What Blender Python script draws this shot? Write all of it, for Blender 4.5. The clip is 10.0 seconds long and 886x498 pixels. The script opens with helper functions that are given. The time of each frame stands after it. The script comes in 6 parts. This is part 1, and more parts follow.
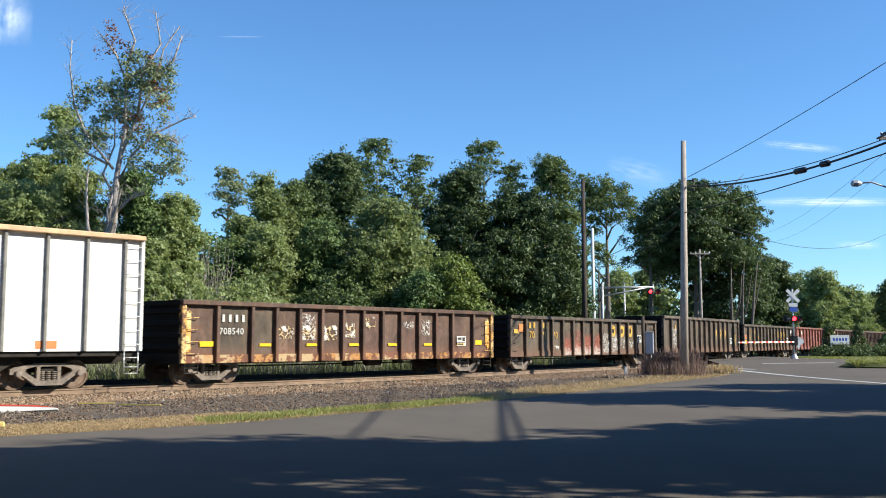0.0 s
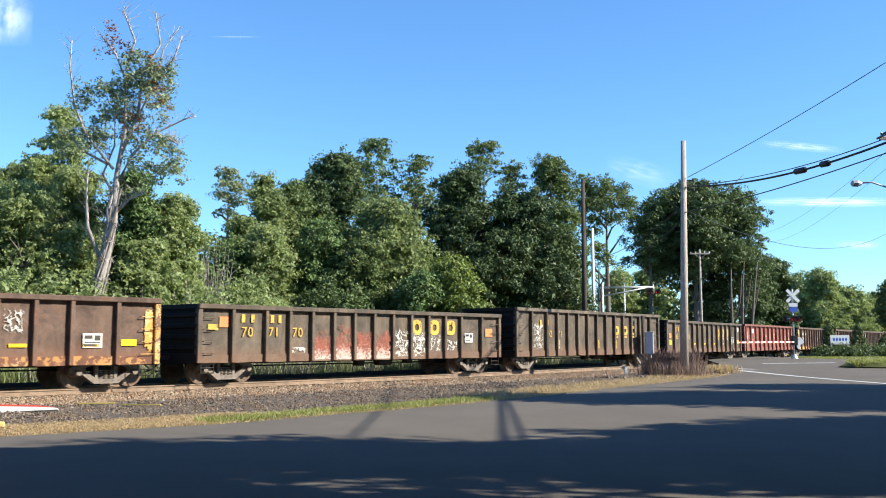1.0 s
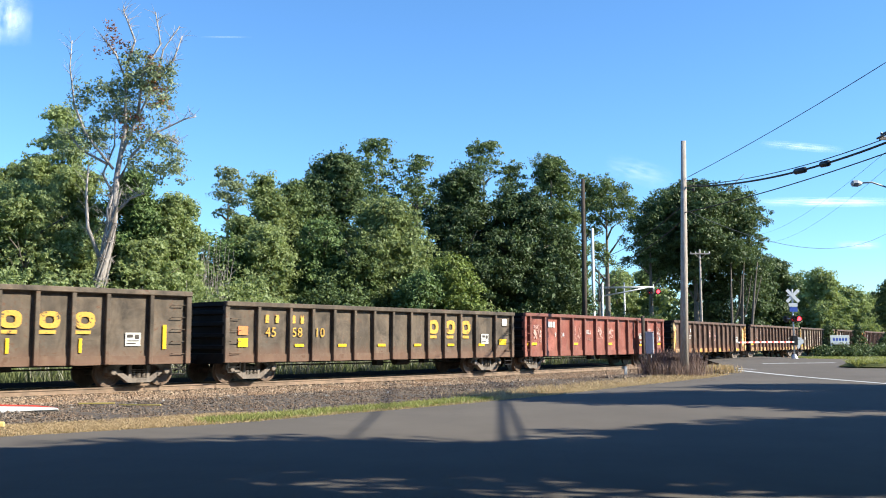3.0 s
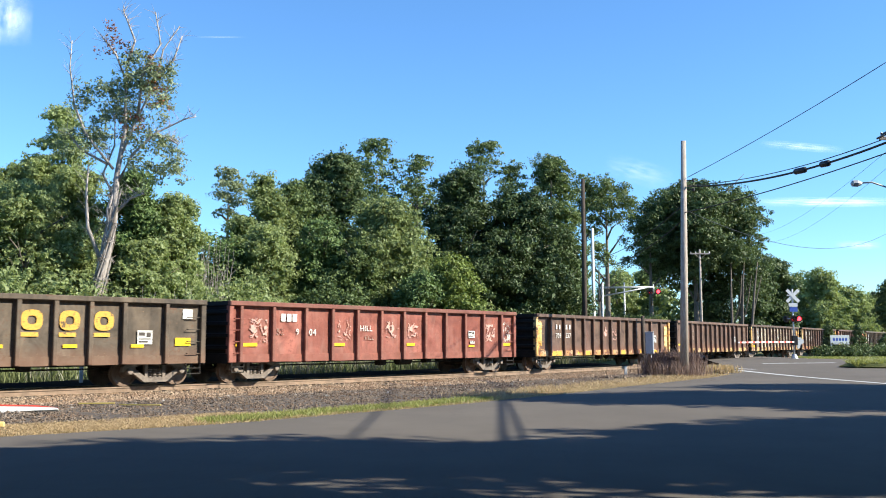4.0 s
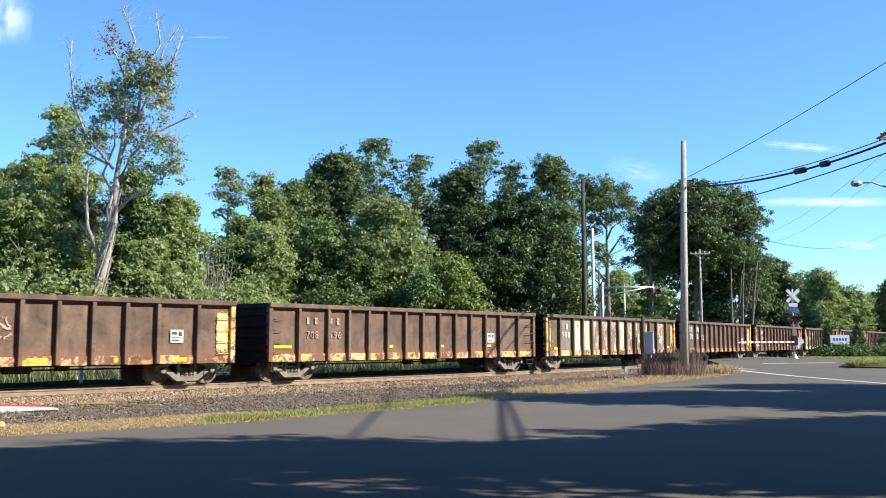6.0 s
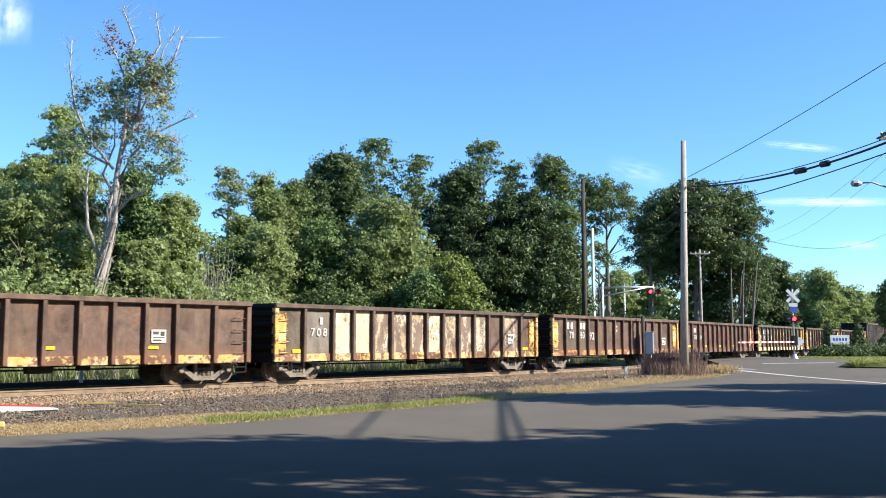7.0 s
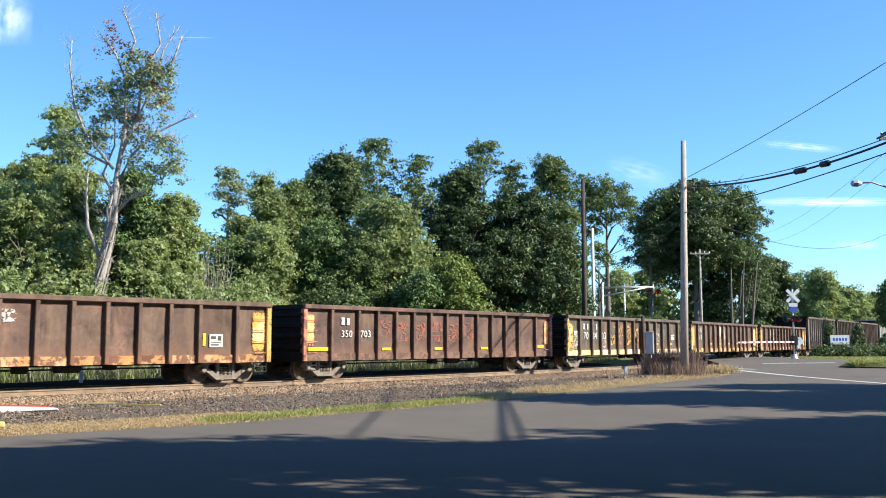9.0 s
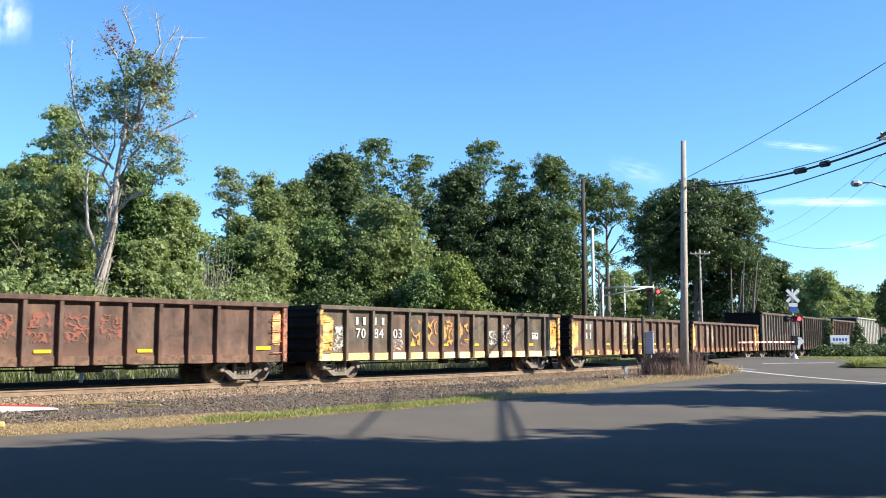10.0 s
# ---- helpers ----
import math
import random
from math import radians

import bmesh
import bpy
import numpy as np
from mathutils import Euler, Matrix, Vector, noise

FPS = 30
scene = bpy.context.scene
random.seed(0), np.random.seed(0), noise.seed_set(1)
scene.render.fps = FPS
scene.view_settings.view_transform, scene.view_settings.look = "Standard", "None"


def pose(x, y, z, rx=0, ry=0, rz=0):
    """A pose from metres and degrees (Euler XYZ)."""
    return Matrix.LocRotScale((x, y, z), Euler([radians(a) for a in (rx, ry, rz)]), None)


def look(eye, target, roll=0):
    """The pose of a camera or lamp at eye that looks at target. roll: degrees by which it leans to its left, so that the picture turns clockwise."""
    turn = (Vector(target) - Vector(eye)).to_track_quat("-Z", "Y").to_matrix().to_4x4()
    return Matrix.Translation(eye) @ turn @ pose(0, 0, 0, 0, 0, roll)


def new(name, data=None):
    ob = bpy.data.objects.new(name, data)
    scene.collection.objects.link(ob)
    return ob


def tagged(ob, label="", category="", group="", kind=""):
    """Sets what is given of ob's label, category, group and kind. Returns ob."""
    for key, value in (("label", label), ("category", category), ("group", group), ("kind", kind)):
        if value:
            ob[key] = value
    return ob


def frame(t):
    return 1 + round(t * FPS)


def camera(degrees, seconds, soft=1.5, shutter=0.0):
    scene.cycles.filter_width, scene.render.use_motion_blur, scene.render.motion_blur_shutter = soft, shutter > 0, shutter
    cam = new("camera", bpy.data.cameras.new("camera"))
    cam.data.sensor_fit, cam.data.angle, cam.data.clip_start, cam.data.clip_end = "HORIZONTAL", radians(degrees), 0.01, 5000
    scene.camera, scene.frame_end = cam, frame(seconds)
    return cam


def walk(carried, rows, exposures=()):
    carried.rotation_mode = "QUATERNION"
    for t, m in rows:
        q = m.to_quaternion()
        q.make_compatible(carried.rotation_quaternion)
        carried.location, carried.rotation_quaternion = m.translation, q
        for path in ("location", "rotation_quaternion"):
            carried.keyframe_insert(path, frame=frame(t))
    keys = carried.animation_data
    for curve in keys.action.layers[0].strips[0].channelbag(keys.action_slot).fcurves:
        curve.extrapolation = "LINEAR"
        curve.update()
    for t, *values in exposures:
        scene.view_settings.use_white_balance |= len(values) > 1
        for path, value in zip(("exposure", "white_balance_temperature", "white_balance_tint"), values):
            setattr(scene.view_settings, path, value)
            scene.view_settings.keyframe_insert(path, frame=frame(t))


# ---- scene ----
EYE = (0.0, 0.0, 1.6)
cam = camera(49.08, 10.0, soft=1.0, shutter=0.08)
walk(cam, [(0.0, pose(*EYE, 95.48, 0, 0)), (10.0, pose(*EYE, 95.48, 0, 0))],
     exposures=[(0.0, 0.71, 6420, 4), (0.5, 0.95, 6420, 4), (1.0, 1.07, 6420, 4), (10.0, 1.09, 6420, 4)])

# ---- light ----
SUN_EL, SUN_AZ = radians(33), radians(102)      # azimuth clockwise from +y
world = bpy.data.worlds.new("sky")
scene.world = world
world.use_nodes = True
wn = world.node_tree
sky = wn.nodes.new("ShaderNodeTexSky")
sky.sky_type = "NISHITA"
sky.sun_disc = False
sky.sun_elevation, sky.sun_rotation = SUN_EL, SUN_AZ
sky.altitude, sky.air_density, sky.dust_density, sky.ozone_density = 50, 1.0, 0.0, 7.5
wn.nodes["Background"].inputs["Strength"].default_value = 0.112
air = wn.nodes.new("ShaderNodeMix")     # a very clear, dry late-summer sky
air.data_type, air.blend_type = "RGBA", "MULTIPLY"
air.inputs[0].default_value, air.inputs[7].default_value = 1.0, (0.865, 0.98, 1.06, 1)
wn.links.new(sky.outputs[0], air.inputs[6])
wn.links.new(air.outputs[2], wn.nodes["Background"].inputs["Color"])
sun_data = bpy.data.lights.new("sun", "SUN")
sun_data.energy, sun_data.angle, sun_data.color = 5.0, radians(0.5), (1.0, 0.90, 0.76)
sun = new("sun", sun_data)
toward = Vector((math.sin(SUN_AZ) * math.cos(SUN_EL), math.cos(SUN_AZ) * math.cos(SUN_EL), math.sin(SUN_EL)))
sun.matrix_world = look(toward * 50, (0, 0, 0))


# ---- materials ----
class Mat:
    """A small node-material writer."""

    def __init__(self, name, rough=0.7, metal=0.0, spec=0.4):
        self.m = bpy.data.materials.new(name)
        self.m.use_nodes = True
        self.t = self.m.node_tree
        self.b = self.t.nodes["Principled BSDF"]
        self.b.inputs["Roughness"].default_value = rough
        self.b.inputs["Metallic"].default_value = metal
        self.b.inputs["Specular IOR Level"].default_value = spec
        self.co = self.t.nodes.new("ShaderNodeTexCoord").outputs["Object"]

    def node(self, kind, **ins):
        n = self.t.nodes.new(kind)
        for k, v in ins.items():
            self.put(n.inputs[k.replace("_", " ")], v)
        return n

    def put(self, socket, v):
        if isinstance(v, bpy.types.NodeSocket):
            self.t.links.new(v, socket)
        elif isinstance(v, tuple) and len(v) == 3 and socket.type == "RGBA":
            socket.default_value = (*v, 1)
        else:
            socket.default_value = v

    def noise(self, scale, detail=4.0, rough=0.6, stretch=None, shift=None, dist=0.0):
        co = self.co
        if stretch or shift is not None:
            mp = self.node("ShaderNodeMapping", Vector=co)
            if stretch:
                mp.inputs["Scale"].default_value = stretch
            if shift is not None:
                self.put(mp.inputs["Location"], shift)
            co = mp.outputs[0]
        n = self.node("ShaderNodeTexNoise", Vector=co, Scale=scale, Detail=detail, Roughness=rough, Distortion=dist)
        return n.outputs["Fac"]

    def ramp(self, fac, lo, hi, a=0.0, b=1.0):
        n = self.node("ShaderNodeMapRange", Value=fac)
        n.inputs["From Min"].default_value, n.inputs["From Max"].default_value = lo, hi
        n.inputs["To Min"].default_value, n.inputs["To Max"].default_value = a, b
        return n.outputs[0]

    def mix(self, fac, a, b):
        n = self.t.nodes.new("ShaderNodeMix")
        n.data_type = "RGBA"
        self.put(n.inputs[0], fac)
        self.put(n.inputs[6], a)
        self.put(n.inputs[7], b)
        return n.outputs[2]

    def math(self, op, a, b=0.0):
        n = self.t.nodes.new("ShaderNodeMath")
        n.operation = op
        self.put(n.inputs[0], a)
        self.put(n.inputs[1], b)
        return n.outputs[0]

    def obrandom(self):
        return self.t.nodes.new("ShaderNodeObjectInfo").outputs["Random"]

    def island(self):
        return self.t.nodes.new("ShaderNodeNewGeometry").outputs["Random Per Island"]

    def color(self, v):
        self.put(self.b.inputs["Base Color"], v)
        return self

    def bump(self, fac, strength=0.3, dist=0.01):
        n = self.node("ShaderNodeBump", Height=fac, Strength=strength, Distance=dist)
        self.t.links.new(n.outputs[0], self.b.inputs["Normal"])
        return self


def simple(name, col, rough=0.6, metal=0.0, var=0.25, scale=6.0, bump=0.1):
    m = Mat(name, rough, metal)
    n = m.noise(scale, 5)
    n2 = m.noise(scale * 9, 3)
    dark = tuple(c * (1 - var) for c in col)
    light = tuple(min(1, c * (1 + var)) for c in col)
    c = m.mix(m.ramp(n, 0.3, 0.7), dark, light)
    c = m.mix(m.ramp(n2, 0.55, 0.8, 0, 0.4), c, tuple(k * 0.6 for k in col))
    m.color(c).bump(n2, bump, 0.004)
    return m.m


def asphalt_mat():
    m = Mat("worn_asphalt", 0.95, 0, 0.06)
    big = m.noise(0.35, 4)
    streak = m.noise(0.9, 4, stretch=(1, 0.35, 1))
    fine = m.noise(90, 2)
    c = m.mix(m.ramp(big, 0.3, 0.7), (0.110, 0.098, 0.088), (0.137, 0.122, 0.108))
    c = m.mix(m.ramp(streak, 0.5, 0.75, 0, 0.5), c, (0.098, 0.089, 0.080))
    c = m.mix(m.ramp(fine, 0.35, 0.75, 0, 0.5), c, (0.178, 0.159, 0.140))
    v = m.node("ShaderNodeTexVoronoi", Scale=0.55, Vector=m.co)
    v.feature = "DISTANCE_TO_EDGE"
    wob = m.math("ADD", v.outputs[0], m.math("MULTIPLY", m.noise(4, 3), 0.05))
    c = m.mix(m.ramp(wob, 0.024, 0.036, 0.16, 0), c, (0.07, 0.07, 0.07))
    m.color(c).bump(fine, 0.35, 0.006)
    return m.m


def ground_mat():
    m = Mat("dry_grass_soil", 0.95, 0, 0.2)
    a, b, c3 = m.noise(0.25, 5), m.noise(2.5, 5), m.noise(25, 3)
    c = m.mix(m.ramp(a, 0.4, 0.62), (0.105, 0.12, 0.032), (0.20, 0.165, 0.08))
    c = m.mix(m.ramp(b, 0.4, 0.7, 0, 0.7), c, (0.09, 0.115, 0.03))
    c = m.mix(m.ramp(c3, 0.5, 0.75, 0, 0.6), c, (0.25, 0.20, 0.11))
    m.color(c).bump(c3, 0.6, 0.03)
    return m.m


def ballast_mat(name, lo, hi, rust):
    m = Mat(name, 0.9, 0, 0.3)
    c = m.mix(m.island(), lo, hi)
    c = m.mix(m.ramp(m.noise(0.8, 4), 0.4, 0.65, 0, 0.8), c, rust)
    m.color(c).bump(m.noise(40, 3), 0.4, 0.01)
    return m.m


def paint_mat(name, base, worn, rust=(0.055, 0.022, 0.012), wear=0.5, streak=0.5, rough=0.6, dust=(0.16, 0.11, 0.075), foot=0.6):
    """Weathered painted steel: faded paint, broad runs, scrapes, rust blooms that grow from the lower edge, dents."""
    m = Mat(name, rough, 0.0, 0.35)
    rnd = m.obrandom()
    shift = m.node("ShaderNodeCombineXYZ", X=m.math("MULTIPLY", rnd, 37.0), Y=m.math("MULTIPLY", rnd, 11.0), Z=m.math("MULTIPLY", rnd, 5.0)).outputs[0]
    n1 = m.noise(1.3, 7, 0.68, shift=shift, dist=0.7)
    n2 = m.noise(0.9, 3, 0.55, stretch=(2.6, 2.6, 0.6), shift=shift, dist=0.6)
    n3 = m.noise(9, 5, 0.7, shift=shift)
    n4 = m.noise(0.9, 2, 0.5, shift=shift)
    c = m.mix(m.ramp(n1, 0.34, 0.64), tuple(k * 0.5 for k in base), tuple(k * 1.08 for k in worn))
    c = m.mix(m.ramp(rnd, 0, 1, 0, 0.6), c, tuple(k * 0.55 for k in base))
    c = m.mix(m.ramp(n2, 0.48, 0.70, 0, streak), c, dust)
    z = m.node("ShaderNodeSeparateXYZ", Vector=m.co).outputs[2]
    low = m.ramp(m.math("ADD", z, m.math("MULTIPLY", n1, 0.9)), 1.75, 1.25, 0, foot)
    c = m.mix(low, c, tuple(k * 1.5 + 0.01 for k in rust))
    c = m.mix(m.ramp(m.math("ADD", m.math("MULTIPLY", n3, 0.45), m.math("MULTIPLY", n1, 0.55)), 0.62 - 0.14 * wear, 0.68 - 0.12 * wear, 0, 0.8), c, rust)
    c = m.mix(m.ramp(n3, 0.66, 0.74, 0, 0.5), c, tuple(min(1, k * 2.2) for k in dust))
    h = m.math("ADD", m.math("MULTIPLY", n4, 1.0), m.math("MULTIPLY", n3, 0.06))
    m.color(c).bump(h, 0.55, 0.12)
    m.put(m.b.inputs["Roughness"], m.ramp(n3, 0.3, 0.7, rough - 0.12, rough + 0.2))
    return m.m


def peel_mat(name, paint, under, amount=0.5, scale=2.2, second=None, upright=1.0):
    """Flaking paint over older metal; amount: share of paint that is left."""
    m = Mat(name, 0.65, 0, 0.35)
    rnd = m.obrandom()
    shift = m.node("ShaderNodeCombineXYZ", X=m.math("MULTIPLY", rnd, 53.0), Y=m.math("MULTIPLY", rnd, 17.0), Z=m.math("MULTIPLY", rnd, 9.0)).outputs[0]
    n1 = m.noise(scale, 7, 0.7, shift=shift, dist=0.6, stretch=(1, 1, upright))
    n2 = m.noise(scale * 6, 4, 0.6, shift=shift)
    n3 = m.noise(1.0, 3, shift=shift)
    f = m.math("ADD", m.math("MULTIPLY", n1, 0.7), m.math("MULTIPLY", n2, 0.3))
    keep = m.ramp(f, 0.5 - 0.28 * (amount - 0.5) - 0.02, 0.5 - 0.28 * (amount - 0.5) + 0.02)
    p = m.mix(m.ramp(n2, 0.35, 0.7), paint, tuple(k * 0.7 for k in paint))
    if second:
        p = m.mix(m.ramp(n3, 0.45, 0.58), p, second)
    u = m.mix(m.ramp(n3, 0.35, 0.65), under, tuple(k * 1.7 for k in under))
    m.color(m.mix(keep, u, p)).bump(keep, 0.15, 0.004)
    return m.m


def scrawl_mat(name, paint, second=None, line=0.035, scale=2.6, fill=0.0, fade=1.0):
    """Sprayed scrawl: wandering strokes and smears that fade out raggedly at the rim; bare steel shows between."""
    m = Mat(name, 0.6, 0, 0.3)
    rnd = m.obrandom()
    shift = m.node("ShaderNodeCombineXYZ", X=m.math("MULTIPLY", rnd, 71.0), Y=m.math("MULTIPLY", rnd, 23.0), Z=m.math("MULTIPLY", rnd, 13.0)).outputs[0]
    n1 = m.noise(scale, 2, 0.4, shift=shift, dist=0.8)
    n2 = m.noise(scale * 7, 4, 0.6, shift=shift)
    n3 = m.noise(scale * 0.6, 3, shift=shift)
    stroke = m.ramp(m.math("ABSOLUTE", m.math("SUBTRACT", n1, 0.5)), line, line * 0.6)
    smear = m.ramp(n3, 0.62 - fill * 0.3, 0.66 - fill * 0.3)
    gen = m.t.nodes.new("ShaderNodeTexCoord").outputs["Generated"]
    sep = m.node("ShaderNodeSeparateXYZ", Vector=gen)
    rim = None
    for k in (0, 2):
        e = m.ramp(m.math("ABSOLUTE", m.math("SUBTRACT", sep.outputs[k], 0.5)), 0.5, 0.34)
        rim = e if rim is None else m.math("MULTIPLY", rim, e)
    keep = m.ramp(m.math("ADD", m.math("MULTIPLY", rim, 0.75), m.math("MULTIPLY", m.math("SUBTRACT", n2, 0.5), 1.8)), 0.22, 0.42)
    al = m.math("MULTIPLY", m.math("MAXIMUM", stroke, smear), keep)
    c = m.mix(m.ramp(n2, 0.4, 0.7, 0, 0.5), paint, tuple(k * 0.6 for k in paint))
    if second:
        c = m.mix(m.ramp(n3, 0.48, 0.56), c, second)
    m.color(c)
    m.put(m.b.inputs["Alpha"], m.math("MULTIPLY", al, fade))
    return m.m


def smear_mat(name, paint, pale):
    """Worn sprayed colour, densest and palest at the foot, thinning to nothing at the top."""
    m = Mat(name, 0.6, 0, 0.3)
    rnd = m.obrandom()
    shift = m.node("ShaderNodeCombineXYZ", X=m.math("MULTIPLY", rnd, 71.0), Y=m.math("MULTIPLY", rnd, 23.0), Z=m.math("MULTIPLY", rnd, 13.0)).outputs[0]
    big = m.noise(2.2, 4, 0.6, shift=shift, dist=0.5)
    fine = m.noise(11.0, 5, 0.65, shift=shift)
    gen = m.t.nodes.new("ShaderNodeTexCoord").outputs["Generated"]
    sep = m.node("ShaderNodeSeparateXYZ", Vector=gen)
    up = sep.outputs[2]
    rim = m.ramp(m.math("ABSOLUTE", m.math("SUBTRACT", sep.outputs[0], 0.5)), 0.5, 0.3)
    edge = m.ramp(m.math("ADD", rim, m.math("MULTIPLY", m.math("SUBTRACT", fine, 0.5), 2.4)), 0.15, 0.5)
    body = m.math("ADD", m.math("MULTIPLY", big, 1.5), m.math("MULTIPLY", fine, 0.9))
    cover = m.ramp(m.math("SUBTRACT", body, m.math("MULTIPLY", up, 0.75)), 0.55, 1.2, 0, 0.62)
    white = m.ramp(m.math("SUBTRACT", m.math("ADD", fine, m.math("MULTIPLY", big, 0.5)), m.math("MULTIPLY", up, 0.8)), 0.48, 0.72)
    m.color(m.mix(white, paint, pale))
    m.put(m.b.inputs["Alpha"], m.math("MULTIPLY", cover, edge))
    return m.m


def leaf_mat(name, dark, light, trans=0.3, spot=None):
    m = Mat(name, 0.55, 0, 0.35)
    r = m.island()
    big = m.noise(0.45, 3)
    c = m.mix(m.ramp(m.math("ADD", m.math("MULTIPLY", r, 0.5), m.math("MULTIPLY", big, 0.5)), 0.2, 0.75), dark, light)
    if spot:
        c = m.mix(m.ramp(r, 0.93, 0.97), c, spot)
    m.color(c)
    tr = m.node("ShaderNodeBsdfTranslucent", Color=m.mix(0.5, c, (light[0] * 1.5, light[1] * 1.5, light[2])))
    mx = m.node("ShaderNodeMixShader", Fac=trans)
    out = m.t.nodes["Material Output"]
    m.t.links.new(m.b.outputs[0], mx.inputs[1])
    m.t.links.new(tr.outputs[0], mx.inputs[2])
    m.t.links.new(mx.outputs[0], out.inputs[0])
    return m.m


def glow_mat(name, col, strength):
    m = Mat(name, 0.3)
    m.color(col)
    m.put(m.b.inputs["Emission Color"], col)
    m.b.inputs["Emission Strength"].default_value = strength
    return m.m


def bark_mat(name, a, b):
    m = Mat(name, 0.9, 0, 0.2)
    n = m.noise(5, 6, 0.7, stretch=(3, 3, 0.5))
    m.color(m.mix(m.ramp(n, 0.35, 0.65), a, b)).bump(n, 0.7, 0.02)
    return m.m


ASPHALT, GROUND = asphalt_mat(), ground_mat()
BALLAST = ballast_mat("rusty_ballast", (0.11, 0.08, 0.058), (0.41, 0.31, 0.22), (0.22, 0.13, 0.075))
GRAVEL = ballast_mat("grey_gravel", (0.045, 0.037, 0.031), (0.24, 0.19, 0.15), (0.15, 0.10, 0.068))
BED = simple("ballast_bed", (0.085, 0.07, 0.058), 0.95, 0, 0.5, 7, 0.6)
# black colour stands in for the deep shade beneath and behind the train
BANK_SHADE = simple("black_bank_shade", (0.014, 0.012, 0.011), 0.95, 0, 0.5, 9, 0.6)
BANK_SHADE.node_tree.nodes["Principled BSDF"].inputs["Specular IOR Level"].default_value = 0.03
RAIL = simple("rusty_rail", (0.235, 0.165, 0.118), 0.75, 0.0, 0.35, 3)
TIE = simple("creosoted_tie", (0.07, 0.05, 0.038), 0.9, 0, 0.4, 8, 0.5)
LINE = peel_mat("worn_road_paint", (0.62, 0.62, 0.60), (0.17, 0.165, 0.155), 0.85, 5)
STEEL_DARK = simple("grimy_underframe", (0.022, 0.018, 0.015), 0.8, 0, 0.5, 4)
# near-black colour for the wagons' end walls
END_BLACK = simple("near_black_end", (0.010, 0.008, 0.007), 0.85, 0, 0.5, 4)
TRUCKM = simple("dusty_cast_steel", (0.20, 0.165, 0.14), 0.75, 0.1, 0.4, 6)
WHEELM = simple("brown_wheel_steel", (0.17, 0.115, 0.085), 0.5, 0.3, 0.35, 5)
GALV = simple("galvanised_steel", (0.50, 0.51, 0.52), 0.45, 0.5, 0.15, 5)
WHITEP = simple("white_paint", (0.72, 0.72, 0.70), 0.5, 0, 0.08, 3)
BLACKP = simple("black_paint", (0.012, 0.012, 0.013), 0.5, 0, 0.3, 4)
DARK_PRINT = simple("dark_print", (0.06, 0.05, 0.045), 0.7, 0, 0.4, 8)
YELLOW = simple("yellow_reflector", (0.80, 0.50, 0.015), 0.45, 0, 0.12, 8)
WHITE_DECAL = peel_mat("white_lettering", (0.72, 0.71, 0.68), (0.13, 0.08, 0.06), 0.92, 5)
YEL_DECAL = peel_mat("yellow_lettering", (0.68, 0.40, 0.07), (0.09, 0.06, 0.035), 0.74, 4)
PALE_DECAL = peel_mat("faded_lettering", (0.40, 0.30, 0.25), (0.16, 0.06, 0.04), 0.6, 5)
ORANGE_DECAL = peel_mat("orange_patch", (0.75, 0.25, 0.09), (0.10, 0.06, 0.04), 0.85, 4)
POLE_WOOD = bark_mat("weathered_pole_wood", (0.30, 0.25, 0.21), (0.48, 0.42, 0.37))
POLE_DARK = bark_mat("tarred_pole_wood", (0.045, 0.035, 0.03), (0.10, 0.08, 0.065))
BARK = bark_mat("grey_bark", (0.10, 0.085, 0.07), (0.22, 0.19, 0.16))
DEADWOOD = bark_mat("bleached_dead_wood", (0.23, 0.20, 0.18), (0.46, 0.42, 0.39))
WIREM = simple("black_cable", (0.02, 0.02, 0.022), 0.5, 0, 0.2, 4)
REDLENS = glow_mat("lit_red_lens", (1.0, 0.02, 0.03), 6.0)
DARKLENS = simple("dark_red_lens", (0.06, 0.008, 0.008), 0.25, 0, 0.2, 9)
REDP = simple("red_paint", (0.58, 0.075, 0.05), 0.5, 0, 0.15, 5)
BLUEP = simple("blue_sign_paint", (0.05, 0.10, 0.42), 0.45, 0, 0.1, 6)
BOXM = simple("silver_cabinet_paint", (0.40, 0.43, 0.49), 0.5, 0.0, 0.1, 3)

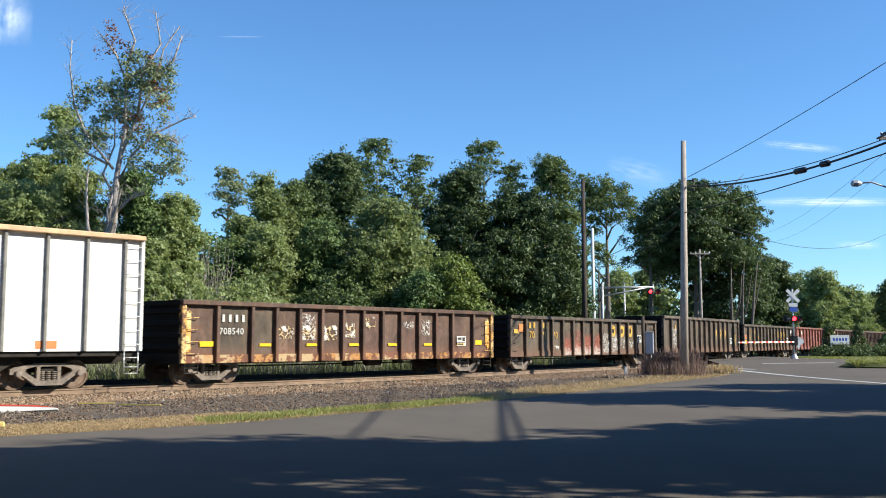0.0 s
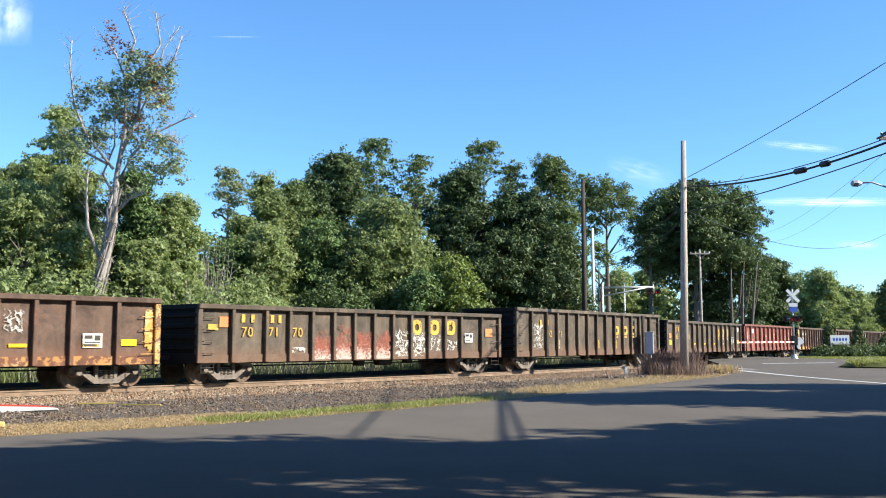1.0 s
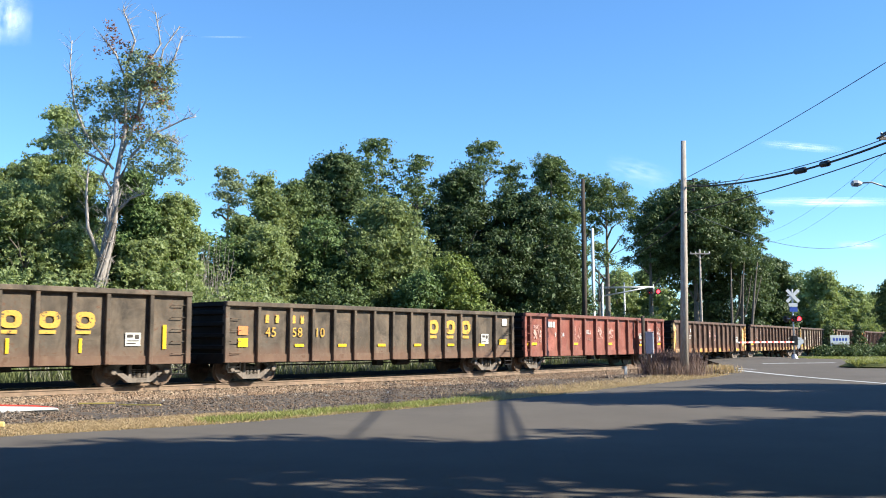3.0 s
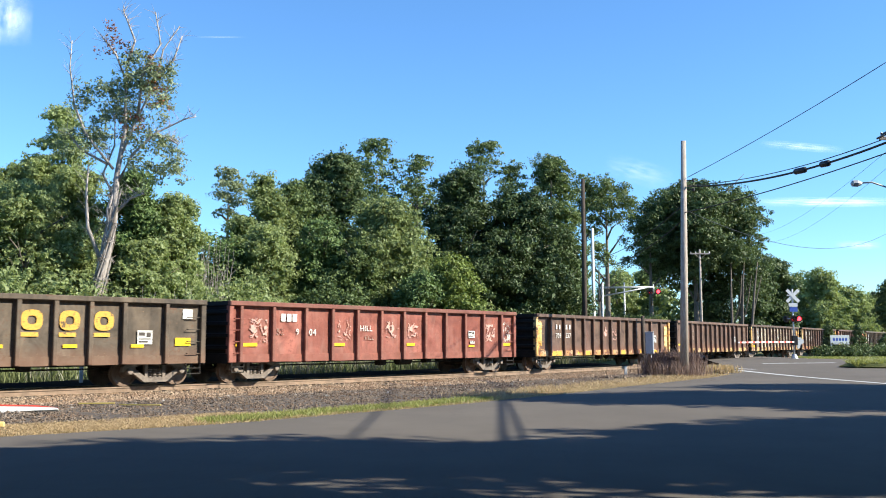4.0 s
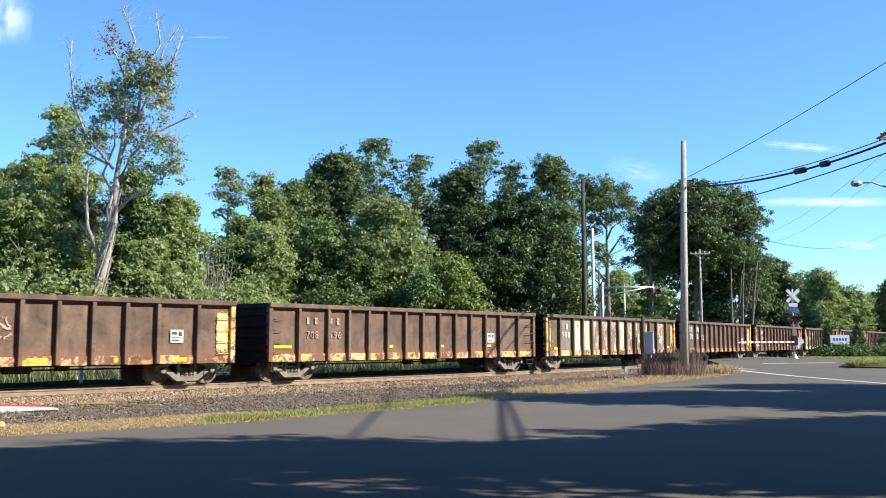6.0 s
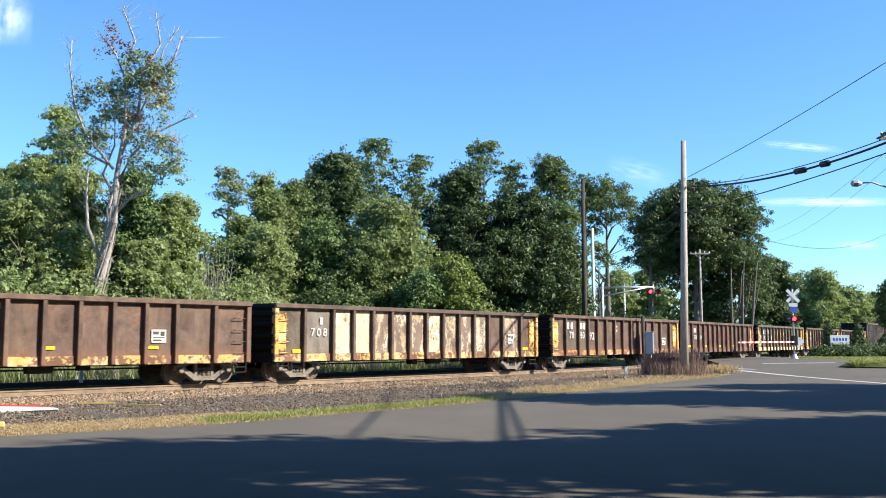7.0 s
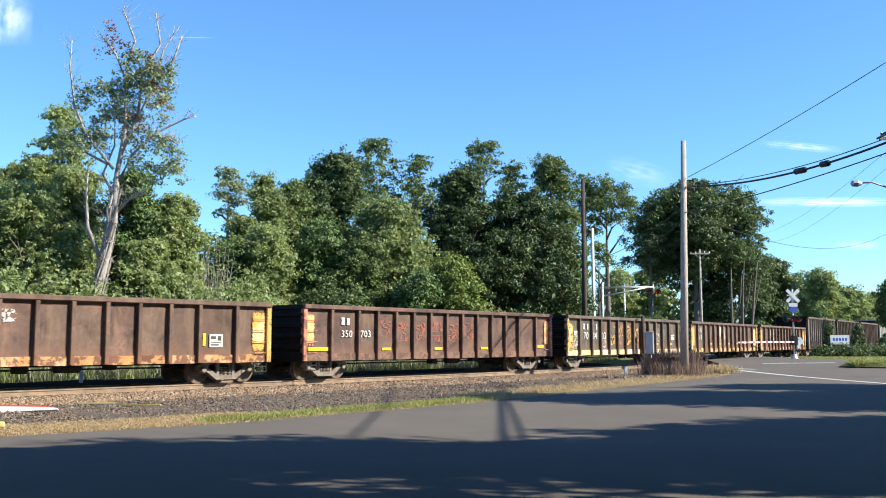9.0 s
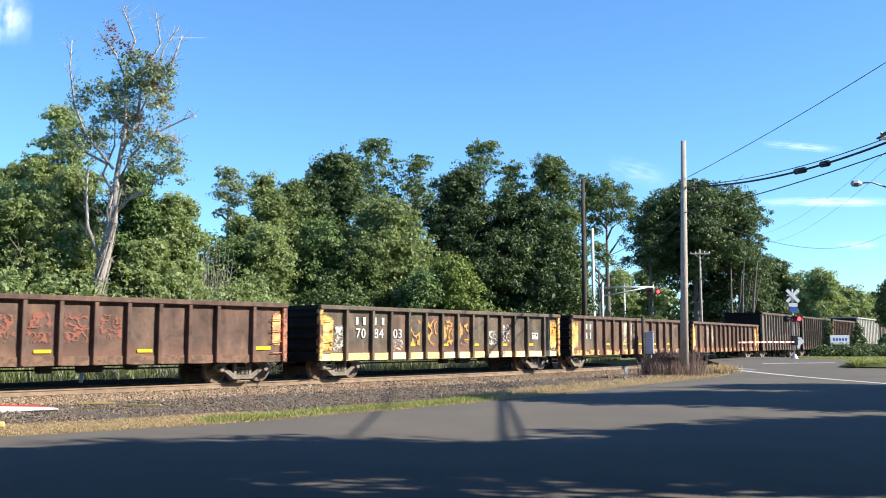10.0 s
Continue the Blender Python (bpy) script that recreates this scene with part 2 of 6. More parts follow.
LEAF = {
    "fresh": leaf_mat("fresh_green_leaves", (0.056, 0.100, 0.028), (0.172, 0.250, 0.085), 0.17),
    "grey": leaf_mat("grey_green_leaves", (0.102, 0.138, 0.050), (0.30, 0.355, 0.148), 0.36),
    "mid": leaf_mat("mid_green_leaves", (0.050, 0.080, 0.024), (0.170, 0.225, 0.078), 0.22),
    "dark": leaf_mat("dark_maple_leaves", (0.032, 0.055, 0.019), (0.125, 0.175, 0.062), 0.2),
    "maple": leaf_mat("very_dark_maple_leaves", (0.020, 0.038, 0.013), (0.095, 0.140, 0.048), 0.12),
    # lightened and more translucent, to put sunlight into the shaded left scrub's colour
    "pale": leaf_mat("pale_sun_painted_leaves", (0.130, 0.172, 0.068), (0.345, 0.405, 0.180), 0.42),
    "lime": leaf_mat("yellow_green_leaves", (0.07, 0.1, 0.02), (0.22, 0.28, 0.065), 0.18),
    "ash": leaf_mat("dull_grey_green_leaves", (0.11, 0.135, 0.07), (0.29, 0.34, 0.19), 0.32),
    "autumn": leaf_mat("reddish_dry_leaves", (0.20, 0.07, 0.035), (0.34, 0.15, 0.07), 0.3),
    "far": leaf_mat("far_green_leaves", (0.11, 0.15, 0.06), (0.31, 0.37, 0.15), 0.38),
    "straw": leaf_mat("dry_grass_blades", (0.29, 0.20, 0.11), (0.56, 0.43, 0.265), 0.3),
    "grass": leaf_mat("green_grass_blades", (0.15, 0.175, 0.055), (0.34, 0.36, 0.12), 0.3),
    "weed": leaf_mat("pale_trackside_weeds", (0.06, 0.085, 0.03), (0.21, 0.235, 0.10), 0.2),
    "stalk": leaf_mat("bleached_stalks", (0.12, 0.115, 0.085), (0.36, 0.335, 0.27), 0.2),
    "twig": leaf_mat("brown_dry_twigs", (0.14, 0.095, 0.08), (0.31, 0.215, 0.18), 0.15),
}


# ---- mesh helpers ----
def link_mesh(name, bm, material, parent=None, label="", m=None):
    me = bpy.data.meshes.new(name)
    bm.normal_update()
    bm.to_mesh(me)
    bm.free()
    for mm in (material if isinstance(material, (list, tuple)) else [material]):
        me.materials.append(mm)
    ob = new(name, me)
    if parent:
        ob.parent = parent
    if m is not None:
        ob.matrix_basis = m
    if label:
        tagged(ob, label)
    return ob


def part(name, bm, material, parent, label="", m=None):
    return link_mesh(name, bm, material, parent, label, m)


def share(name, me, material, parent, m=None):
    """Another piece on the same mesh, with its own material."""
    ob = new(name, me)
    ob.parent = parent
    if m is not None:
        ob.matrix_basis = m
    ob.material_slots[0].link = "OBJECT"
    ob.material_slots[0].material = material
    return ob


def empty(name, m, label, category, group=""):
    ob = new(name)
    ob.empty_display_size = 0.2
    ob.matrix_basis = m
    return tagged(ob, label, category, group)


def box(bm, x0, x1, y0, y1, z0, z1, bevel=0.0, rot=None):
    vs = [bm.verts.new((x, y, z)) for z in (z0, z1) for y in (y0, y1) for x in (x0, x1)]
    fs = [bm.faces.new([vs[i] for i in f]) for f in ((0, 2, 3, 1), (4, 5, 7, 6), (0, 1, 5, 4), (2, 6, 7, 3), (0, 4, 6, 2), (1, 3, 7, 5))]
    if rot is not None:
        bmesh.ops.transform(bm, matrix=rot, verts=vs)
    if bevel > 0:
        edges = list({e for f in fs for e in f.edges})
        bmesh.ops.bevel(bm, geom=edges, offset=bevel, segments=1, affect="EDGES", profile=0.5)
    return bm


def prism(bm, outline, y0, y1):
    """An outline in x, z pushed through from y0 to y1."""
    a = [bm.verts.new((x, y0, z)) for x, z in outline]
    b = [bm.verts.new((x, y1, z)) for x, z in outline]
    n = len(a)
    bm.faces.new(a)
    bm.faces.new(b[::-1])
    for i in range(n):
        bm.faces.new((a[i], b[i], b[(i + 1) % n], a[(i + 1) % n]))
    return bm


def tube(bm, pts, radii, sides=8, cap=True):
    pts = [Vector(p) for p in pts]
    if not isinstance(radii, (list, tuple)):
        radii = [radii] * len(pts)
    rings = []
    for i, p in enumerate(pts):
        d = (pts[min(i + 1, len(pts) - 1)] - pts[max(i - 1, 0)]).normalized()
        side = d.cross(Vector((0, 0, 1)) if abs(d.z) < 0.9 else Vector((0, 1, 0))).normalized()
        up = side.cross(d)
        rings.append([bm.verts.new(p + (side * math.cos(2 * math.pi * k / sides) + up * math.sin(2 * math.pi * k / sides)) * radii[i]) for k in range(sides)])
    for a, b in zip(rings, rings[1:]):
        for k in range(sides):
            f = bm.faces.new((a[k], a[(k + 1) % sides], b[(k + 1) % sides], b[k]))
            f.smooth = sides > 5
    if cap:
        bm.faces.new(rings[0][::-1])
        bm.faces.new(rings[-1])
    return bm


def lathe(bm, profile, centre=(0, 0, 0), axis="Y", sides=28):
    """A profile of (along the axis, radius) turned round the axis."""
    rings = []
    for a, r in profile:
        ring = []
        for k in range(sides):
            c, s = r * math.cos(2 * math.pi * k / sides), r * math.sin(2 * math.pi * k / sides)
            v = {"Y": (c, a, s), "Z": (c, s, a), "X": (a, c, s)}[axis]
            ring.append(bm.verts.new(Vector(v) + Vector(centre)))
        rings.append(ring)
    for p, q in zip(rings, rings[1:]):
        for k in range(sides):
            bm.faces.new((p[k], p[(k + 1) % sides], q[(k + 1) % sides], q[k]))
    bm.faces.new(rings[0][::-1])
    bm.faces.new(rings[-1])
    bmesh.ops.recalc_face_normals(bm, faces=bm.faces)
    return bm


def quads(name, v, material, smooth=False):
    """A mesh of loose faces from an array n x corners x 3."""
    n, k = v.shape[:2]
    me = bpy.data.meshes.new(name)
    me.vertices.add(k * n)
    me.vertices.foreach_set("co", v.astype(np.float32).ravel())
    me.loops.add(k * n)
    me.loops.foreach_set("vertex_index", np.arange(k * n, dtype=np.int32))
    me.polygons.add(n)
    me.polygons.foreach_set("loop_start", np.arange(0, k * n, k, dtype=np.int32))
    me.update(calc_edges=True)
    me.materials.append(material)
    return me


_text_cache = {}


def text_mesh(words, size, depth=0.004):
    key = (words, size)
    if key not in _text_cache:
        cu = bpy.data.curves.new("lettering", "FONT")
        cu.body, cu.size, cu.extrude, cu.resolution_u = words, size, depth, 3
        cu.space_character = 1.12
        ob = new("lettering", cu)
        dg = bpy.context.evaluated_depsgraph_get()
        me = bpy.data.meshes.new_from_object(ob.evaluated_get(dg))
        bpy.data.objects.remove(ob)
        me.materials.clear()
        me.materials.append(WHITE_DECAL)
        _text_cache[key] = me
    return _text_cache[key]


# ---- the plan: track, ground ----
RAIL_Z = 0.235
GAUGE = 1.435
HEAD0, BEND, BEND_END = 0.798402, -0.004215, 56.0
_s = np.arange(-260, 520, 0.05)
_k = np.where((_s > -20) & (_s < BEND_END), BEND, 0.0)
_a = np.cumsum(_k) * 0.05
_i0 = int(np.argmin(abs(_s)))
_a = _a - _a[_i0] + HEAD0
_x = np.cumsum(np.sin(_a)) * 0.05
_y = np.cumsum(np.cos(_a)) * 0.05
_x += -_x[_i0] - 27.2454 * math.cos(HEAD0)
_y += -_y[_i0] + 27.2454 * math.sin(HEAD0)
# the fitted line is the near face of the cars; the track's middle lies 1.53 m beyond it
_x, _y = _x - np.cos(_a) * 1.53, _y + np.sin(_a) * 1.53


def on_track(s, side=0.0):
    """Plan place at s along the track, side metres away from it (positive: beyond it)."""
    x, y, a = np.interp(s, _s, _x), np.interp(s, _s, _y), np.interp(s, _s, _a)
    return x - math.cos(a) * side, y + math.sin(a) * side, a


def track_offset(x, y):
    """Signed distance from the track's middle (positive beyond) and s, for arrays."""
    x, y = np.asarray(x, float), np.asarray(y, float)
    ss = _s[::40]
    px, py, pa = _x[::40], _y[::40], _a[::40]
    d = (x[..., None] - px) ** 2 + (y[..., None] - py) ** 2
    i = np.argmin(d, -1)
    off = -(x - px[i]) * np.cos(pa[i]) + (y - py[i]) * np.sin(pa[i])
    return off, ss[i]


def step(x, a, b):
    t = np.clip((x - a) / (b - a), 0, 1)
    return t * t * (3 - 2 * t)


def height(x, y):
    """Ground height: flat road, rising a little towards the crossing, with the ballast bed's shoulders left out."""
    x, y = np.asarray(x, float), np.asarray(y, float)
    rise = step(0.55 * x + 0.84 * y, 44, 74)
    return 0.42 * rise


# ---- ground and roads ----
def ground_sheet():
    ax = np.concatenate([np.linspace(-2400, -90, 14), np.arange(-80, 141, 2.0), np.linspace(150, 2400, 14)])
    ay = np.concatenate([np.linspace(-1200, -40, 8), np.arange(-30, 181, 2.0), np.linspace(190, 3500, 16)])
    gx, gy = np.meshgrid(ax, ay)
    z = height(gx, gy) + 0.03 * np.sin(gx * 0.7) * np.cos(gy * 0.53)
    off, ss = track_offset(gx, gy)
    z = np.where((off > -12.5) & (off < 3.2) & (ss < 52), np.minimum(z, -0.03), z)
    z = np.where(abs(off) < 2.6, np.minimum(z, RAIL_Z - 0.35), z)
    z = z - 0.05
    me = bpy.data.meshes.new("ground")
    nx, ny = len(ax), len(ay)
    faces = [(j * nx + i, j * nx + i + 1, (j + 1) * nx + i + 1, (j + 1) * nx + i) for j in range(ny - 1) for i in range(nx - 1)]
    me.from_pydata(np.stack([gx, gy, z], -1).reshape(-1, 3).tolist(), [], faces)
    me.materials.append(GROUND)
    tagged(new("ground", me), "dry grass and bare soil beside the railway", "ground", kind="structure")


def strip(name, edge_a, edge_b, lift, label, category, material, across=16, along=60):
    """A paved sheet between two lines in plan, draped on the ground, with a thin edge."""
    def sample(e):
        e = np.array(e, float)
        d = np.concatenate([[0], np.cumsum(np.hypot(*np.diff(e, axis=0).T))])
        u = np.linspace(0, d[-1], along)
        return np.stack([np.interp(u, d, e[:, 0]), np.interp(u, d, e[:, 1])], -1)
    a, b = sample(edge_a), sample(edge_b)
    # a slightly broken edge
    rg = np.random.RandomState(4)
    a = a + rg.normal(0, 0.06, a.shape)
    rows = []
    for k in range(across + 1):
        p = a + (b - a) * k / across
        rows.append(np.column_stack([p, height(p[:, 0], p[:, 1]) + lift]))
    first = rows[0].copy()
    first[:, 2] -= 0.08
    rows.insert(0, first)
    v = np.concatenate(rows)
    n = along
    faces = [(j * n + i, (j + 1) * n + i, (j + 1) * n + i + 1, j * n + i + 1) for j in range(len(rows) - 1) for i in range(n - 1)]
    me = bpy.data.meshes.new(name)
    me.from_pydata(v.tolist(), [], faces)
    me.materials.append(material)
    return tagged(new(name, me), label, category, kind="structure")


ROAD_EDGE = [(-60, -24), (-20, 7.0), (-7.6, 16.7), (-4.3, 19.4), (0.25, 25.2), (3.8, 30.6), (6.5, 35.3), (11.0, 42.5), (14.6, 49.0), (17.6, 58.0)]
ground_sheet()
strip("road", ROAD_EDGE, [(-36, -55), (2, -24), (15, -10), (20, -6), (26, 0), (30, 4), (36, 10), (40, 18), (46, 30), (50, 40)], 0.0,
      "worn grey asphalt road with fine cracks", "road", ASPHALT, 24, 90)
strip("road_crossing", [(13.0, 46.0), (15.2, 52.0), (17.0, 60.0), (18.4, 68.0), (18.2, 76.0), (17, 100), (15, 130)],
      [(56, 40), (46, 52), (34, 62.5), (27.4, 67.2), (26.2, 76), (25, 100), (23, 130)], 0.006,
      "grey asphalt road running up over the level crossing", "road", ASPHALT, 16, 70)


def flat_bar(name, p, q, width, lift, material, label):
    """A painted line on the road from p to q."""
    n = 24
    p, q = np.array(p, float), np.array(q, float)
    side = np.array([-(q - p)[1], (q - p)[0]]) / np.hypot(*(q - p)) * width / 2
    v, f = [], []
    for i in range(n + 1):
        c = p + (q - p) * i / n
        for sgn in (-1, 1):
            w = c + side * sgn
            v.append((*w, float(height(*w)) + lift))
        if i:
            f.append((2 * i - 2, 2 * i - 1, 2 * i + 1, 2 * i))
    me = bpy.data.meshes.new(name)
    me.from_pydata(v, [], f)
    me.materials.append(material)
    tagged(new(name, me), label, "road marking", kind="structure")


flat_bar("stop_line", (15.8, 52.6), (17.3, 34.5), 0.34, 0.014, LINE, "worn white stop line across the asphalt")
flat_bar("road_line", (19.8, 60.5), (24.3, 60.5), 0.5, 0.014, LINE, "worn white painted line on the asphalt")
flat_bar("road_line", (15.6, 55.6), (17.0, 53.2), 0.4, 0.014, LINE, "worn white painted line on the asphalt")


# ---- railway track ----
def swept(name, profile, s0, s1, ds, material, jitter=0.0, seed=1):
    """A profile of (side, z) swept along the track."""
    rg = np.random.RandomState(seed)
    ss = np.arange(s0, s1 + ds, ds)
    v, f, n = [], [], len(profile)
    for i, s in enumerate(ss):
        for o, z in profile:
            x, y, a = on_track(s, o)
            v.append((x, y, z + (rg.uniform(-jitter, jitter) if jitter else 0)))
        if i:
            for k in range(n - 1):
                f.append(((i - 1) * n + k, i * n + k, i * n + k + 1, (i - 1) * n + k + 1))
    me = bpy.data.meshes.new(name)
    me.from_pydata(v, [], f)
    me.materials.append(material)
    return new(name, me)


BASE = RAIL_Z - 0.17
tagged(swept("ballast_bed", [(-12.5, -0.04), (-3.9, -0.02), (-2.2, BASE - 0.05), (-1.5, BASE - 0.03), (1.5, BASE - 0.03), (2.0, BASE)], -60, 230, 0.8, BED, 0.02),
       "brown gravelly ballast bed under the railway track", "ballast", kind="structure")
# added bank whose colour carries the train's shadow as a dark band
tagged(swept("shaded_bank", [(1.7, BASE - 0.06), (2.2, 0.16), (2.9, 0.26), (4.3, 0.26), (5.2, 0.05), (6.5, -0.2)], -60, 52, 0.8, BANK_SHADE, 0.03),
       "low added bank beyond the track, black for the train's shade", "cinders", kind="structure")
HEADP = [(0.036, 0.0), (0.036, -0.04), (0.01, -0.05), (0.01, -0.14), (0.07, -0.155), (0.07, -0.17), (-0.07, -0.17), (-0.07, -0.155), (-0.01, -0.14), (-0.01, -0.05), (-0.036, -0.04), (-0.036, 0.0), (0.036, 0.0)]
for side in (-1, 1):
    tagged(swept("rail", [(side * (GAUGE / 2 + 0.036) + o, RAIL_Z + z) for o, z in HEADP], -60, 230, 1.0, RAIL),
           "rusty brown steel rail with a worn head", "rail", "rails of the track", kind="structure")
# the crossing's infill
tagged(swept("concrete_panel", [(-1.5, RAIL_Z + 0.0), (-0.86, RAIL_Z + 0.005), (-0.86, RAIL_Z - 0.1)], 55, 74, 1.0, ASPHALT), "asphalt infill beside the rails at the crossing", "crossing panel", kind="structure")
tagged(swept("concrete_panel", [(-0.64, RAIL_Z - 0.1), (-0.64, RAIL_Z + 0.005), (0.64, RAIL_Z + 0.005), (0.64, RAIL_Z - 0.1)], 55, 74, 1.0, ASPHALT), "asphalt infill between the rails at the crossing", "crossing panel", kind="structure")

tie_bm = bmesh.new()
box(tie_bm, -0.115, 0.115, -1.3, 1.3, -0.12, 0.0, 0.012)
tie_me = bpy.data.meshes.new("tie")
tie_bm.to_mesh(tie_me)
tie_bm.free()
tie_me.materials.append(TIE)
for i in range(190):
    s = -22 + i * 0.56
    if 54.5 < s < 74.5:
        continue
    x, y, a = on_track(s)
    t = new("railway_tie", tie_me)
    t.matrix_basis = pose(x, y, BASE + 0.008, 0, 0, 90 - math.degrees(a) + random.uniform(-1.5, 1.5))
    tagged(t, "dark creosoted wooden tie half sunk in ballast", "railway tie", "ties under the rails")


def stones(name, n, s0, s1, o0, o1, size, zfun, material, label, seed):
    """Loose stones strewn along the track, joined."""
    rg = np.random.RandomState(seed)
    ss = s0 + (s1 - s0) * rg.rand(n) ** 1.5
    oo = o0 + (o1 - o0) * rg.rand(n)
    px, py, pa = np.interp(ss, _s, _x), np.interp(ss, _s, _y), np.interp(ss, _s, _a)
    x, y = px - np.cos(pa) * oo, py + np.sin(pa) * oo
    z = zfun(oo) + rg.uniform(-0.2, 0.6, n) * size * 0.5
    r = size * rg.uniform(0.5, 1.25, n)
    base = np.array([(1, 0, 0), (0, 1, 0), (-1, 0, 0), (0, -1, 0), (0, 0, 1.0), (0, 0, -1)], float)
    tri = [(0, 1, 4), (1, 2, 4), (2, 3, 4), (3, 0, 4), (1, 0, 5), (2, 1, 5), (3, 2, 5), (0, 3, 5)]
    sc = rg.uniform(0.55, 1.15, (n, 6, 1)) * np.array([1, 1, 0.75])
    ang = rg.uniform(0, 6.28, n)
    v = base[None] * sc * r[:, None, None]
    c, s_ = np.cos(ang)[:, None], np.sin(ang)[:, None]
    v = np.stack([v[..., 0] * c - v[..., 1] * s_, v[..., 0] * s_ + v[..., 1] * c, v[..., 2] + 0.35 * v[..., 0]], -1)
    v += np.stack([x, y, z], -1)[:, None]
    f = (np.array(tri)[None] + 6 * np.arange(n)[:, None, None]).reshape(-1, 3)
    me = bpy.data.meshes.new(name)
    me.from_pydata(v.reshape(-1, 3).tolist(), [], f.tolist())
    me.materials.append(material)
    tagged(new(name, me), label, "stones", kind="stuff")


def shoulder(o):
    a = np.abs(o)
    return np.interp(a, [0, 1.5, 2.2, 3.9, 9.5], [BASE - 0.03, BASE - 0.03, BASE - 0.05, -0.02, -0.035])


stones("ballast_stones", 26000, -6, 60, -4.0, -0.9, 0.065, shoulder, BALLAST, "rust-brown crushed ballast stones beside the rail", 3)
stones("gravel_stones", 33000, -8, 52, -10.4, -3.6, 0.05, shoulder, GRAVEL, "dark grey loose gravel between ballast and road", 5)
stones("pale_rubble", 130, 8, 46, -6.0, -3.4, 0.06, shoulder, ballast_mat("pale_rubble", (0.25, 0.23, 0.21), (0.45, 0.43, 0.41), (0.3, 0.27, 0.24)), "pale broken stone rubble beside the road", 6)


stones("rubble_pile", 320, 35.5, 40.5, -6.4, -4.6, 0.12, lambda o: shoulder(o) + 0.03, GRAVEL, "heap of dark broken rubble beside the ballast", 8)


# ---- grass and weeds ----
def blades(name, xy, z, length, material, label, seed, lean=0.5, width=0.012, category="grass"):
    rg = np.random.RandomState(seed)
    n = len(xy)
    L = length * rg.uniform(0.4, 1.2, n)
    ang = rg.uniform(0, 6.28, n)
    w = np.stack([np.cos(ang), np.sin(ang), np.zeros(n)], -1) * width * rg.uniform(0.6, 1.6, n)[:, None]
    tip = np.stack([rg.normal(0, lean, n) * L, rg.normal(0, lean, n) * L, L], -1)
    p = np.column_stack([xy, z])
    mid = p + tip * np.array([0.35, 0.35, 0.55])
    v2 = np.stack([p - w, mid + w * 0.8, p + tip, mid - w * 0.8], 1)
    ob = new(name, quads(name, v2, material))
    return tagged(ob, label, category, kind="stuff")


def verge(n, d0, d1, seed, t0=0.0, t1=1.0):
    """Random places along the road's far edge, d0 to d1 metres beyond it, clumped."""
    rg = np.random.RandomState(seed)
    e = np.array(ROAD_EDGE[1:-1], float)
    dd = np.concatenate([[0], np.cumsum(np.hypot(*np.diff(e, axis=0).T))])
    k = rg.uniform(t0, t1, n // 12 + 1) * dd[-1]
    k = np.repeat(k, 12)[:n] + rg.normal(0, 0.18, n)
    off = np.repeat(rg.uniform(d0, d1, n // 12 + 1), 12)[:n] + rg.normal(0, 0.1, n)
    x, y = np.interp(k, dd, e[:, 0]), np.interp(k, dd, e[:, 1])
    i = np.clip(np.searchsorted(dd, k) - 1, 0, len(e) - 2)
    t = (e[i + 1] - e[i]) / np.hypot(*(e[i + 1] - e[i]).T)[:, None]
    return np.stack([x - t[:, 1] * off, y + t[:, 0] * off], -1)


a = verge(70000, 0.0, 1.1, 11, 0.16, 0.98)
blades("dry_verge_grass", a, height(a[:, 0], a[:, 1]) - 0.03, 0.075, LEAF["straw"], "short straw-coloured dry grass along the road edge", 1, 0.8, 0.008)
a = verge(60000, 0.0, 2.3, 14, 0.10, 0.40)
blades("matted_dry_grass", a, height(a[:, 0], a[:, 1]) - 0.02, 0.055, LEAF["straw"], "matted straw-coloured dead grass beside the road", 5, 1.0, 0.009)
a = verge(9000, 0.1, 1.0, 12, 0.36, 0.54)
blades("green_verge_grass", a, height(a[:, 0], a[:, 1]) - 0.03, 0.13, LEAF["grass"], "short bright green grass along the road edge", 2)
a = verge(4500, 0.5, 2.2, 13, 0.55, 0.92)
blades("dry_weeds", a, height(a[:, 0], a[:, 1]) - 0.03, 0.17, LEAF["straw"], "dry straw-coloured weeds beside the ballast", 3, 0.7)


def far_side_weeds():
    rg = np.random.RandomState(21)
    n = 30000
    ss, oo = rg.uniform(-25, 60, n), rg.uniform(5.0, 9.0, n)
    px, py, pa = np.interp(ss, _s, _x), np.interp(ss, _s, _y), np.interp(ss, _s, _a)
    xy = np.stack([px - np.cos(pa) * oo, py + np.sin(pa) * oo], -1)
    blades("trackside_weeds", xy, np.full(n, -0.1), 0.9, LEAF["weed"], "tall pale green weeds behind the railway track", 4, 0.25, 0.022)
    n = 6000
    ss, oo = np.repeat(rg.uniform(-25, 60, n // 40), 40) + rg.normal(0, 0.22, n), rg.uniform(4.6, 6.8, n)
    px, py, pa = np.interp(ss, _s, _x), np.interp(ss, _s, _y), np.interp(ss, _s, _a)
    xy = np.stack([px - np.cos(pa) * oo, py + np.sin(pa) * oo], -1)
    blades("dry_stalks", xy, np.full(n, 0.0), 1.2, LEAF["stalk"], "pale dry stalks behind the railway track", 6, 0.38, 0.016)


far_side_weeds()


# ---- rolling stock ----
BODY = 16.25
POSTS = [1.4] + [2.82 + 1.061 * k for k in range(11)] + [14.85]
WHEEL_R = 0.42
TRUCK_IN = 1.5          # truck centre from the body's end
AXLE = 0.89             # half the wheelbase


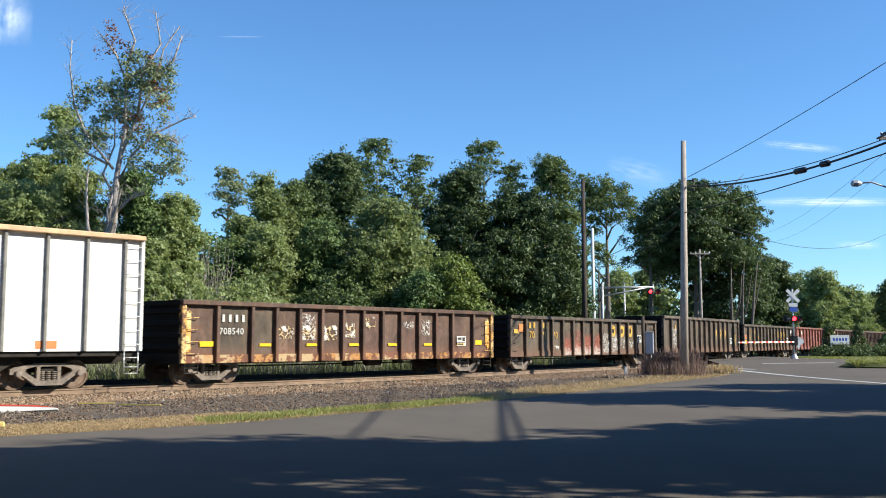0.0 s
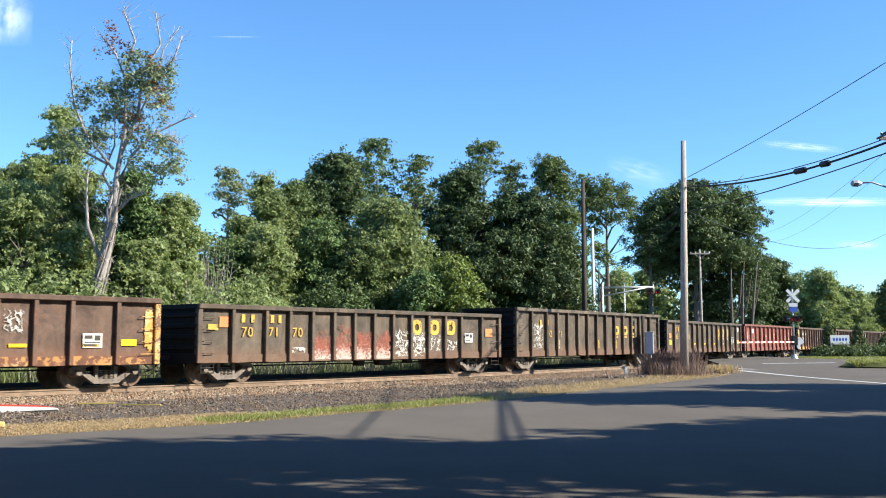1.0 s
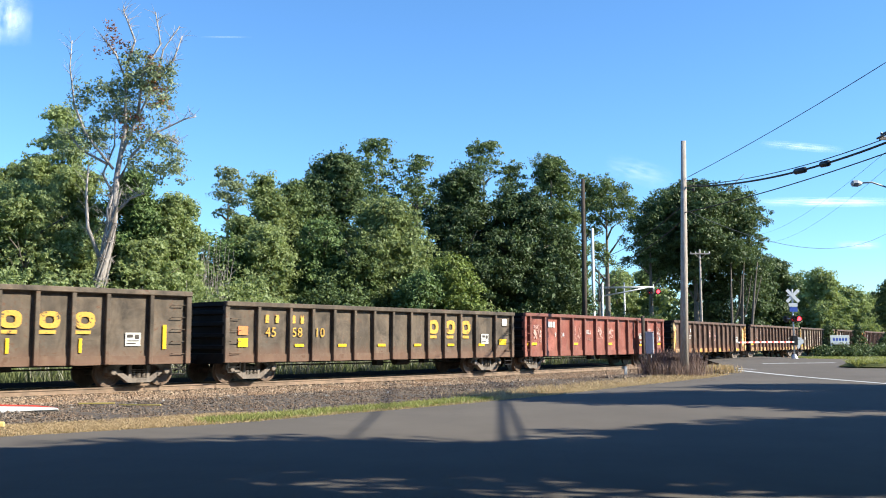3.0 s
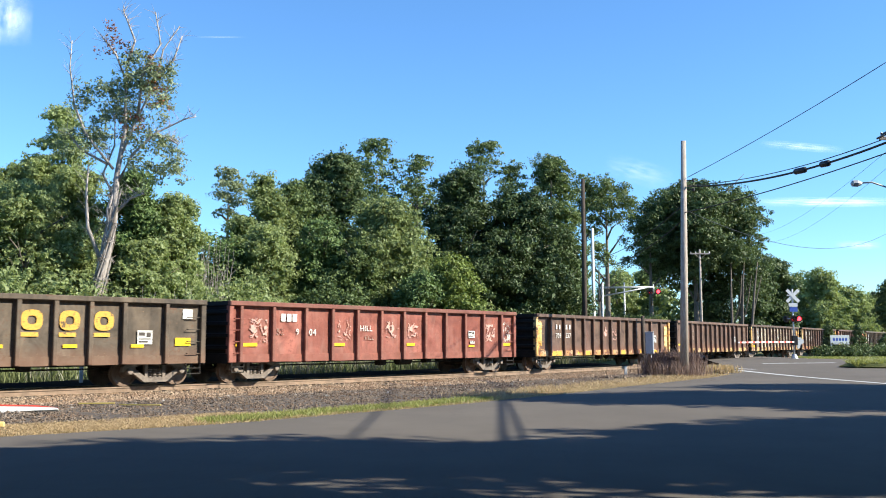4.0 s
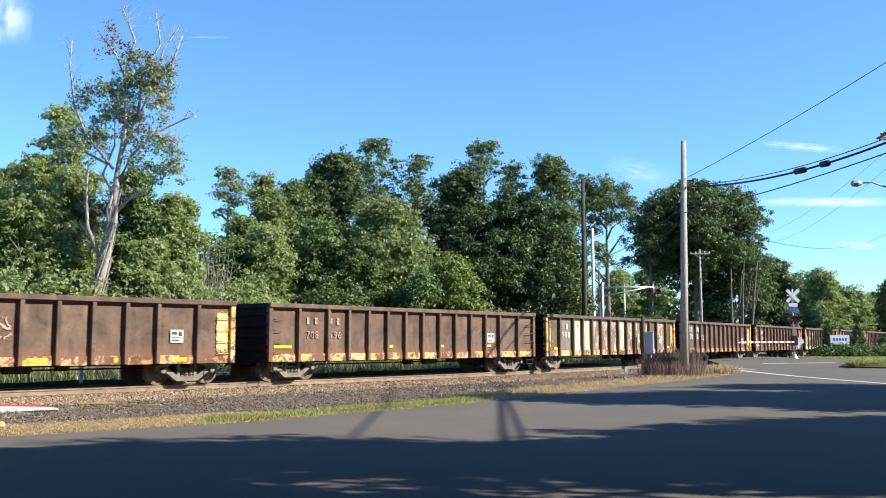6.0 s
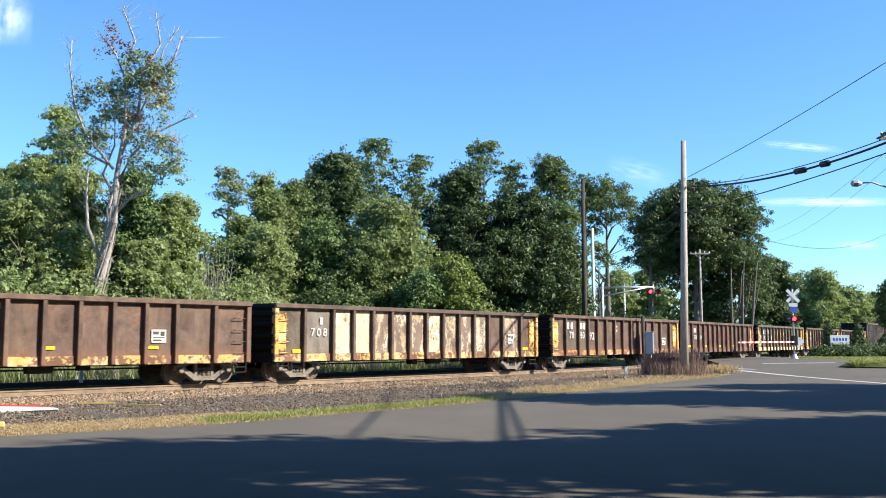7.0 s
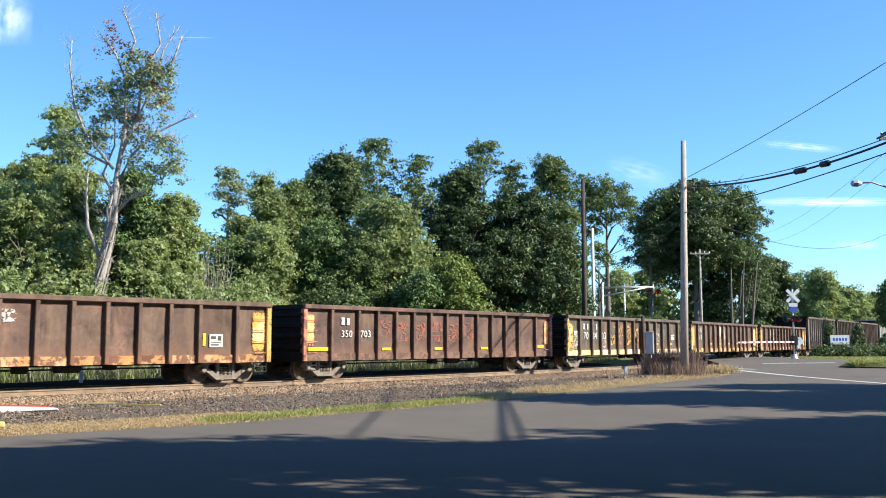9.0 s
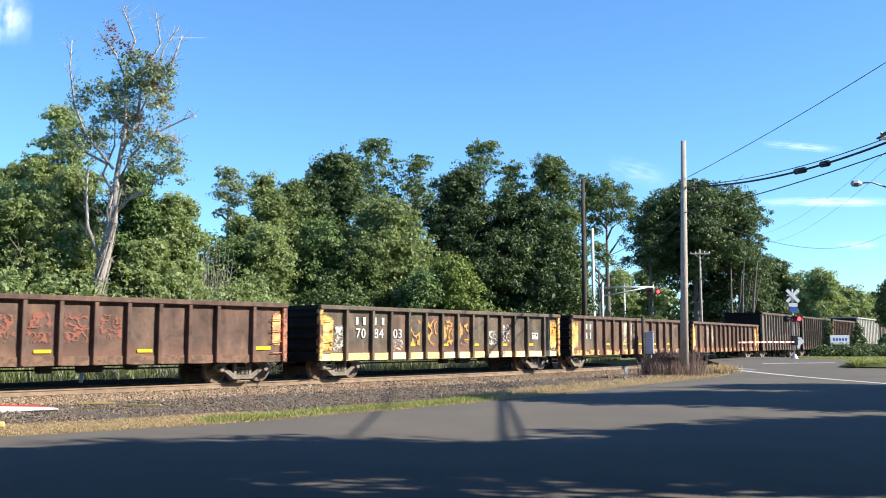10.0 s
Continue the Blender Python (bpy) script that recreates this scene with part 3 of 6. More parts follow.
def bm_mesh(name, build, material):
    bm = bmesh.new()
    build(bm)
    bm.normal_update()
    me = bpy.data.meshes.new(name)
    bm.to_mesh(me)
    bm.free()
    me.materials.append(material)
    return me


def build_wheelset(bm):
    for sgn in (-1, 1):
        lathe(bm, [(sgn * 0.66, WHEEL_R + 0.025), (sgn * 0.69, WHEEL_R + 0.025), (sgn * 0.70, WHEEL_R), (sgn * 0.80, WHEEL_R - 0.006),
                   (sgn * 0.80, WHEEL_R - 0.06), (sgn * 0.765, WHEEL_R - 0.08), (sgn * 0.75, 0.16), (sgn * 0.82, 0.13), (sgn * 0.82, 0.08)], sides=32)
    lathe(bm, [(-1.02, 0.075), (1.02, 0.075)], sides=12)


def build_sideframe(bm):
    """Cast truck side frame: arched ends over the axles, a deep middle with the spring opening."""
    # ends, top bar, bottom bar and columns
    prism(bm, [(-1.12, 0.45), (-1.10, 0.60), (-0.98, 0.66), (-0.70, 0.70), (-0.42, 0.76), (-0.42, 0.67), (-0.66, 0.60), (-0.74, 0.38), (-0.80, 0.38), (-0.80, 0.54), (-0.98, 0.54), (-1.02, 0.45)], -0.07, 0.07)
    prism(bm, [(1.12, 0.45), (1.10, 0.60), (0.98, 0.66), (0.70, 0.70), (0.42, 0.76), (0.42, 0.67), (0.66, 0.60), (0.74, 0.38), (0.80, 0.38), (0.80, 0.54), (0.98, 0.54), (1.02, 0.45)][::-1], -0.07, 0.07)
    prism(bm, [(-0.42, 0.67), (-0.42, 0.76), (0.42, 0.76), (0.42, 0.67)], -0.07, 0.07)
    prism(bm, [(-0.93, 0.53), (-0.82, 0.60), (-0.29, 0.27), (0.29, 0.27), (0.82, 0.60), (0.93, 0.53), (0.38, 0.13), (-0.38, 0.13)], -0.10, 0.10)
    for x in (-0.30, 0.30):
        prism(bm, [(x - 0.05, 0.24), (x - 0.05, 0.69), (x + 0.05, 0.69), (x + 0.05, 0.24)], -0.07, 0.07)
    bmesh.ops.recalc_face_normals(bm, faces=bm.faces)


def build_springs(bm):
    for x in (-0.17, 0.0, 0.17):
        for k in range(5):
            lathe(bm, [(0.28 + k * 0.055, 0.075), (0.312 + k * 0.055, 0.075)], (x, 0, 0), "Z", 10)


def build_bearing(bm):
    lathe(bm, [(-0.10, 0.06), (-0.09, 0.085), (0.02, 0.10), (0.10, 0.10)], sides=14)


def build_bolster(bm):
    box(bm, -0.2, 0.2, -1.0, 1.0, 0.48, 0.62, 0.02)
    for x in (-0.5, 0.5):
        box(bm, x - 0.06, x + 0.06, -0.75, 0.75, 0.36, 0.46, 0.01)


WHEELSET = bm_mesh("wheelset", build_wheelset, WHEELM)
SIDEFRAME = bm_mesh("side_frame", build_sideframe, TRUCKM)
SPRINGS = bm_mesh("springs", build_springs, TRUCKM)
BEARING = bm_mesh("bearing_cap", build_bearing, TRUCKM)
BOLSTER = bm_mesh("bolster", build_bolster, STEEL_DARK)


def build_coupler(bm):
    box(bm, 0.0, 0.62, -0.09, 0.09, 0.76, 0.94, 0.02)
    box(bm, 0.5, 0.70, -0.16, 0.12, 0.72, 1.0, 0.03)
    tube(bm, [(0.1, -0.3, 0.74), (0.4, -0.34, 0.5), (0.72, -0.2, 0.42)], 0.03, 6)


COUPLER = bm_mesh("coupler", build_coupler, STEEL_DARK)
wheelsets = []      # (object, rest x, car)
cars = []           # (root, left-end place at 5 s, body length)


def running_gear(car, length, truck_in=TRUCK_IN):
    for sx in (-1, 1):
        cx = sx * (length / 2 - truck_in)
        tr = share("truck_bolster", BOLSTER, STEEL_DARK, car, pose(cx, 0, 0))
        for sy in (-1, 1):
            share("side_frame", SIDEFRAME, TRUCKM, tr, pose(0, sy * 1.02, 0))
            share("springs", SPRINGS, TRUCKM, tr, pose(0, sy * 1.02, 0))
            for ax in (-AXLE, AXLE):
                share("bearing_cap", BEARING, TRUCKM, tr, pose(ax, sy * 1.10, WHEEL_R + 0.04, 0, 0, 0 if sy < 0 else 180))
        for ax in (-AXLE, AXLE):
            wheelsets.append((share("wheelset", WHEELSET, WHEELM, car, pose(cx + ax, 0, WHEEL_R)), cx + ax))
        share("coupler", COUPLER, STEEL_DARK, car, pose(sx * (length / 2 - 0.02), 0, 0, 0, 0, 0 if sx > 0 else 180))


def build_post(top):
    def f(bm):
        box(bm, -0.065, 0.065, -1.59, -1.44, 0.70, top - 0.16, 0.012)
        box(bm, -0.11, 0.11, -1.475, -1.44, 0.70, top - 0.16, 0.0)
    return f


def build_panel(width, top):
    """A side sheet with a slight dent, between two posts."""
    def f(bm):
        nx, nz = 6, 8
        rg = random.Random(int(width * 100))
        d = [[rg.uniform(-0.012, 0.012) if 0 < i < nx and 0 < k < nz else 0 for k in range(nz + 1)] for i in range(nx + 1)]
        vs = [[bm.verts.new((-width / 2 + width * i / nx, -1.44 + d[i][k] + 0.018 * math.sin(math.pi * i / nx) * math.sin(math.pi * k / nz), 0.70 + (top - 0.80) * k / nz)) for k in range(nz + 1)] for i in range(nx + 1)]
        for i in range(nx):
            for k in range(nz):
                bm.faces.new((vs[i][k], vs[i + 1][k], vs[i + 1][k + 1], vs[i][k + 1])).smooth = True
        box(bm, -width / 2, width / 2, -1.405, -1.39, 0.70, top - 0.1)
    return f


_gon_parts = {}


def gon_meshes(top):
    if top not in _gon_parts:
        edges = [0.1] + POSTS + [BODY - 0.1]
        widths = sorted({round(b - a, 3) for a, b in zip(edges, edges[1:])})
        d = {"post": bm_mesh("side_post", build_post(top), STEEL_DARK)}
        for w in widths:
            d[w] = bm_mesh("side_panel", build_panel(w, top), STEEL_DARK)

        def chord(bm):
            box(bm, -BODY / 2, BODY / 2, -1.61, -1.40, top - 0.16, top, 0.02)
        d["chord"] = bm_mesh("top_chord", chord, STEEL_DARK)

        def sill(bm):
            # one slightly wavy strip of side sill
            n = 60
            for sec in ((-1.42, 0.69), (-1.47, 0.69), (-1.47, 0.955), (-1.42, 0.955)):
                for i in range(n + 1):
                    w = 0.006 * math.sin(i * 1.7) if sec[0] < -1.45 else 0
                    bm.verts.new((-BODY / 2 + BODY * i / n, sec[0] + w, sec[1] + 0.006 * math.sin(i * 0.9)))
            bm.verts.ensure_lookup_table()
            m = n + 1
            for k in range(3):
                for i in range(n):
                    bm.faces.new([bm.verts[k * m + i], bm.verts[k * m + i + 1], bm.verts[(k + 1) * m + i + 1], bm.verts[(k + 1) * m + i]])
            bmesh.ops.recalc_face_normals(bm, faces=bm.faces)
        d["sill"] = bm_mesh("side_sill", sill, STEEL_DARK)

        def corner(bm):
            box(bm, -0.09, 0.09, -1.56, -1.38, 0.69, top - 0.16, 0.015)
            for z in np.arange(1.0, top - 0.3, 0.38):
                tube(bm, [(0.14, -1.46, z), (0.14, -1.55, z), (0.56, -1.55, z), (0.56, -1.46, z)], 0.013, 5)
        d["corner"] = bm_mesh("corner_post", corner, STEEL_DARK)

        def far(bm):
            box(bm, -BODY / 2, BODY / 2, 1.40, 1.45, 0.70, top - 0.1)
            box(bm, -BODY / 2, BODY / 2, 1.40, 1.57, top - 0.16, top, 0.02)
            for x in POSTS:
                box(bm, x - BODY / 2 - 0.075, x - BODY / 2 + 0.075, 1.45, 1.545, 0.70, top - 0.16)
        d["far"] = bm_mesh("far_side", far, STEEL_DARK)

        def end(bm):
            # a corrugated sheet between sill and top rail
            out = [(0.04, 0.66), (-0.13, 0.66), (-0.13, 0.98), (-0.03, 1.0)]
            for z in np.linspace(1.10, top - 0.45, 4):
                out += [(-0.03, z), (-0.11, z + 0.04), (-0.11, z + 0.14), (-0.03, z + 0.18)]
            out += [(-0.03, top - 0.17), (-0.12, top - 0.15), (-0.12, top - 0.01), (0.04, top - 0.01)]
            prism(bm, out, -1.47, 1.47)
            bmesh.ops.recalc_face_normals(bm, faces=bm.faces)
        d["end"] = bm_mesh("end_wall", end, STEEL_DARK)

        def under(bm):
            box(bm, -BODY / 2 + 0.2, BODY / 2 - 0.2, -1.38, 1.38, 1.02, 1.08)
            box(bm, -BODY / 2 + 0.1, BODY / 2 - 0.1, -0.25, 0.25, 0.62, 1.02, 0.02)
            for x in np.linspace(-BODY / 2 + 3.8, BODY / 2 - 3.8, 7):
                prism(bm, [(x - 0.06, 0.72), (x - 0.06, 1.02), (x + 0.06, 1.02), (x + 0.06, 0.72)], -1.38, 1.38)
            for x in (-BODY / 2 + TRUCK_IN, BODY / 2 - TRUCK_IN):
                box(bm, x - 0.25, x + 0.25, -1.38, 1.38, 0.66, 1.02, 0.03)
        d["under"] = bm_mesh("underframe", under, STEEL_DARK)

        def tank(bm):
            lathe(bm, [(-0.42, 0.05), (-0.38, 0.17), (0.38, 0.17), (0.42, 0.05)], (1.3, -0.75, 0.62), "X", 14)
            box(bm, -0.35, 0.05, -1.0, -0.7, 0.46, 0.74, 0.03)
            box(bm, 2.4, 2.75, -1.05, -0.75, 0.52, 0.72, 0.02)
            tube(bm, [(-6.2, -0.55, 0.55), (6.2, -0.55, 0.55)], 0.03, 6)
        d["brake"] = bm_mesh("brake_gear", tank, STEEL_DARK)

        def steps(bm):
            for x in (0.12, 0.62):
                tube(bm, [(x, -1.5, 0.70), (x, -1.5, 0.36)], 0.02, 5)
            for z in (0.37, 0.54):
                tube(bm, [(0.12, -1.5, z), (0.62, -1.5, z)], 0.018, 5)
        d["steps"] = bm_mesh("step_irons", steps, STEEL_DARK)
        _gon_parts[top] = d
    return _gon_parts[top]


def plate(bm, x0, x1, z0, z1, y=-1.452, t=0.006):
    return box(bm, x0, x1, y - t, y, z0, z1)


def gondola(spec):
    top = spec.get("top", 2.71)
    g = gon_meshes(top)
    paint, chordm = spec["paint"], spec.get("chord", spec["paint"])
    car = empty("gondola_car", pose(0, 0, RAIL_Z), spec["label"], "railway wagon", "wagons of the passing freight train")
    h = BODY / 2
    edges = [0.1] + POSTS + [BODY - 0.1]
    for i, (p, q) in enumerate(zip(edges, edges[1:])):
        mat = spec.get("panels", {}).get(i, paint)
        share("side_panel", g[round(q - p, 3)], mat, car, pose((p + q) / 2 - h, 0, 0))
    for x in POSTS:
        share("side_post", g["post"], spec.get("post", chordm), car, pose(x - h, 0, 0))
    share("top_chord", g["chord"], chordm, car)
    share("side_sill", g["sill"], spec.get("sill", paint), car)
    for sx in (-1, 1):
        share("corner_post", g["corner"], spec.get("corner", paint), car, pose(sx * (h - 0.09), 0, 0) if sx < 0 else pose(h - 0.09, 0, 0) @ Matrix.Diagonal((-1, 1, 1, 1)))
        share("end_wall", g["end"], spec.get("endm", END_BLACK), car, pose(sx * (h - 0.1), 0, 0, 0, 0, 0 if sx < 0 else 180))
        share("step_irons", g["steps"], STEEL_DARK, car, pose(-h + 0.05, 0, 0) if sx < 0 else pose(h - 0.05, 0, 0) @ Matrix.Diagonal((-1, 1, 1, 1)))
    share("far_side", g["far"], chordm, car)
    share("underframe", g["under"], STEEL_DARK, car)
    share("brake_gear", g["brake"], STEEL_DARK, car)
    # paint patches, reflective strips, lettering
    for name, x0, x1, z0, z1, mat in spec.get("patches", ()):
        bm = bmesh.new()
        plate(bm, x0 - h, x1 - h, z0, z1, -1.458 if z0 > 0.96 else -1.478)
        part(name, bm, mat, car)
    for x, z, w, hh in spec.get("strips", ()):
        bm = bmesh.new()
        plate(bm, x - h, x - h + w, z, z + hh, -1.464)
        part("reflective_strip", bm, YELLOW, car)
    for words, x, z, size, mat in spec.get("text", ()):
        me = text_mesh(words, size * 1.3)
        share("car_number", me, mat, car, pose(x - h, -1.468, z, 90, 0, 0))
    for x, z, w, hh, mat in spec.get("marks", ()):
        bm = bmesh.new()
        # a plain mark: a solid bar when small, a thick ring when large
        if hh < 0.4:
            plate(bm, x - h, x - h + w * (0.62 if hh > 0.15 else 1.0), z, z + hh, -1.464)
        else:
            rim = []
            for f, y in ((1.0, -1.464), (1.0, -1.471), (0.42, -1.471), (0.42, -1.464)):
                ring = []
                for a in range(20):
                    ca, sa = math.cos(a * 0.314159), math.sin(a * 0.314159)
                    ring.append(bm.verts.new((x - h + w / 2 * (1 + f * math.copysign(abs(ca) ** 0.7, ca)), y, z + hh / 2 * (1 + f * math.copysign(abs(sa) ** 0.7, sa)))))
                rim.append(ring)
            for p, q in zip(rim, rim[1:]):
                for a in range(20):
                    bm.faces.new((p[a], p[(a + 1) % 20], q[(a + 1) % 20], q[a]))
            bmesh.ops.recalc_face_normals(bm, faces=bm.faces)
        part("company_mark", bm, mat, car)
    for x, z, w, hh in spec.get("frames", ()):
        bm = bmesh.new()
        plate(bm, x - h, x + w - h, z, z + hh, -1.464)
        panel = part("data_panel", bm, WHITE_DECAL, car)
        for u0, u1, v0, v1 in ((0.08, 0.5, 0.62, 0.86), (0.6, 0.9, 0.5, 0.86), (0.08, 0.9, 0.34, 0.42), (0.08, 0.7, 0.12, 0.24)):
            bm = bmesh.new()
            plate(bm, x - h + w * u0, x - h + w * u1, z + hh * v0, z + hh * v1, -1.471, 0.003)
            part("lettering_bar", bm, DARK_PRINT, panel)
    running_gear(car, BODY)
    return car


def hopper(spec):
    """Covered hopper: tall ribbed sides, roof edge, end ladder, sloped ends."""
    L, top, sill = 16.6, spec.get("top", 4.28), 1.10
    h = L / 2
    paint = spec["paint"]
    car = empty("covered_hopper", pose(0, 0, RAIL_Z), spec["label"], "railway wagon", "wagons of the passing freight train")
    n = 13
    pitch = (L - 1.2) / n
    panel = bm_mesh("side_panel", lambda bm: box(bm, -pitch / 2, pitch / 2, -1.50, -1.46, sill, top - 0.12), paint)
    post = bm_mesh("side_post", lambda bm: box(bm, -0.045, 0.045, -1.60, -1.50, sill, top - 0.12, 0.01), paint)
    for i in range(n):
        share("side_panel", panel, paint, car, pose(-h + 0.6 + pitch * (i + 0.5), 0, 0))
    for i in range(n + 1):
        share("side_post", post, spec.get("post", paint), car, pose(-h + 0.6 + pitch * i, 0, 0))
    bm = bmesh.new()
    box(bm, -h, h, -1.70, -1.40, top - 0.14, top, 0.02)
    box(bm, -h, h, -1.40, 1.60, top - 0.1, top + 0.05, 0.03)
    part("roof", bm, spec.get("roof", paint), car)
    for sx in (-1, 1):
        bm = bmesh.new()
        xs = sorted((sx * (h - 0.62), sx * (h - 0.02)))
        box(bm, xs[0], xs[1], -1.52, -1.48, sill, top - 0.14)
        box(bm, *sorted((sx * (h - 0.10), sx * h)), -1.62, -1.48, sill, top - 0.14, 0.01)
        part("end_panel", bm, paint, car)
        for k in range(8):
            z = sill + 0.2 + k * 0.42
            bm = bmesh.new()
            tube(bm, [(sx * (h - 0.58), -1.5, z), (sx * (h - 0.58), -1.62, z), (sx * (h - 0.08), -1.62, z), (sx * (h - 0.08), -1.5, z)], 0.012, 6)
            part("ladder_rung", bm, paint, car)
        bm = bmesh.new()
        box(bm, *sorted((sx * (h - 0.06), sx * (h - 0.02))), -1.5, 1.5, sill, top - 0.1)
        part("end_wall", bm, STEEL_DARK, car)
        bm = bmesh.new()
        for x in (h - 0.1, h - 0.55):
            tube(bm, [(sx * x, -1.55, sill), (sx * x, -1.55, 0.42)], 0.022, 6)
        for z in (0.43, 0.62, 0.9):
            tube(bm, [(sx * (h - 0.1), -1.55, z), (sx * (h - 0.55), -1.55, z)], 0.018, 6)
        part("step_irons", bm, GALV, car)
    bm = bmesh.new()
    box(bm, -h + 0.05, h - 0.05, 1.46, 1.55, sill, top - 0.1)
    box(bm, -h + 0.1, h - 0.1, -1.42, 1.42, sill - 0.16, sill + 0.05, 0.02)
    box(bm, -h + 0.1, h - 0.1, -0.3, 0.3, 0.7, sill, 0.02)
    for x in (-3.6, 0, 3.6):
        prism(bm, [(x - 1.6, sill), (x - 0.4, 0.35), (x + 0.4, 0.35), (x + 1.6, sill)], -1.1, 1.1)
    part("underframe", bm, STEEL_DARK, car)
    for x, z, w, hh, mat in spec.get("plates", ()):
        bm = bmesh.new()
        box(bm, x - w / 2, x + w / 2, -1.51, -1.502, z, z + hh)
        part("plate", bm, mat, car)
    running_gear(car, L, 2.6)
    return car


# ---- the train ----
BROWN = paint_mat("brown_weathered_steel", (0.112, 0.064, 0.047), (0.165, 0.105, 0.08), (0.135, 0.052, 0.026), 0.55, 0.55, dust=(0.21, 0.135, 0.09))
BROWN_RED = paint_mat("red_brown_weathered_steel", (0.102, 0.056, 0.044), (0.155, 0.092, 0.072), (0.12, 0.054, 0.036), 0.55, 0.5, dust=(0.24, 0.135, 0.09))
DARKP = paint_mat("faded_black_steel", (0.088, 0.067, 0.050), (0.15, 0.116, 0.086), (0.115, 0.055, 0.032), 0.5, 0.5, dust=(0.20, 0.15, 0.105))
REDCAR = paint_mat("faded_red_steel", (0.27, 0.075, 0.052), (0.34, 0.115, 0.085), (0.13, 0.045, 0.03), 0.35, 0.35, 0.55, (0.36, 0.20, 0.16))
REDCHORD = paint_mat("dull_red_chord", (0.26, 0.09, 0.068), (0.30, 0.12, 0.09), (0.14, 0.055, 0.04), 0.4, 0.3)
CHORD = paint_mat("grey_brown_chord", (0.105, 0.066, 0.05), (0.16, 0.108, 0.086), (0.11, 0.05, 0.032), 0.4, 0.4)
GREYCAR = paint_mat("grey_primer_steel", (0.16, 0.13, 0.11), (0.24, 0.20, 0.17), (0.10, 0.055, 0.04), 0.4, 0.5)
WHITECAR = simple("clean_white_car_paint", (0.80, 0.79, 0.77), 0.45, 0, 0.05, 1.5, 0.05)
PALECAR = paint_mat("pale_grey_car_paint", (0.55, 0.52, 0.47), (0.44, 0.41, 0.37), (0.25, 0.18, 0.13), 0.2, 0.3)
# grey paints the shadow stripes that the hopper's white ribs cast
RIBSHADE = simple("shadow_grey_rib", (0.20, 0.195, 0.185), 0.6, 0, 0.3, 3)
ROOFTAN = simple("dusty_roof_edge", (0.60, 0.40, 0.24), 0.6, 0, 0.2, 3)
SILL_ORANGE = peel_mat("flaking_orange_sill", (0.50, 0.25, 0.085), (0.12, 0.05, 0.03), 0.48, 1.5, (0.45, 0.33, 0.19))
SILL_YELLOW = peel_mat("flaking_yellow_sill", (0.62, 0.40, 0.13), (0.12, 0.055, 0.032), 0.5, 1.5, (0.48, 0.36, 0.20))
SILL_BROWN = peel_mat("flaking_brown_sill", (0.22, 0.12, 0.08), (0.075, 0.045, 0.032), 0.5, 2.6)
CORNER_YEL = scrawl_mat("flaking_yellow_corner", (0.68, 0.34, 0.08), (0.72, 0.50, 0.23), 0.10, 2.6, 0.75)
CORNER_RED = scrawl_mat("flaking_salmon_corner", (0.62, 0.24, 0.14), (0.70, 0.42, 0.16), 0.10, 1.8, 0.8)
CORNERP_YEL = peel_mat("flaking_yellow_corner_post", (0.66, 0.36, 0.10), (0.10, 0.055, 0.035), 0.58, 2.4, (0.70, 0.50, 0.23))
CORNERP_RED = peel_mat("flaking_salmon_corner_post", (0.58, 0.22, 0.13), (0.11, 0.05, 0.035), 0.55, 3.0)
GRAF_CREAM = scrawl_mat("cream_scrawl", (0.66, 0.50, 0.28), (0.64, 0.60, 0.54), 0.045, 4.6, 0.25)
GRAF_WHITE = scrawl_mat("white_scrawl", (0.70, 0.67, 0.63), None, 0.04, 4.8, 0.06, 0.7)
GRAF_PINK = scrawl_mat("red_pink_scrawl", (0.42, 0.14, 0.10), None, 0.05, 3.4, 0.05, 0.45)
GRAF_RED = smear_mat("red_and_white_smear", (0.42, 0.125, 0.085), (0.60, 0.52, 0.46))
GRAF_OCHRE = scrawl_mat("ochre_scrawl", (0.58, 0.32, 0.10), None, 0.06, 2.0, 0.05, 0.85)
SILL_CREAM = peel_mat("flaking_cream_sill", (0.74, 0.55, 0.25), (0.12, 0.06, 0.035), 0.78, 1.6, (0.66, 0.56, 0.38))
GRAF_PALE = scrawl_mat("pale_pink_scrawl", (0.58, 0.34, 0.29), None, 0.04, 3.0, 0.1)
BEIGE = peel_mat("flaking_beige_coat", (0.54, 0.46, 0.33), (0.16, 0.10, 0.07), 0.78, 1.4, (0.50, 0.45, 0.36), 0.5)
BEIGE2 = peel_mat("half_lost_beige_coat", (0.42, 0.31, 0.20), (0.125, 0.085, 0.066), 0.46, 2.0, (0.48, 0.42, 0.33), 0.4)


def strips_even(z, first=4.1, n=6, w=0.38, h=0.09, gap=2.15):
    return [(first + gap * k, z, w, h) for k in range(n)]


def corner_patches(mat, z0=0.98, z1=2.42, w=0.5):
    return [("corner_patch", 0.2, 0.2 + w, z0, z1, mat), ("corner_patch", BODY - 0.2 - w, BODY - 0.2, z0, z1, mat)]


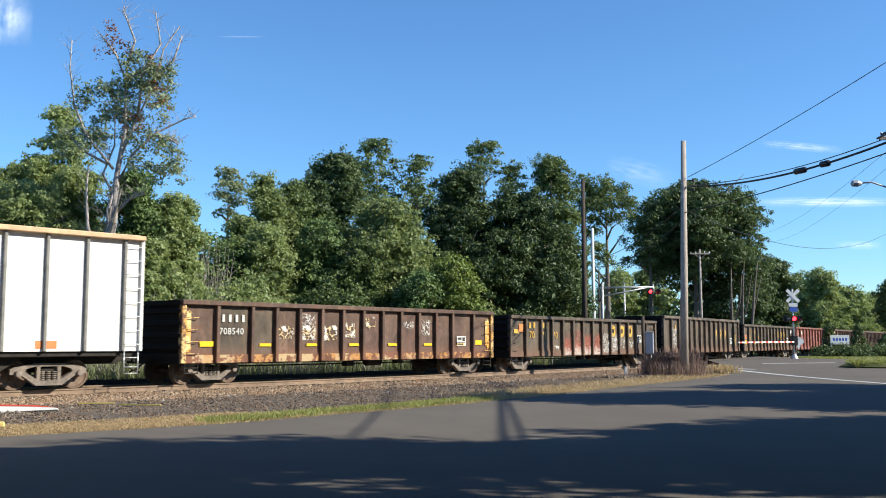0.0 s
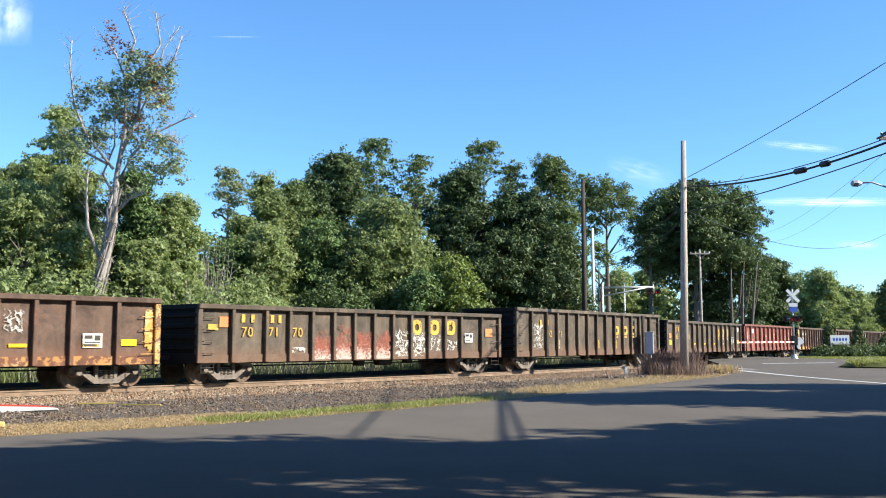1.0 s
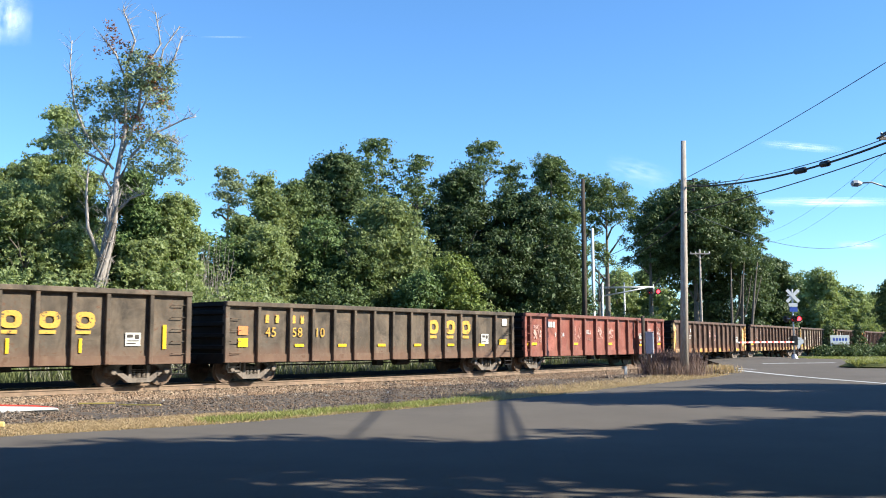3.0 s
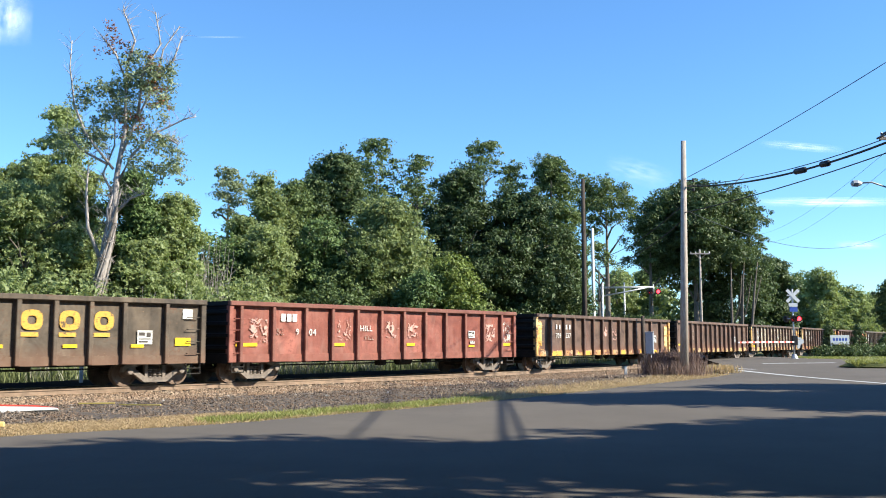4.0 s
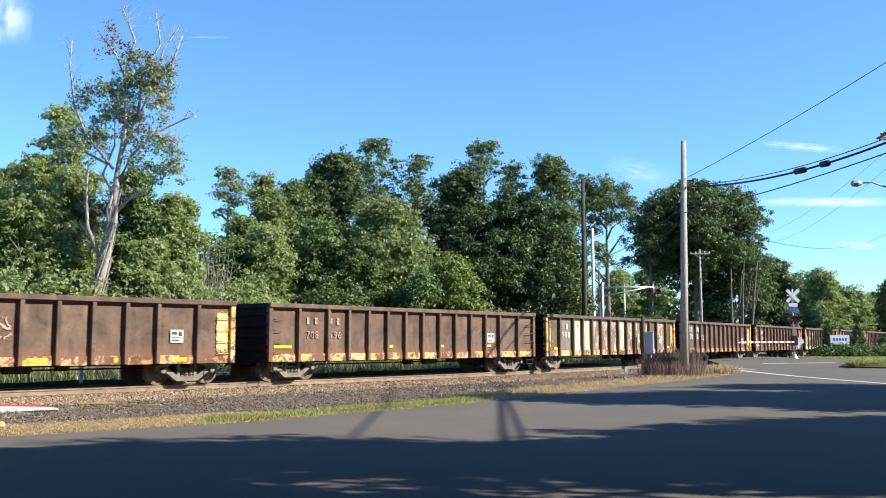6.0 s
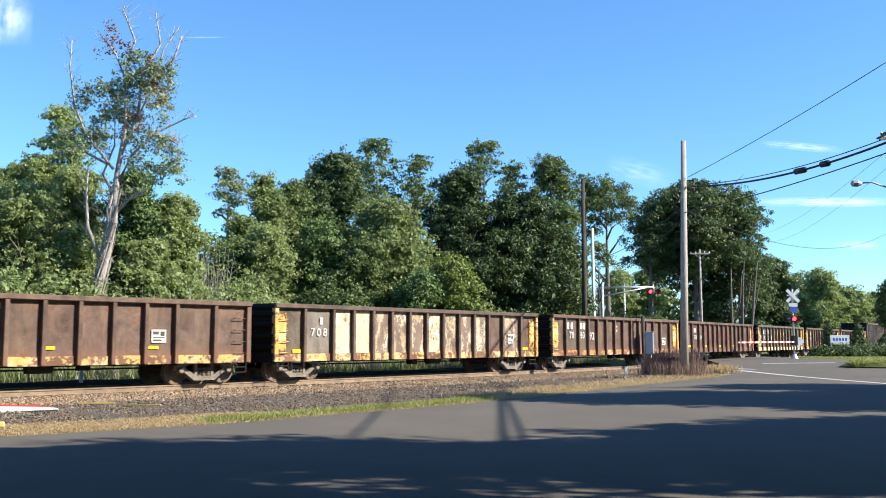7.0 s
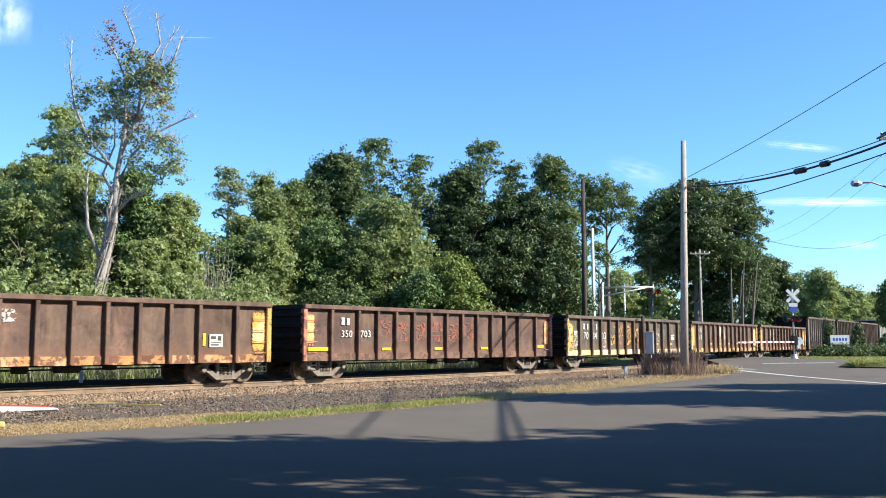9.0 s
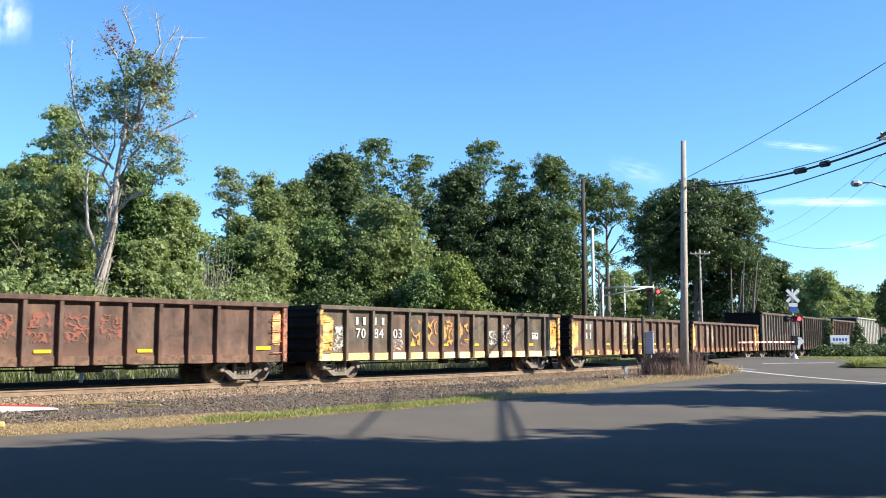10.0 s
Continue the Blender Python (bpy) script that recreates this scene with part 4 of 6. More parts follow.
SPECS = [
    dict(q=-69.5, paint=BROWN, sill=SILL_ORANGE, corner=CORNERP_YEL, label="rusty brown open gondola wagon with flaking yellow corners",
         panels={1: DARKP, 2: DARKP, 7: BROWN_RED, 9: BROWN_RED},
         patches=[("corner_patch", 0.2, 0.42, 0.98, 2.42, CORNER_YEL), ("corner_patch", 15.75, 16.05, 1.0, 2.42, CORNER_YEL),
                  ("graffiti", 3.9, 4.75, 1.45, 1.95, GRAF_CREAM), ("graffiti", 4.95, 5.8, 1.40, 2.0, GRAF_CREAM), ("graffiti", 6.02, 6.85, 1.40, 2.0, GRAF_CREAM), ("graffiti", 4.9, 5.8, 1.95, 2.4, GRAF_WHITE),
                  ("graffiti", 7.2, 7.8, 1.5, 2.1, GRAF_CREAM), ("graffiti", 8.2, 8.9, 1.85, 2.35, GRAF_CREAM), ("graffiti", 10.4, 11.1, 1.9, 2.2, GRAF_WHITE), ("graffiti", 11.5, 12.1, 1.6, 2.3, GRAF_WHITE)],
         strips=[(0.75, 1.22, 0.6, 0.17)] + strips_even(1.22, 3.2, 6, 0.5, 0.1, 2.12) + [(15.0, 1.25, 0.5, 0.2)],
         text=[("708540", 1.50, 1.62, 0.235, WHITE_DECAL)], marks=[(1.62 + 0.27 * k, 2.03, 0.16, 0.24, WHITE_DECAL) for k in range(4)], frames=[(13.8, 1.2, 0.6, 0.42)]),
    dict(q=-51.9, top=2.6, paint=DARKP, sill=DARKP, label="dark grey-brown open gondola wagon with faded yellow lettering and red scrawl",
         patches=[("graffiti", 5.02, 5.93, 0.74, 1.85, GRAF_RED), ("graffiti", 6.08, 6.98, 0.73, 2.1, GRAF_RED), ("graffiti", 7.14, 8.05, 0.73, 2.1, GRAF_RED), ("graffiti", 8.2, 9.1, 0.73, 1.95, GRAF_RED), ("graffiti", 9.27, 10.15, 0.74, 1.9, GRAF_WHITE), ("graffiti", 10.33, 11.2, 0.74, 1.8, GRAF_WHITE),
                  ("graffiti", 3.9, 4.7, 0.98, 1.2, GRAF_WHITE), ("graffiti", 11.35, 12.2, 0.98, 1.7, GRAF_WHITE), ("graffiti", 12.4, 13.3, 1.0, 1.5, GRAF_WHITE),
                  ("placard", 0.45, 0.85, 1.75, 1.95, YEL_DECAL), ("placard", 0.9, 1.25, 1.85, 2.2, ORANGE_DECAL), ("placard", 15.2, 15.7, 1.6, 1.95, ORANGE_DECAL)],
         text=[("70", 1.8, 1.55, 0.36, YEL_DECAL), ("71", 2.95, 1.55, 0.36, YEL_DECAL), ("70", 4.03, 1.55, 0.36, YEL_DECAL)],
         marks=[(1.8, 2.02, 0.24, 0.27, YEL_DECAL), (2.2, 2.02, 0.24, 0.27, YEL_DECAL), (3.05, 2.02, 0.24, 0.27, YEL_DECAL), (3.4, 2.02, 0.2, 0.27, YEL_DECAL),
                (10.35, 1.65, 0.6, 0.62, YEL_DECAL), (11.45, 1.65, 0.6, 0.62, YEL_DECAL), (12.5, 1.65, 0.6, 0.62, YEL_DECAL)], frames=[(13.75, 1.35, 0.55, 0.4)]),
    dict(q=-34.4, top=2.96, paint=DARKP, sill=DARKP, label="dark olive-brown open gondola wagon with yellow lettering and white scrawl",
         patches=[("graffiti", 1.62, 2.62, 0.98, 2.3, GRAF_WHITE)],
         strips=[(4.1, 1.05, 0.09, 0.42), (6.2, 1.05, 0.09, 0.42), (8.4, 1.05, 0.09, 0.42), (10.5, 1.05, 0.09, 0.42), (12.6, 1.05, 0.09, 0.42), (15.3, 1.15, 0.12, 0.75)],
         text=[("02", 2.98, 1.62, 0.34, YEL_DECAL), ("71", 4.0, 1.62, 0.34, YEL_DECAL)],
         marks=[(2.3, 2.15, 0.2, 0.27, YEL_DECAL), (3.0, 2.15, 0.2, 0.27, YEL_DECAL), (10.3, 1.75, 0.62, 0.5, YEL_DECAL), (11.4, 1.75, 0.62, 0.5, YEL_DECAL), (12.45, 1.75, 0.62, 0.5, YEL_DECAL),
                (10.3, 1.6, 0.5, 0.1, YEL_DECAL), (11.4, 1.6, 0.5, 0.1, YEL_DECAL), (12.45, 1.6, 0.5, 0.1, YEL_DECAL)], frames=[(14.05, 1.25, 0.5, 0.4)]),
    dict(q=-16.85, paint=DARKP, sill=DARKP, label="dark brown open gondola wagon with large yellow lettering",
         patches=[("placard", 0.6, 1.0, 1.6, 1.9, ORANGE_DECAL), ("placard", 15.2, 15.75, 1.25, 1.5, YELLOW), ("placard", 15.45, 15.8, 2.1, 2.4, WHITE_DECAL)],
         strips=[(0.6, 1.2, 0.4, 0.3)] + strips_even(1.2, 3.1, 6, 0.42, 0.1, 2.12),
         text=[("45", 1.75, 1.55, 0.36, YEL_DECAL), ("58", 2.95, 1.55, 0.36, YEL_DECAL), ("10", 4.03, 1.55, 0.36, YEL_DECAL)],
         marks=[(1.75, 2.02, 0.24, 0.28, YEL_DECAL), (2.2, 2.02, 0.24, 0.28, YEL_DECAL), (2.95, 2.02, 0.24, 0.28, YEL_DECAL), (3.35, 2.02, 0.24, 0.28, YEL_DECAL),
                (10.35, 1.7, 0.62, 0.58, YEL_DECAL), (11.45, 1.7, 0.62, 0.58, YEL_DECAL), (12.5, 1.7, 0.62, 0.58, YEL_DECAL), (10.35, 1.52, 0.5, 0.12, YEL_DECAL), (11.45, 1.52, 0.5, 0.12, YEL_DECAL), (12.5, 1.52, 0.5, 0.12, YEL_DECAL)],
         frames=[(13.9, 1.3, 0.5, 0.42)]),
    dict(q=0.3, top=2.73, paint=REDCAR, chord=REDCHORD, sill=REDCAR, post=REDCHORD, label="faded red open gondola wagon with pale scrawl",
         patches=[("graffiti", 5.0, 5.75, 1.4, 2.25, GRAF_PALE), ("graffiti", 0.9, 1.75, 1.3, 2.2, GRAF_PALE), ("graffiti", 13.95, 14.8, 1.35, 2.2, GRAF_PALE), ("graffiti", 15.25, 15.95, 1.3, 2.3, GRAF_WHITE), ("graffiti", 7.6, 8.4, 1.5, 2.2, GRAF_PALE), ("graffiti", 8.9, 9.6, 1.5, 2.2, GRAF_PALE)],
         strips=[(0.35, 1.22, 0.9, 0.12)] + [(4.85, 1.22, 0.55, 0.11), (8.85, 1.22, 0.5, 0.11), (12.85, 1.16, 0.4, 0.08), (15.3, 1.2, 0.6, 0.11)],
         text=[("52", 2.1, 1.62, 0.24, PALE_DECAL), ("9", 2.98, 1.62, 0.24, WHITE_DECAL), ("04", 3.6, 1.6, 0.26, WHITE_DECAL), ("HILL", 6.2, 1.78, 0.24, WHITE_DECAL), ("KILL", 6.45, 1.45, 0.19, PALE_DECAL)],
         marks=[(2.3 + 0.26 * k, 2.08, 0.32, 0.27, WHITE_DECAL) for k in range(3)], frames=[(12.85, 1.55, 0.42, 0.3), (12.95, 1.3, 0.3, 0.12)]),
    dict(q=18.3, paint=BROWN, sill=SILL_ORANGE, corner=CORNERP_YEL, label="rusty brown open gondola wagon with flaking yellow corner plates",
         panels={4: BROWN_RED, 6: BROWN_RED, 7: BROWN_RED},
         patches=corner_patches(CORNER_YEL) + [("sill_patch", 1.6, 2.6, 0.70, 0.92, YEL_DECAL), ("sill_patch", 4.9, 5.7, 0.70, 0.92, YEL_DECAL), ("sill_patch", 9.2, 10.0, 0.70, 0.92, YEL_DECAL),
                                               ("graffiti", 7.1, 7.8, 1.6, 2.2, GRAF_PALE), ("graffiti", 8.2, 9.0, 1.4, 2.1, GRAF_PALE)],
         strips=strips_even(0.76, 2.0, 6, 0.55, 0.12, 2.4),
         text=[("709", 2.06, 1.57, 0.25, WHITE_DECAL), ("237", 3.03, 1.57, 0.27, WHITE_DECAL)],
         marks=[(2.08, 2.0, 0.2, 0.22, WHITE_DECAL), (2.4, 2.0, 0.2, 0.22, WHITE_DECAL), (3.1, 2.0, 0.2, 0.22, WHITE_DECAL), (3.45, 2.0, 0.2, 0.22, WHITE_DECAL)], frames=[(13.9, 1.35, 0.45, 0.4)]),
    dict(q=35.95, paint=BROWN, sill=SILL_YELLOW, label="brown open gondola wagon with a yellow streaked lower sill",
         panels={3: BROWN_RED, 8: BROWN_RED, 9: BROWN_RED},
         strips=[(0.3, 1.15, 0.8, 0.1), (6.0, 1.15, 0.4, 0.1), (9.2, 1.15, 0.35, 0.1), (12.5, 1.15, 0.35, 0.1)],
         text=[("708", 1.8, 1.5, 0.28, PALE_DECAL), ("196", 2.95, 1.5, 0.28, PALE_DECAL)],
         marks=[(1.8, 2.0, 0.2, 0.24, PALE_DECAL), (2.2, 2.0, 0.2, 0.24, PALE_DECAL), (2.95, 2.0, 0.2, 0.24, PALE_DECAL), (3.3, 2.0, 0.2, 0.24, PALE_DECAL)], frames=[(12.6, 1.35, 0.5, 0.4)]),
    dict(q=53.2, paint=BEIGE, chord=CHORD, sill=SILL_YELLOW, corner=CORNERP_YEL, label="open gondola wagon with flaking beige coat over brown steel",
         panels={0: DARKP, 1: GREYCAR, 4: BEIGE2, 5: BEIGE2, 6: BEIGE2, 8: BEIGE2, 9: BEIGE2, 10: BEIGE2, 11: BROWN, 12: BEIGE2, 13: BROWN},
         patches=corner_patches(CORNER_YEL, 1.0, 2.42, 0.42) + [("placard", 0.9, 1.4, 0.98, 1.12, YELLOW), ("graffiti", 8.2, 9.0, 1.4, 2.2, GRAF_CREAM)],
         strips=[(2.75, 0.98, 0.14, 0.4), (14.9, 1.0, 0.6, 0.12)],
         text=[("7", 1.75, 1.58, 0.32, WHITE_DECAL), ("0", 2.05, 1.58, 0.32, WHITE_DECAL), ("8", 2.35, 1.58, 0.32, WHITE_DECAL)], marks=[(2.2, 2.0, 0.22, 0.25, WHITE_DECAL), (2.95, 2.0, 0.22, 0.25, WHITE_DECAL)], frames=[(13.9, 1.3, 0.45, 0.42)]),
    dict(q=70.8, paint=BROWN, sill=SILL_ORANGE, corner=CORNERP_YEL, label="brown open gondola wagon with bold white numbers and yellow corners",
         panels={1: DARKP, 2: DARKP, 6: BROWN_RED, 9: BROWN_RED}, patches=corner_patches(CORNER_YEL, 1.0, 2.42, 0.55) + [("graffiti", 6.95, 7.6, 1.9, 2.3, GRAF_WHITE)],
         strips=[(3.85, 1.3, 0.12, 0.35), (8.1, 1.3, 0.1, 0.45), (13.6, 1.25, 0.1, 0.4)],
         text=[("70", 1.88, 1.55, 0.38, WHITE_DECAL), ("80", 3.05, 1.55, 0.38, WHITE_DECAL), ("92", 4.12, 1.5, 0.42, WHITE_DECAL)],
         marks=[(1.64, 2.02, 0.36, 0.32, WHITE_DECAL), (2.05, 2.02, 0.36, 0.32, WHITE_DECAL), (3.1, 2.02, 0.36, 0.32, WHITE_DECAL), (3.45, 2.02, 0.28, 0.32, WHITE_DECAL)], frames=[(13.85, 1.2, 0.5, 0.42)]),
    dict(q=88.5, paint=BROWN_RED, sill=SILL_BROWN, corner=CORNERP_RED, label="red-brown open gondola wagon with salmon-coloured corner plates",
         panels={2: BROWN, 4: BROWN, 5: BROWN, 9: BROWN}, patches=corner_patches(CORNER_RED, 1.2, 2.42, 0.4) + [("graffiti", 3.9, 4.7, 1.5, 2.3, GRAF_PINK), ("graffiti", 5.0, 5.8, 1.3, 2.2, GRAF_PINK), ("graffiti", 6.05, 6.9, 1.3, 2.2, GRAF_PINK), ("graffiti", 7.1, 7.95, 1.3, 2.25, GRAF_PINK), ("graffiti", 8.2, 9.05, 1.3, 2.25, GRAF_PINK), ("graffiti", 9.3, 10.1, 1.4, 2.25, GRAF_PINK)],
         strips=[(0.3, 1.05, 1.0, 0.13), (4.2, 1.05, 0.5, 0.1), (7.4, 1.05, 0.5, 0.1), (10.6, 1.05, 0.5, 0.1), (15.0, 1.1, 0.6, 0.12)],
         text=[("350", 1.95, 1.55, 0.28, WHITE_DECAL), ("703", 2.97, 1.55, 0.28, WHITE_DECAL)], marks=[(1.97, 2.0, 0.24, 0.27, WHITE_DECAL), (2.25, 2.0, 0.22, 0.25, WHITE_DECAL)], frames=[]),
    dict(q=106.25, paint=DARKP, sill=SILL_CREAM, corner=CORNERP_YEL, label="dark open gondola wagon with yellow corners and cream sill",
         panels={3: BROWN, 5: BROWN_RED, 6: BROWN_RED, 7: BROWN_RED, 10: BROWN}, patches=corner_patches(CORNER_YEL, 1.0, 2.42, 0.6) + [
                                                            ("graffiti", 0.75, 1.35, 0.98, 2.0, GRAF_WHITE), ("graffiti", 4.0, 4.7, 1.0, 1.5, GRAF_WHITE), ("graffiti", 5.0, 5.75, 1.2, 2.3, GRAF_OCHRE), ("graffiti", 6.05, 6.85, 1.2, 2.35, GRAF_OCHRE), ("graffiti", 7.1, 7.9, 1.2, 2.35, GRAF_OCHRE), ("graffiti", 8.2, 9.0, 1.2, 2.3, GRAF_OCHRE), ("graffiti", 10.4, 11.1, 1.2, 1.9, GRAF_WHITE), ("graffiti", 11.5, 12.1, 1.3, 2.2, GRAF_WHITE)],
         strips=strips_even(1.2, 5.0, 5, 0.4, 0.1, 2.15),
         text=[("70", 1.95, 1.52, 0.40, WHITE_DECAL), ("84", 2.95, 1.52, 0.40, WHITE_DECAL), ("03", 4.06, 1.52, 0.40, WHITE_DECAL)],
         marks=[(1.95, 2.02, 0.22, 0.28, WHITE_DECAL), (2.35, 2.02, 0.22, 0.28, WHITE_DECAL), (2.95, 2.02, 0.22, 0.28, WHITE_DECAL), (3.4, 2.02, 0.22, 0.28, WHITE_DECAL)], frames=[(13.9, 1.5, 0.5, 0.3)]),
    dict(q=123.7, paint=BROWN, sill=SILL_YELLOW, corner=CORNERP_YEL, label="brown open gondola wagon with a pale yellow end and sill",
         panels={1: DARKP, 5: BEIGE2, 6: BEIGE2}, patches=corner_patches(CORNER_YEL, 1.0, 2.42, 0.7), strips=strips_even(1.2, 4.2, 5, 0.4, 0.1, 2.15),
         marks=[(1.75, 2.02, 0.22, 0.26, WHITE_DECAL), (2.2, 2.02, 0.22, 0.26, WHITE_DECAL), (2.95, 2.02, 0.22, 0.26, WHITE_DECAL), (1.75, 1.55, 0.22, 0.3, WHITE_DECAL), (2.2, 1.55, 0.22, 0.3, WHITE_DECAL), (2.95, 1.55, 0.22, 0.3, WHITE_DECAL)]),
    dict(q=141.0, paint=BROWN, sill=SILL_ORANGE, corner=CORNERP_YEL, label="brown open gondola wagon with flaking ochre paint",
         panels={2: BEIGE2, 3: BEIGE2, 8: BROWN_RED}, patches=corner_patches(CORNER_YEL, 1.0, 2.42, 0.6)),
    dict(q=158.6, top=3.75, paint=GREYCAR, chord=CHORD, sill=SILL_BROWN, post=GREYCAR, label="tall grey-brown ribbed gondola wagon"),
    dict(q=173.1, top=3.75, paint=DARKP, chord=DARKP, label="tall dark ribbed gondola wagon"),
    dict(q=187.6, top=3.75, paint=paint_mat("ochre_brown_steel", (0.22, 0.12, 0.06), (0.28, 0.16, 0.09)), chord=CHORD, label="tall ochre-brown ribbed gondola wagon"),
]
LONG, LONG_POSTS = BODY, POSTS
RED_POSTS = [0.5, 1.9, 3.4] + [4.7 + 1.306 * k for k in range(8)] + [15.15]     # wider panels on the red wagon
for spec in SPECS[:13]:
    POSTS = RED_POSTS if spec["paint"] is REDCAR else LONG_POSTS
    cars.append((gondola(spec), spec["q"] + BODY / 2, BODY))
BODY, POSTS = 13.2, [1.2 + 0.9 * k for k in range(13)]     # the tall wagons are shorter, with closer ribs
for spec in SPECS[13:]:
    cars.append((gondola(spec), spec["q"] + BODY / 2, BODY))
BODY, POSTS = LONG, LONG_POSTS
cars.append((hopper(dict(paint=WHITECAR, top=4.58, post=RIBSHADE, roof=ROOFTAN, label="white covered hopper wagon with ribbed sides and an end ladder",
                         plates=[(5.4, 1.18, 0.62, 0.22, ORANGE_DECAL), (2.6, 1.2, 0.5, 0.16, PALE_DECAL), (-1.5, 1.2, 0.5, 0.16, PALE_DECAL)])), -70.9 - 8.3, 16.6))
cars.append((hopper(dict(paint=PALECAR, label="pale grey covered hopper wagon with ribbed sides")), 202.1 + 8.3, 16.6))
cars.append((hopper(dict(paint=GREYCAR, label="dull grey covered hopper wagon with ribbed sides")), 220.0 + 8.3, 16.6))
SPEED = 17.0


def car_pose(s, length):
    """A wagon's pose with its two trucks on the track."""
    hb = length / 2 - TRUCK_IN
    x0, y0, _ = on_track(s - hb)
    x1, y1, _ = on_track(s + hb)
    return pose((x0 + x1) / 2, (y0 + y1) / 2, RAIL_Z, 0, 0, math.degrees(math.atan2(y1 - y0, x1 - x0)))


# ---- trees ----
def leaf_cloud(lobes, n, size, seed, per=24, spread=0.27, droop=0.0, core=0.0):
    """Leaves in domed clumps on the skins of ellipsoid lobes (x, y, z, rx, ry, rz), as loose blades; core: share of large leaves inside."""
    rg = np.random.RandomState(seed)
    lobes = np.array(lobes, float)
    w = (lobes[:, 3] * lobes[:, 5]) ** 1.0
    nc = max(4, n // per)
    i = rg.choice(len(lobes), nc, p=w / w.sum())
    d = rg.normal(size=(nc, 3))
    d /= np.linalg.norm(d, axis=1)[:, None]
    d[:, 2] = np.where(d[:, 2] < -0.55, -d[:, 2], d[:, 2])
    rad = rg.uniform(0.45, 1.25, nc) ** 0.7
    c = lobes[i, :3] + d * lobes[i, 3:6] * rad[:, None]
    k = np.repeat(np.arange(nc), per)[:n]
    sp = spread * rg.uniform(0.5, 1.5, nc)
    m = len(k)
    u = rg.normal(size=(m, 3)) * 0.8 + d[k] * 0.7 + np.array([0, 0, 0.55])
    u /= np.linalg.norm(u, axis=1)[:, None] + 1e-9
    p = c[k] + u * (sp[k] * rg.uniform(0.45, 1.3, m) ** 0.6)[:, None] * np.array([1.2, 1.2, 0.72])
    # sprays: some clumps draw out along their twig
    p += (d + np.array([0, 0, 0.25]))[k] * (rg.rand(nc)[k] ** 2 * rg.rand(m) * spread * 1.6)[:, None]
    p[:, 2] -= droop * rg.rand(m)
    nrm = u * 0.75 + rg.normal(size=(m, 3)) * 0.5 + np.array([0, 0, 0.15])
    L = size * rg.uniform(0.55, 1.35, m)
    nk = int(n * core)
    if nk:
        j = rg.choice(len(lobes), nk, p=w / w.sum())
        q = rg.normal(size=(nk, 3))
        q *= (rg.rand(nk) ** 0.5 / np.linalg.norm(q, axis=1))[:, None] * 0.72
        p = np.concatenate([p, lobes[j, :3] + q * lobes[j, 3:6]])
        nrm = np.concatenate([nrm, rg.normal(size=(nk, 3))])
        L = np.concatenate([L, size * rg.uniform(1.6, 3.0, nk)])
        m += nk
    nrm /= np.linalg.norm(nrm, axis=1)[:, None]
    t = np.cross(nrm, rg.normal(size=(m, 3)))
    t /= np.linalg.norm(t, axis=1)[:, None] + 1e-9
    b = np.cross(nrm, t)
    L = L[:, None]
    Wd = L * rg.uniform(0.42, 0.7, m)[:, None]
    return np.stack([p + t * L * 1.1, p - t * L * 0.75 + b * Wd * 1.15, p - t * L * 0.75 - b * Wd * 1.15], 1)


def crown_lobes(h, r, base, seed, n=16, lean=(0, 0), ragged=0.3, shape=1.0):
    """Lobes of a broad uneven crown from base to h: inner masses, then many small outer sprays."""
    rg = np.random.RandomState(seed)
    out = []

    def width(f):
        return r * shape * (math.sin(math.pi * min(1, 0.28 + 0.69 * f)) ** 0.75)
    for j in range(n // 2):
        f = (j + rg.rand()) / (n // 2)
        a, q = rg.uniform(0, 6.283), width(f) * rg.uniform(0.1, 0.45)
        rr = r * rg.uniform(0.34, 0.5) * (1.05 - 0.4 * f)
        z = base + (h - base) * (0.06 + 0.84 * f)
        out.append((lean[0] * f + math.cos(a) * q, lean[1] * f + math.sin(a) * q, min(z, h - rr), rr, rr, rr * rg.uniform(0.8, 1.2)))
    for j in range(n * 3):
        f = rg.rand() ** 0.85
        a, q = rg.uniform(0, 6.283), width(f) * rg.uniform(0.6, 1.0)
        rr = r * rg.uniform(0.10, 0.27)
        z = base + (h - base) * (0.04 + 0.94 * f)
        out.append((lean[0] * f + math.cos(a) * q, lean[1] * f + math.sin(a) * q, min(z, h - rr * 0.7), rr * rg.uniform(0.9, 1.5), rr * rg.uniform(0.9, 1.5), rr * rg.uniform(0.6, 1.1)))
    for j in range(int(5 + 8 * ragged)):
        a = rg.uniform(0, 6.283)
        rr = r * rg.uniform(0.07, 0.16)
        q = r * 0.6 * rg.rand()
        out.append((lean[0] + math.cos(a) * q, lean[1] + math.sin(a) * q, h - rr * 0.6 - q * 0.35 - (h - base) * 0.12 * ragged * rg.rand(), rr, rr, rr * 1.5))
    return out


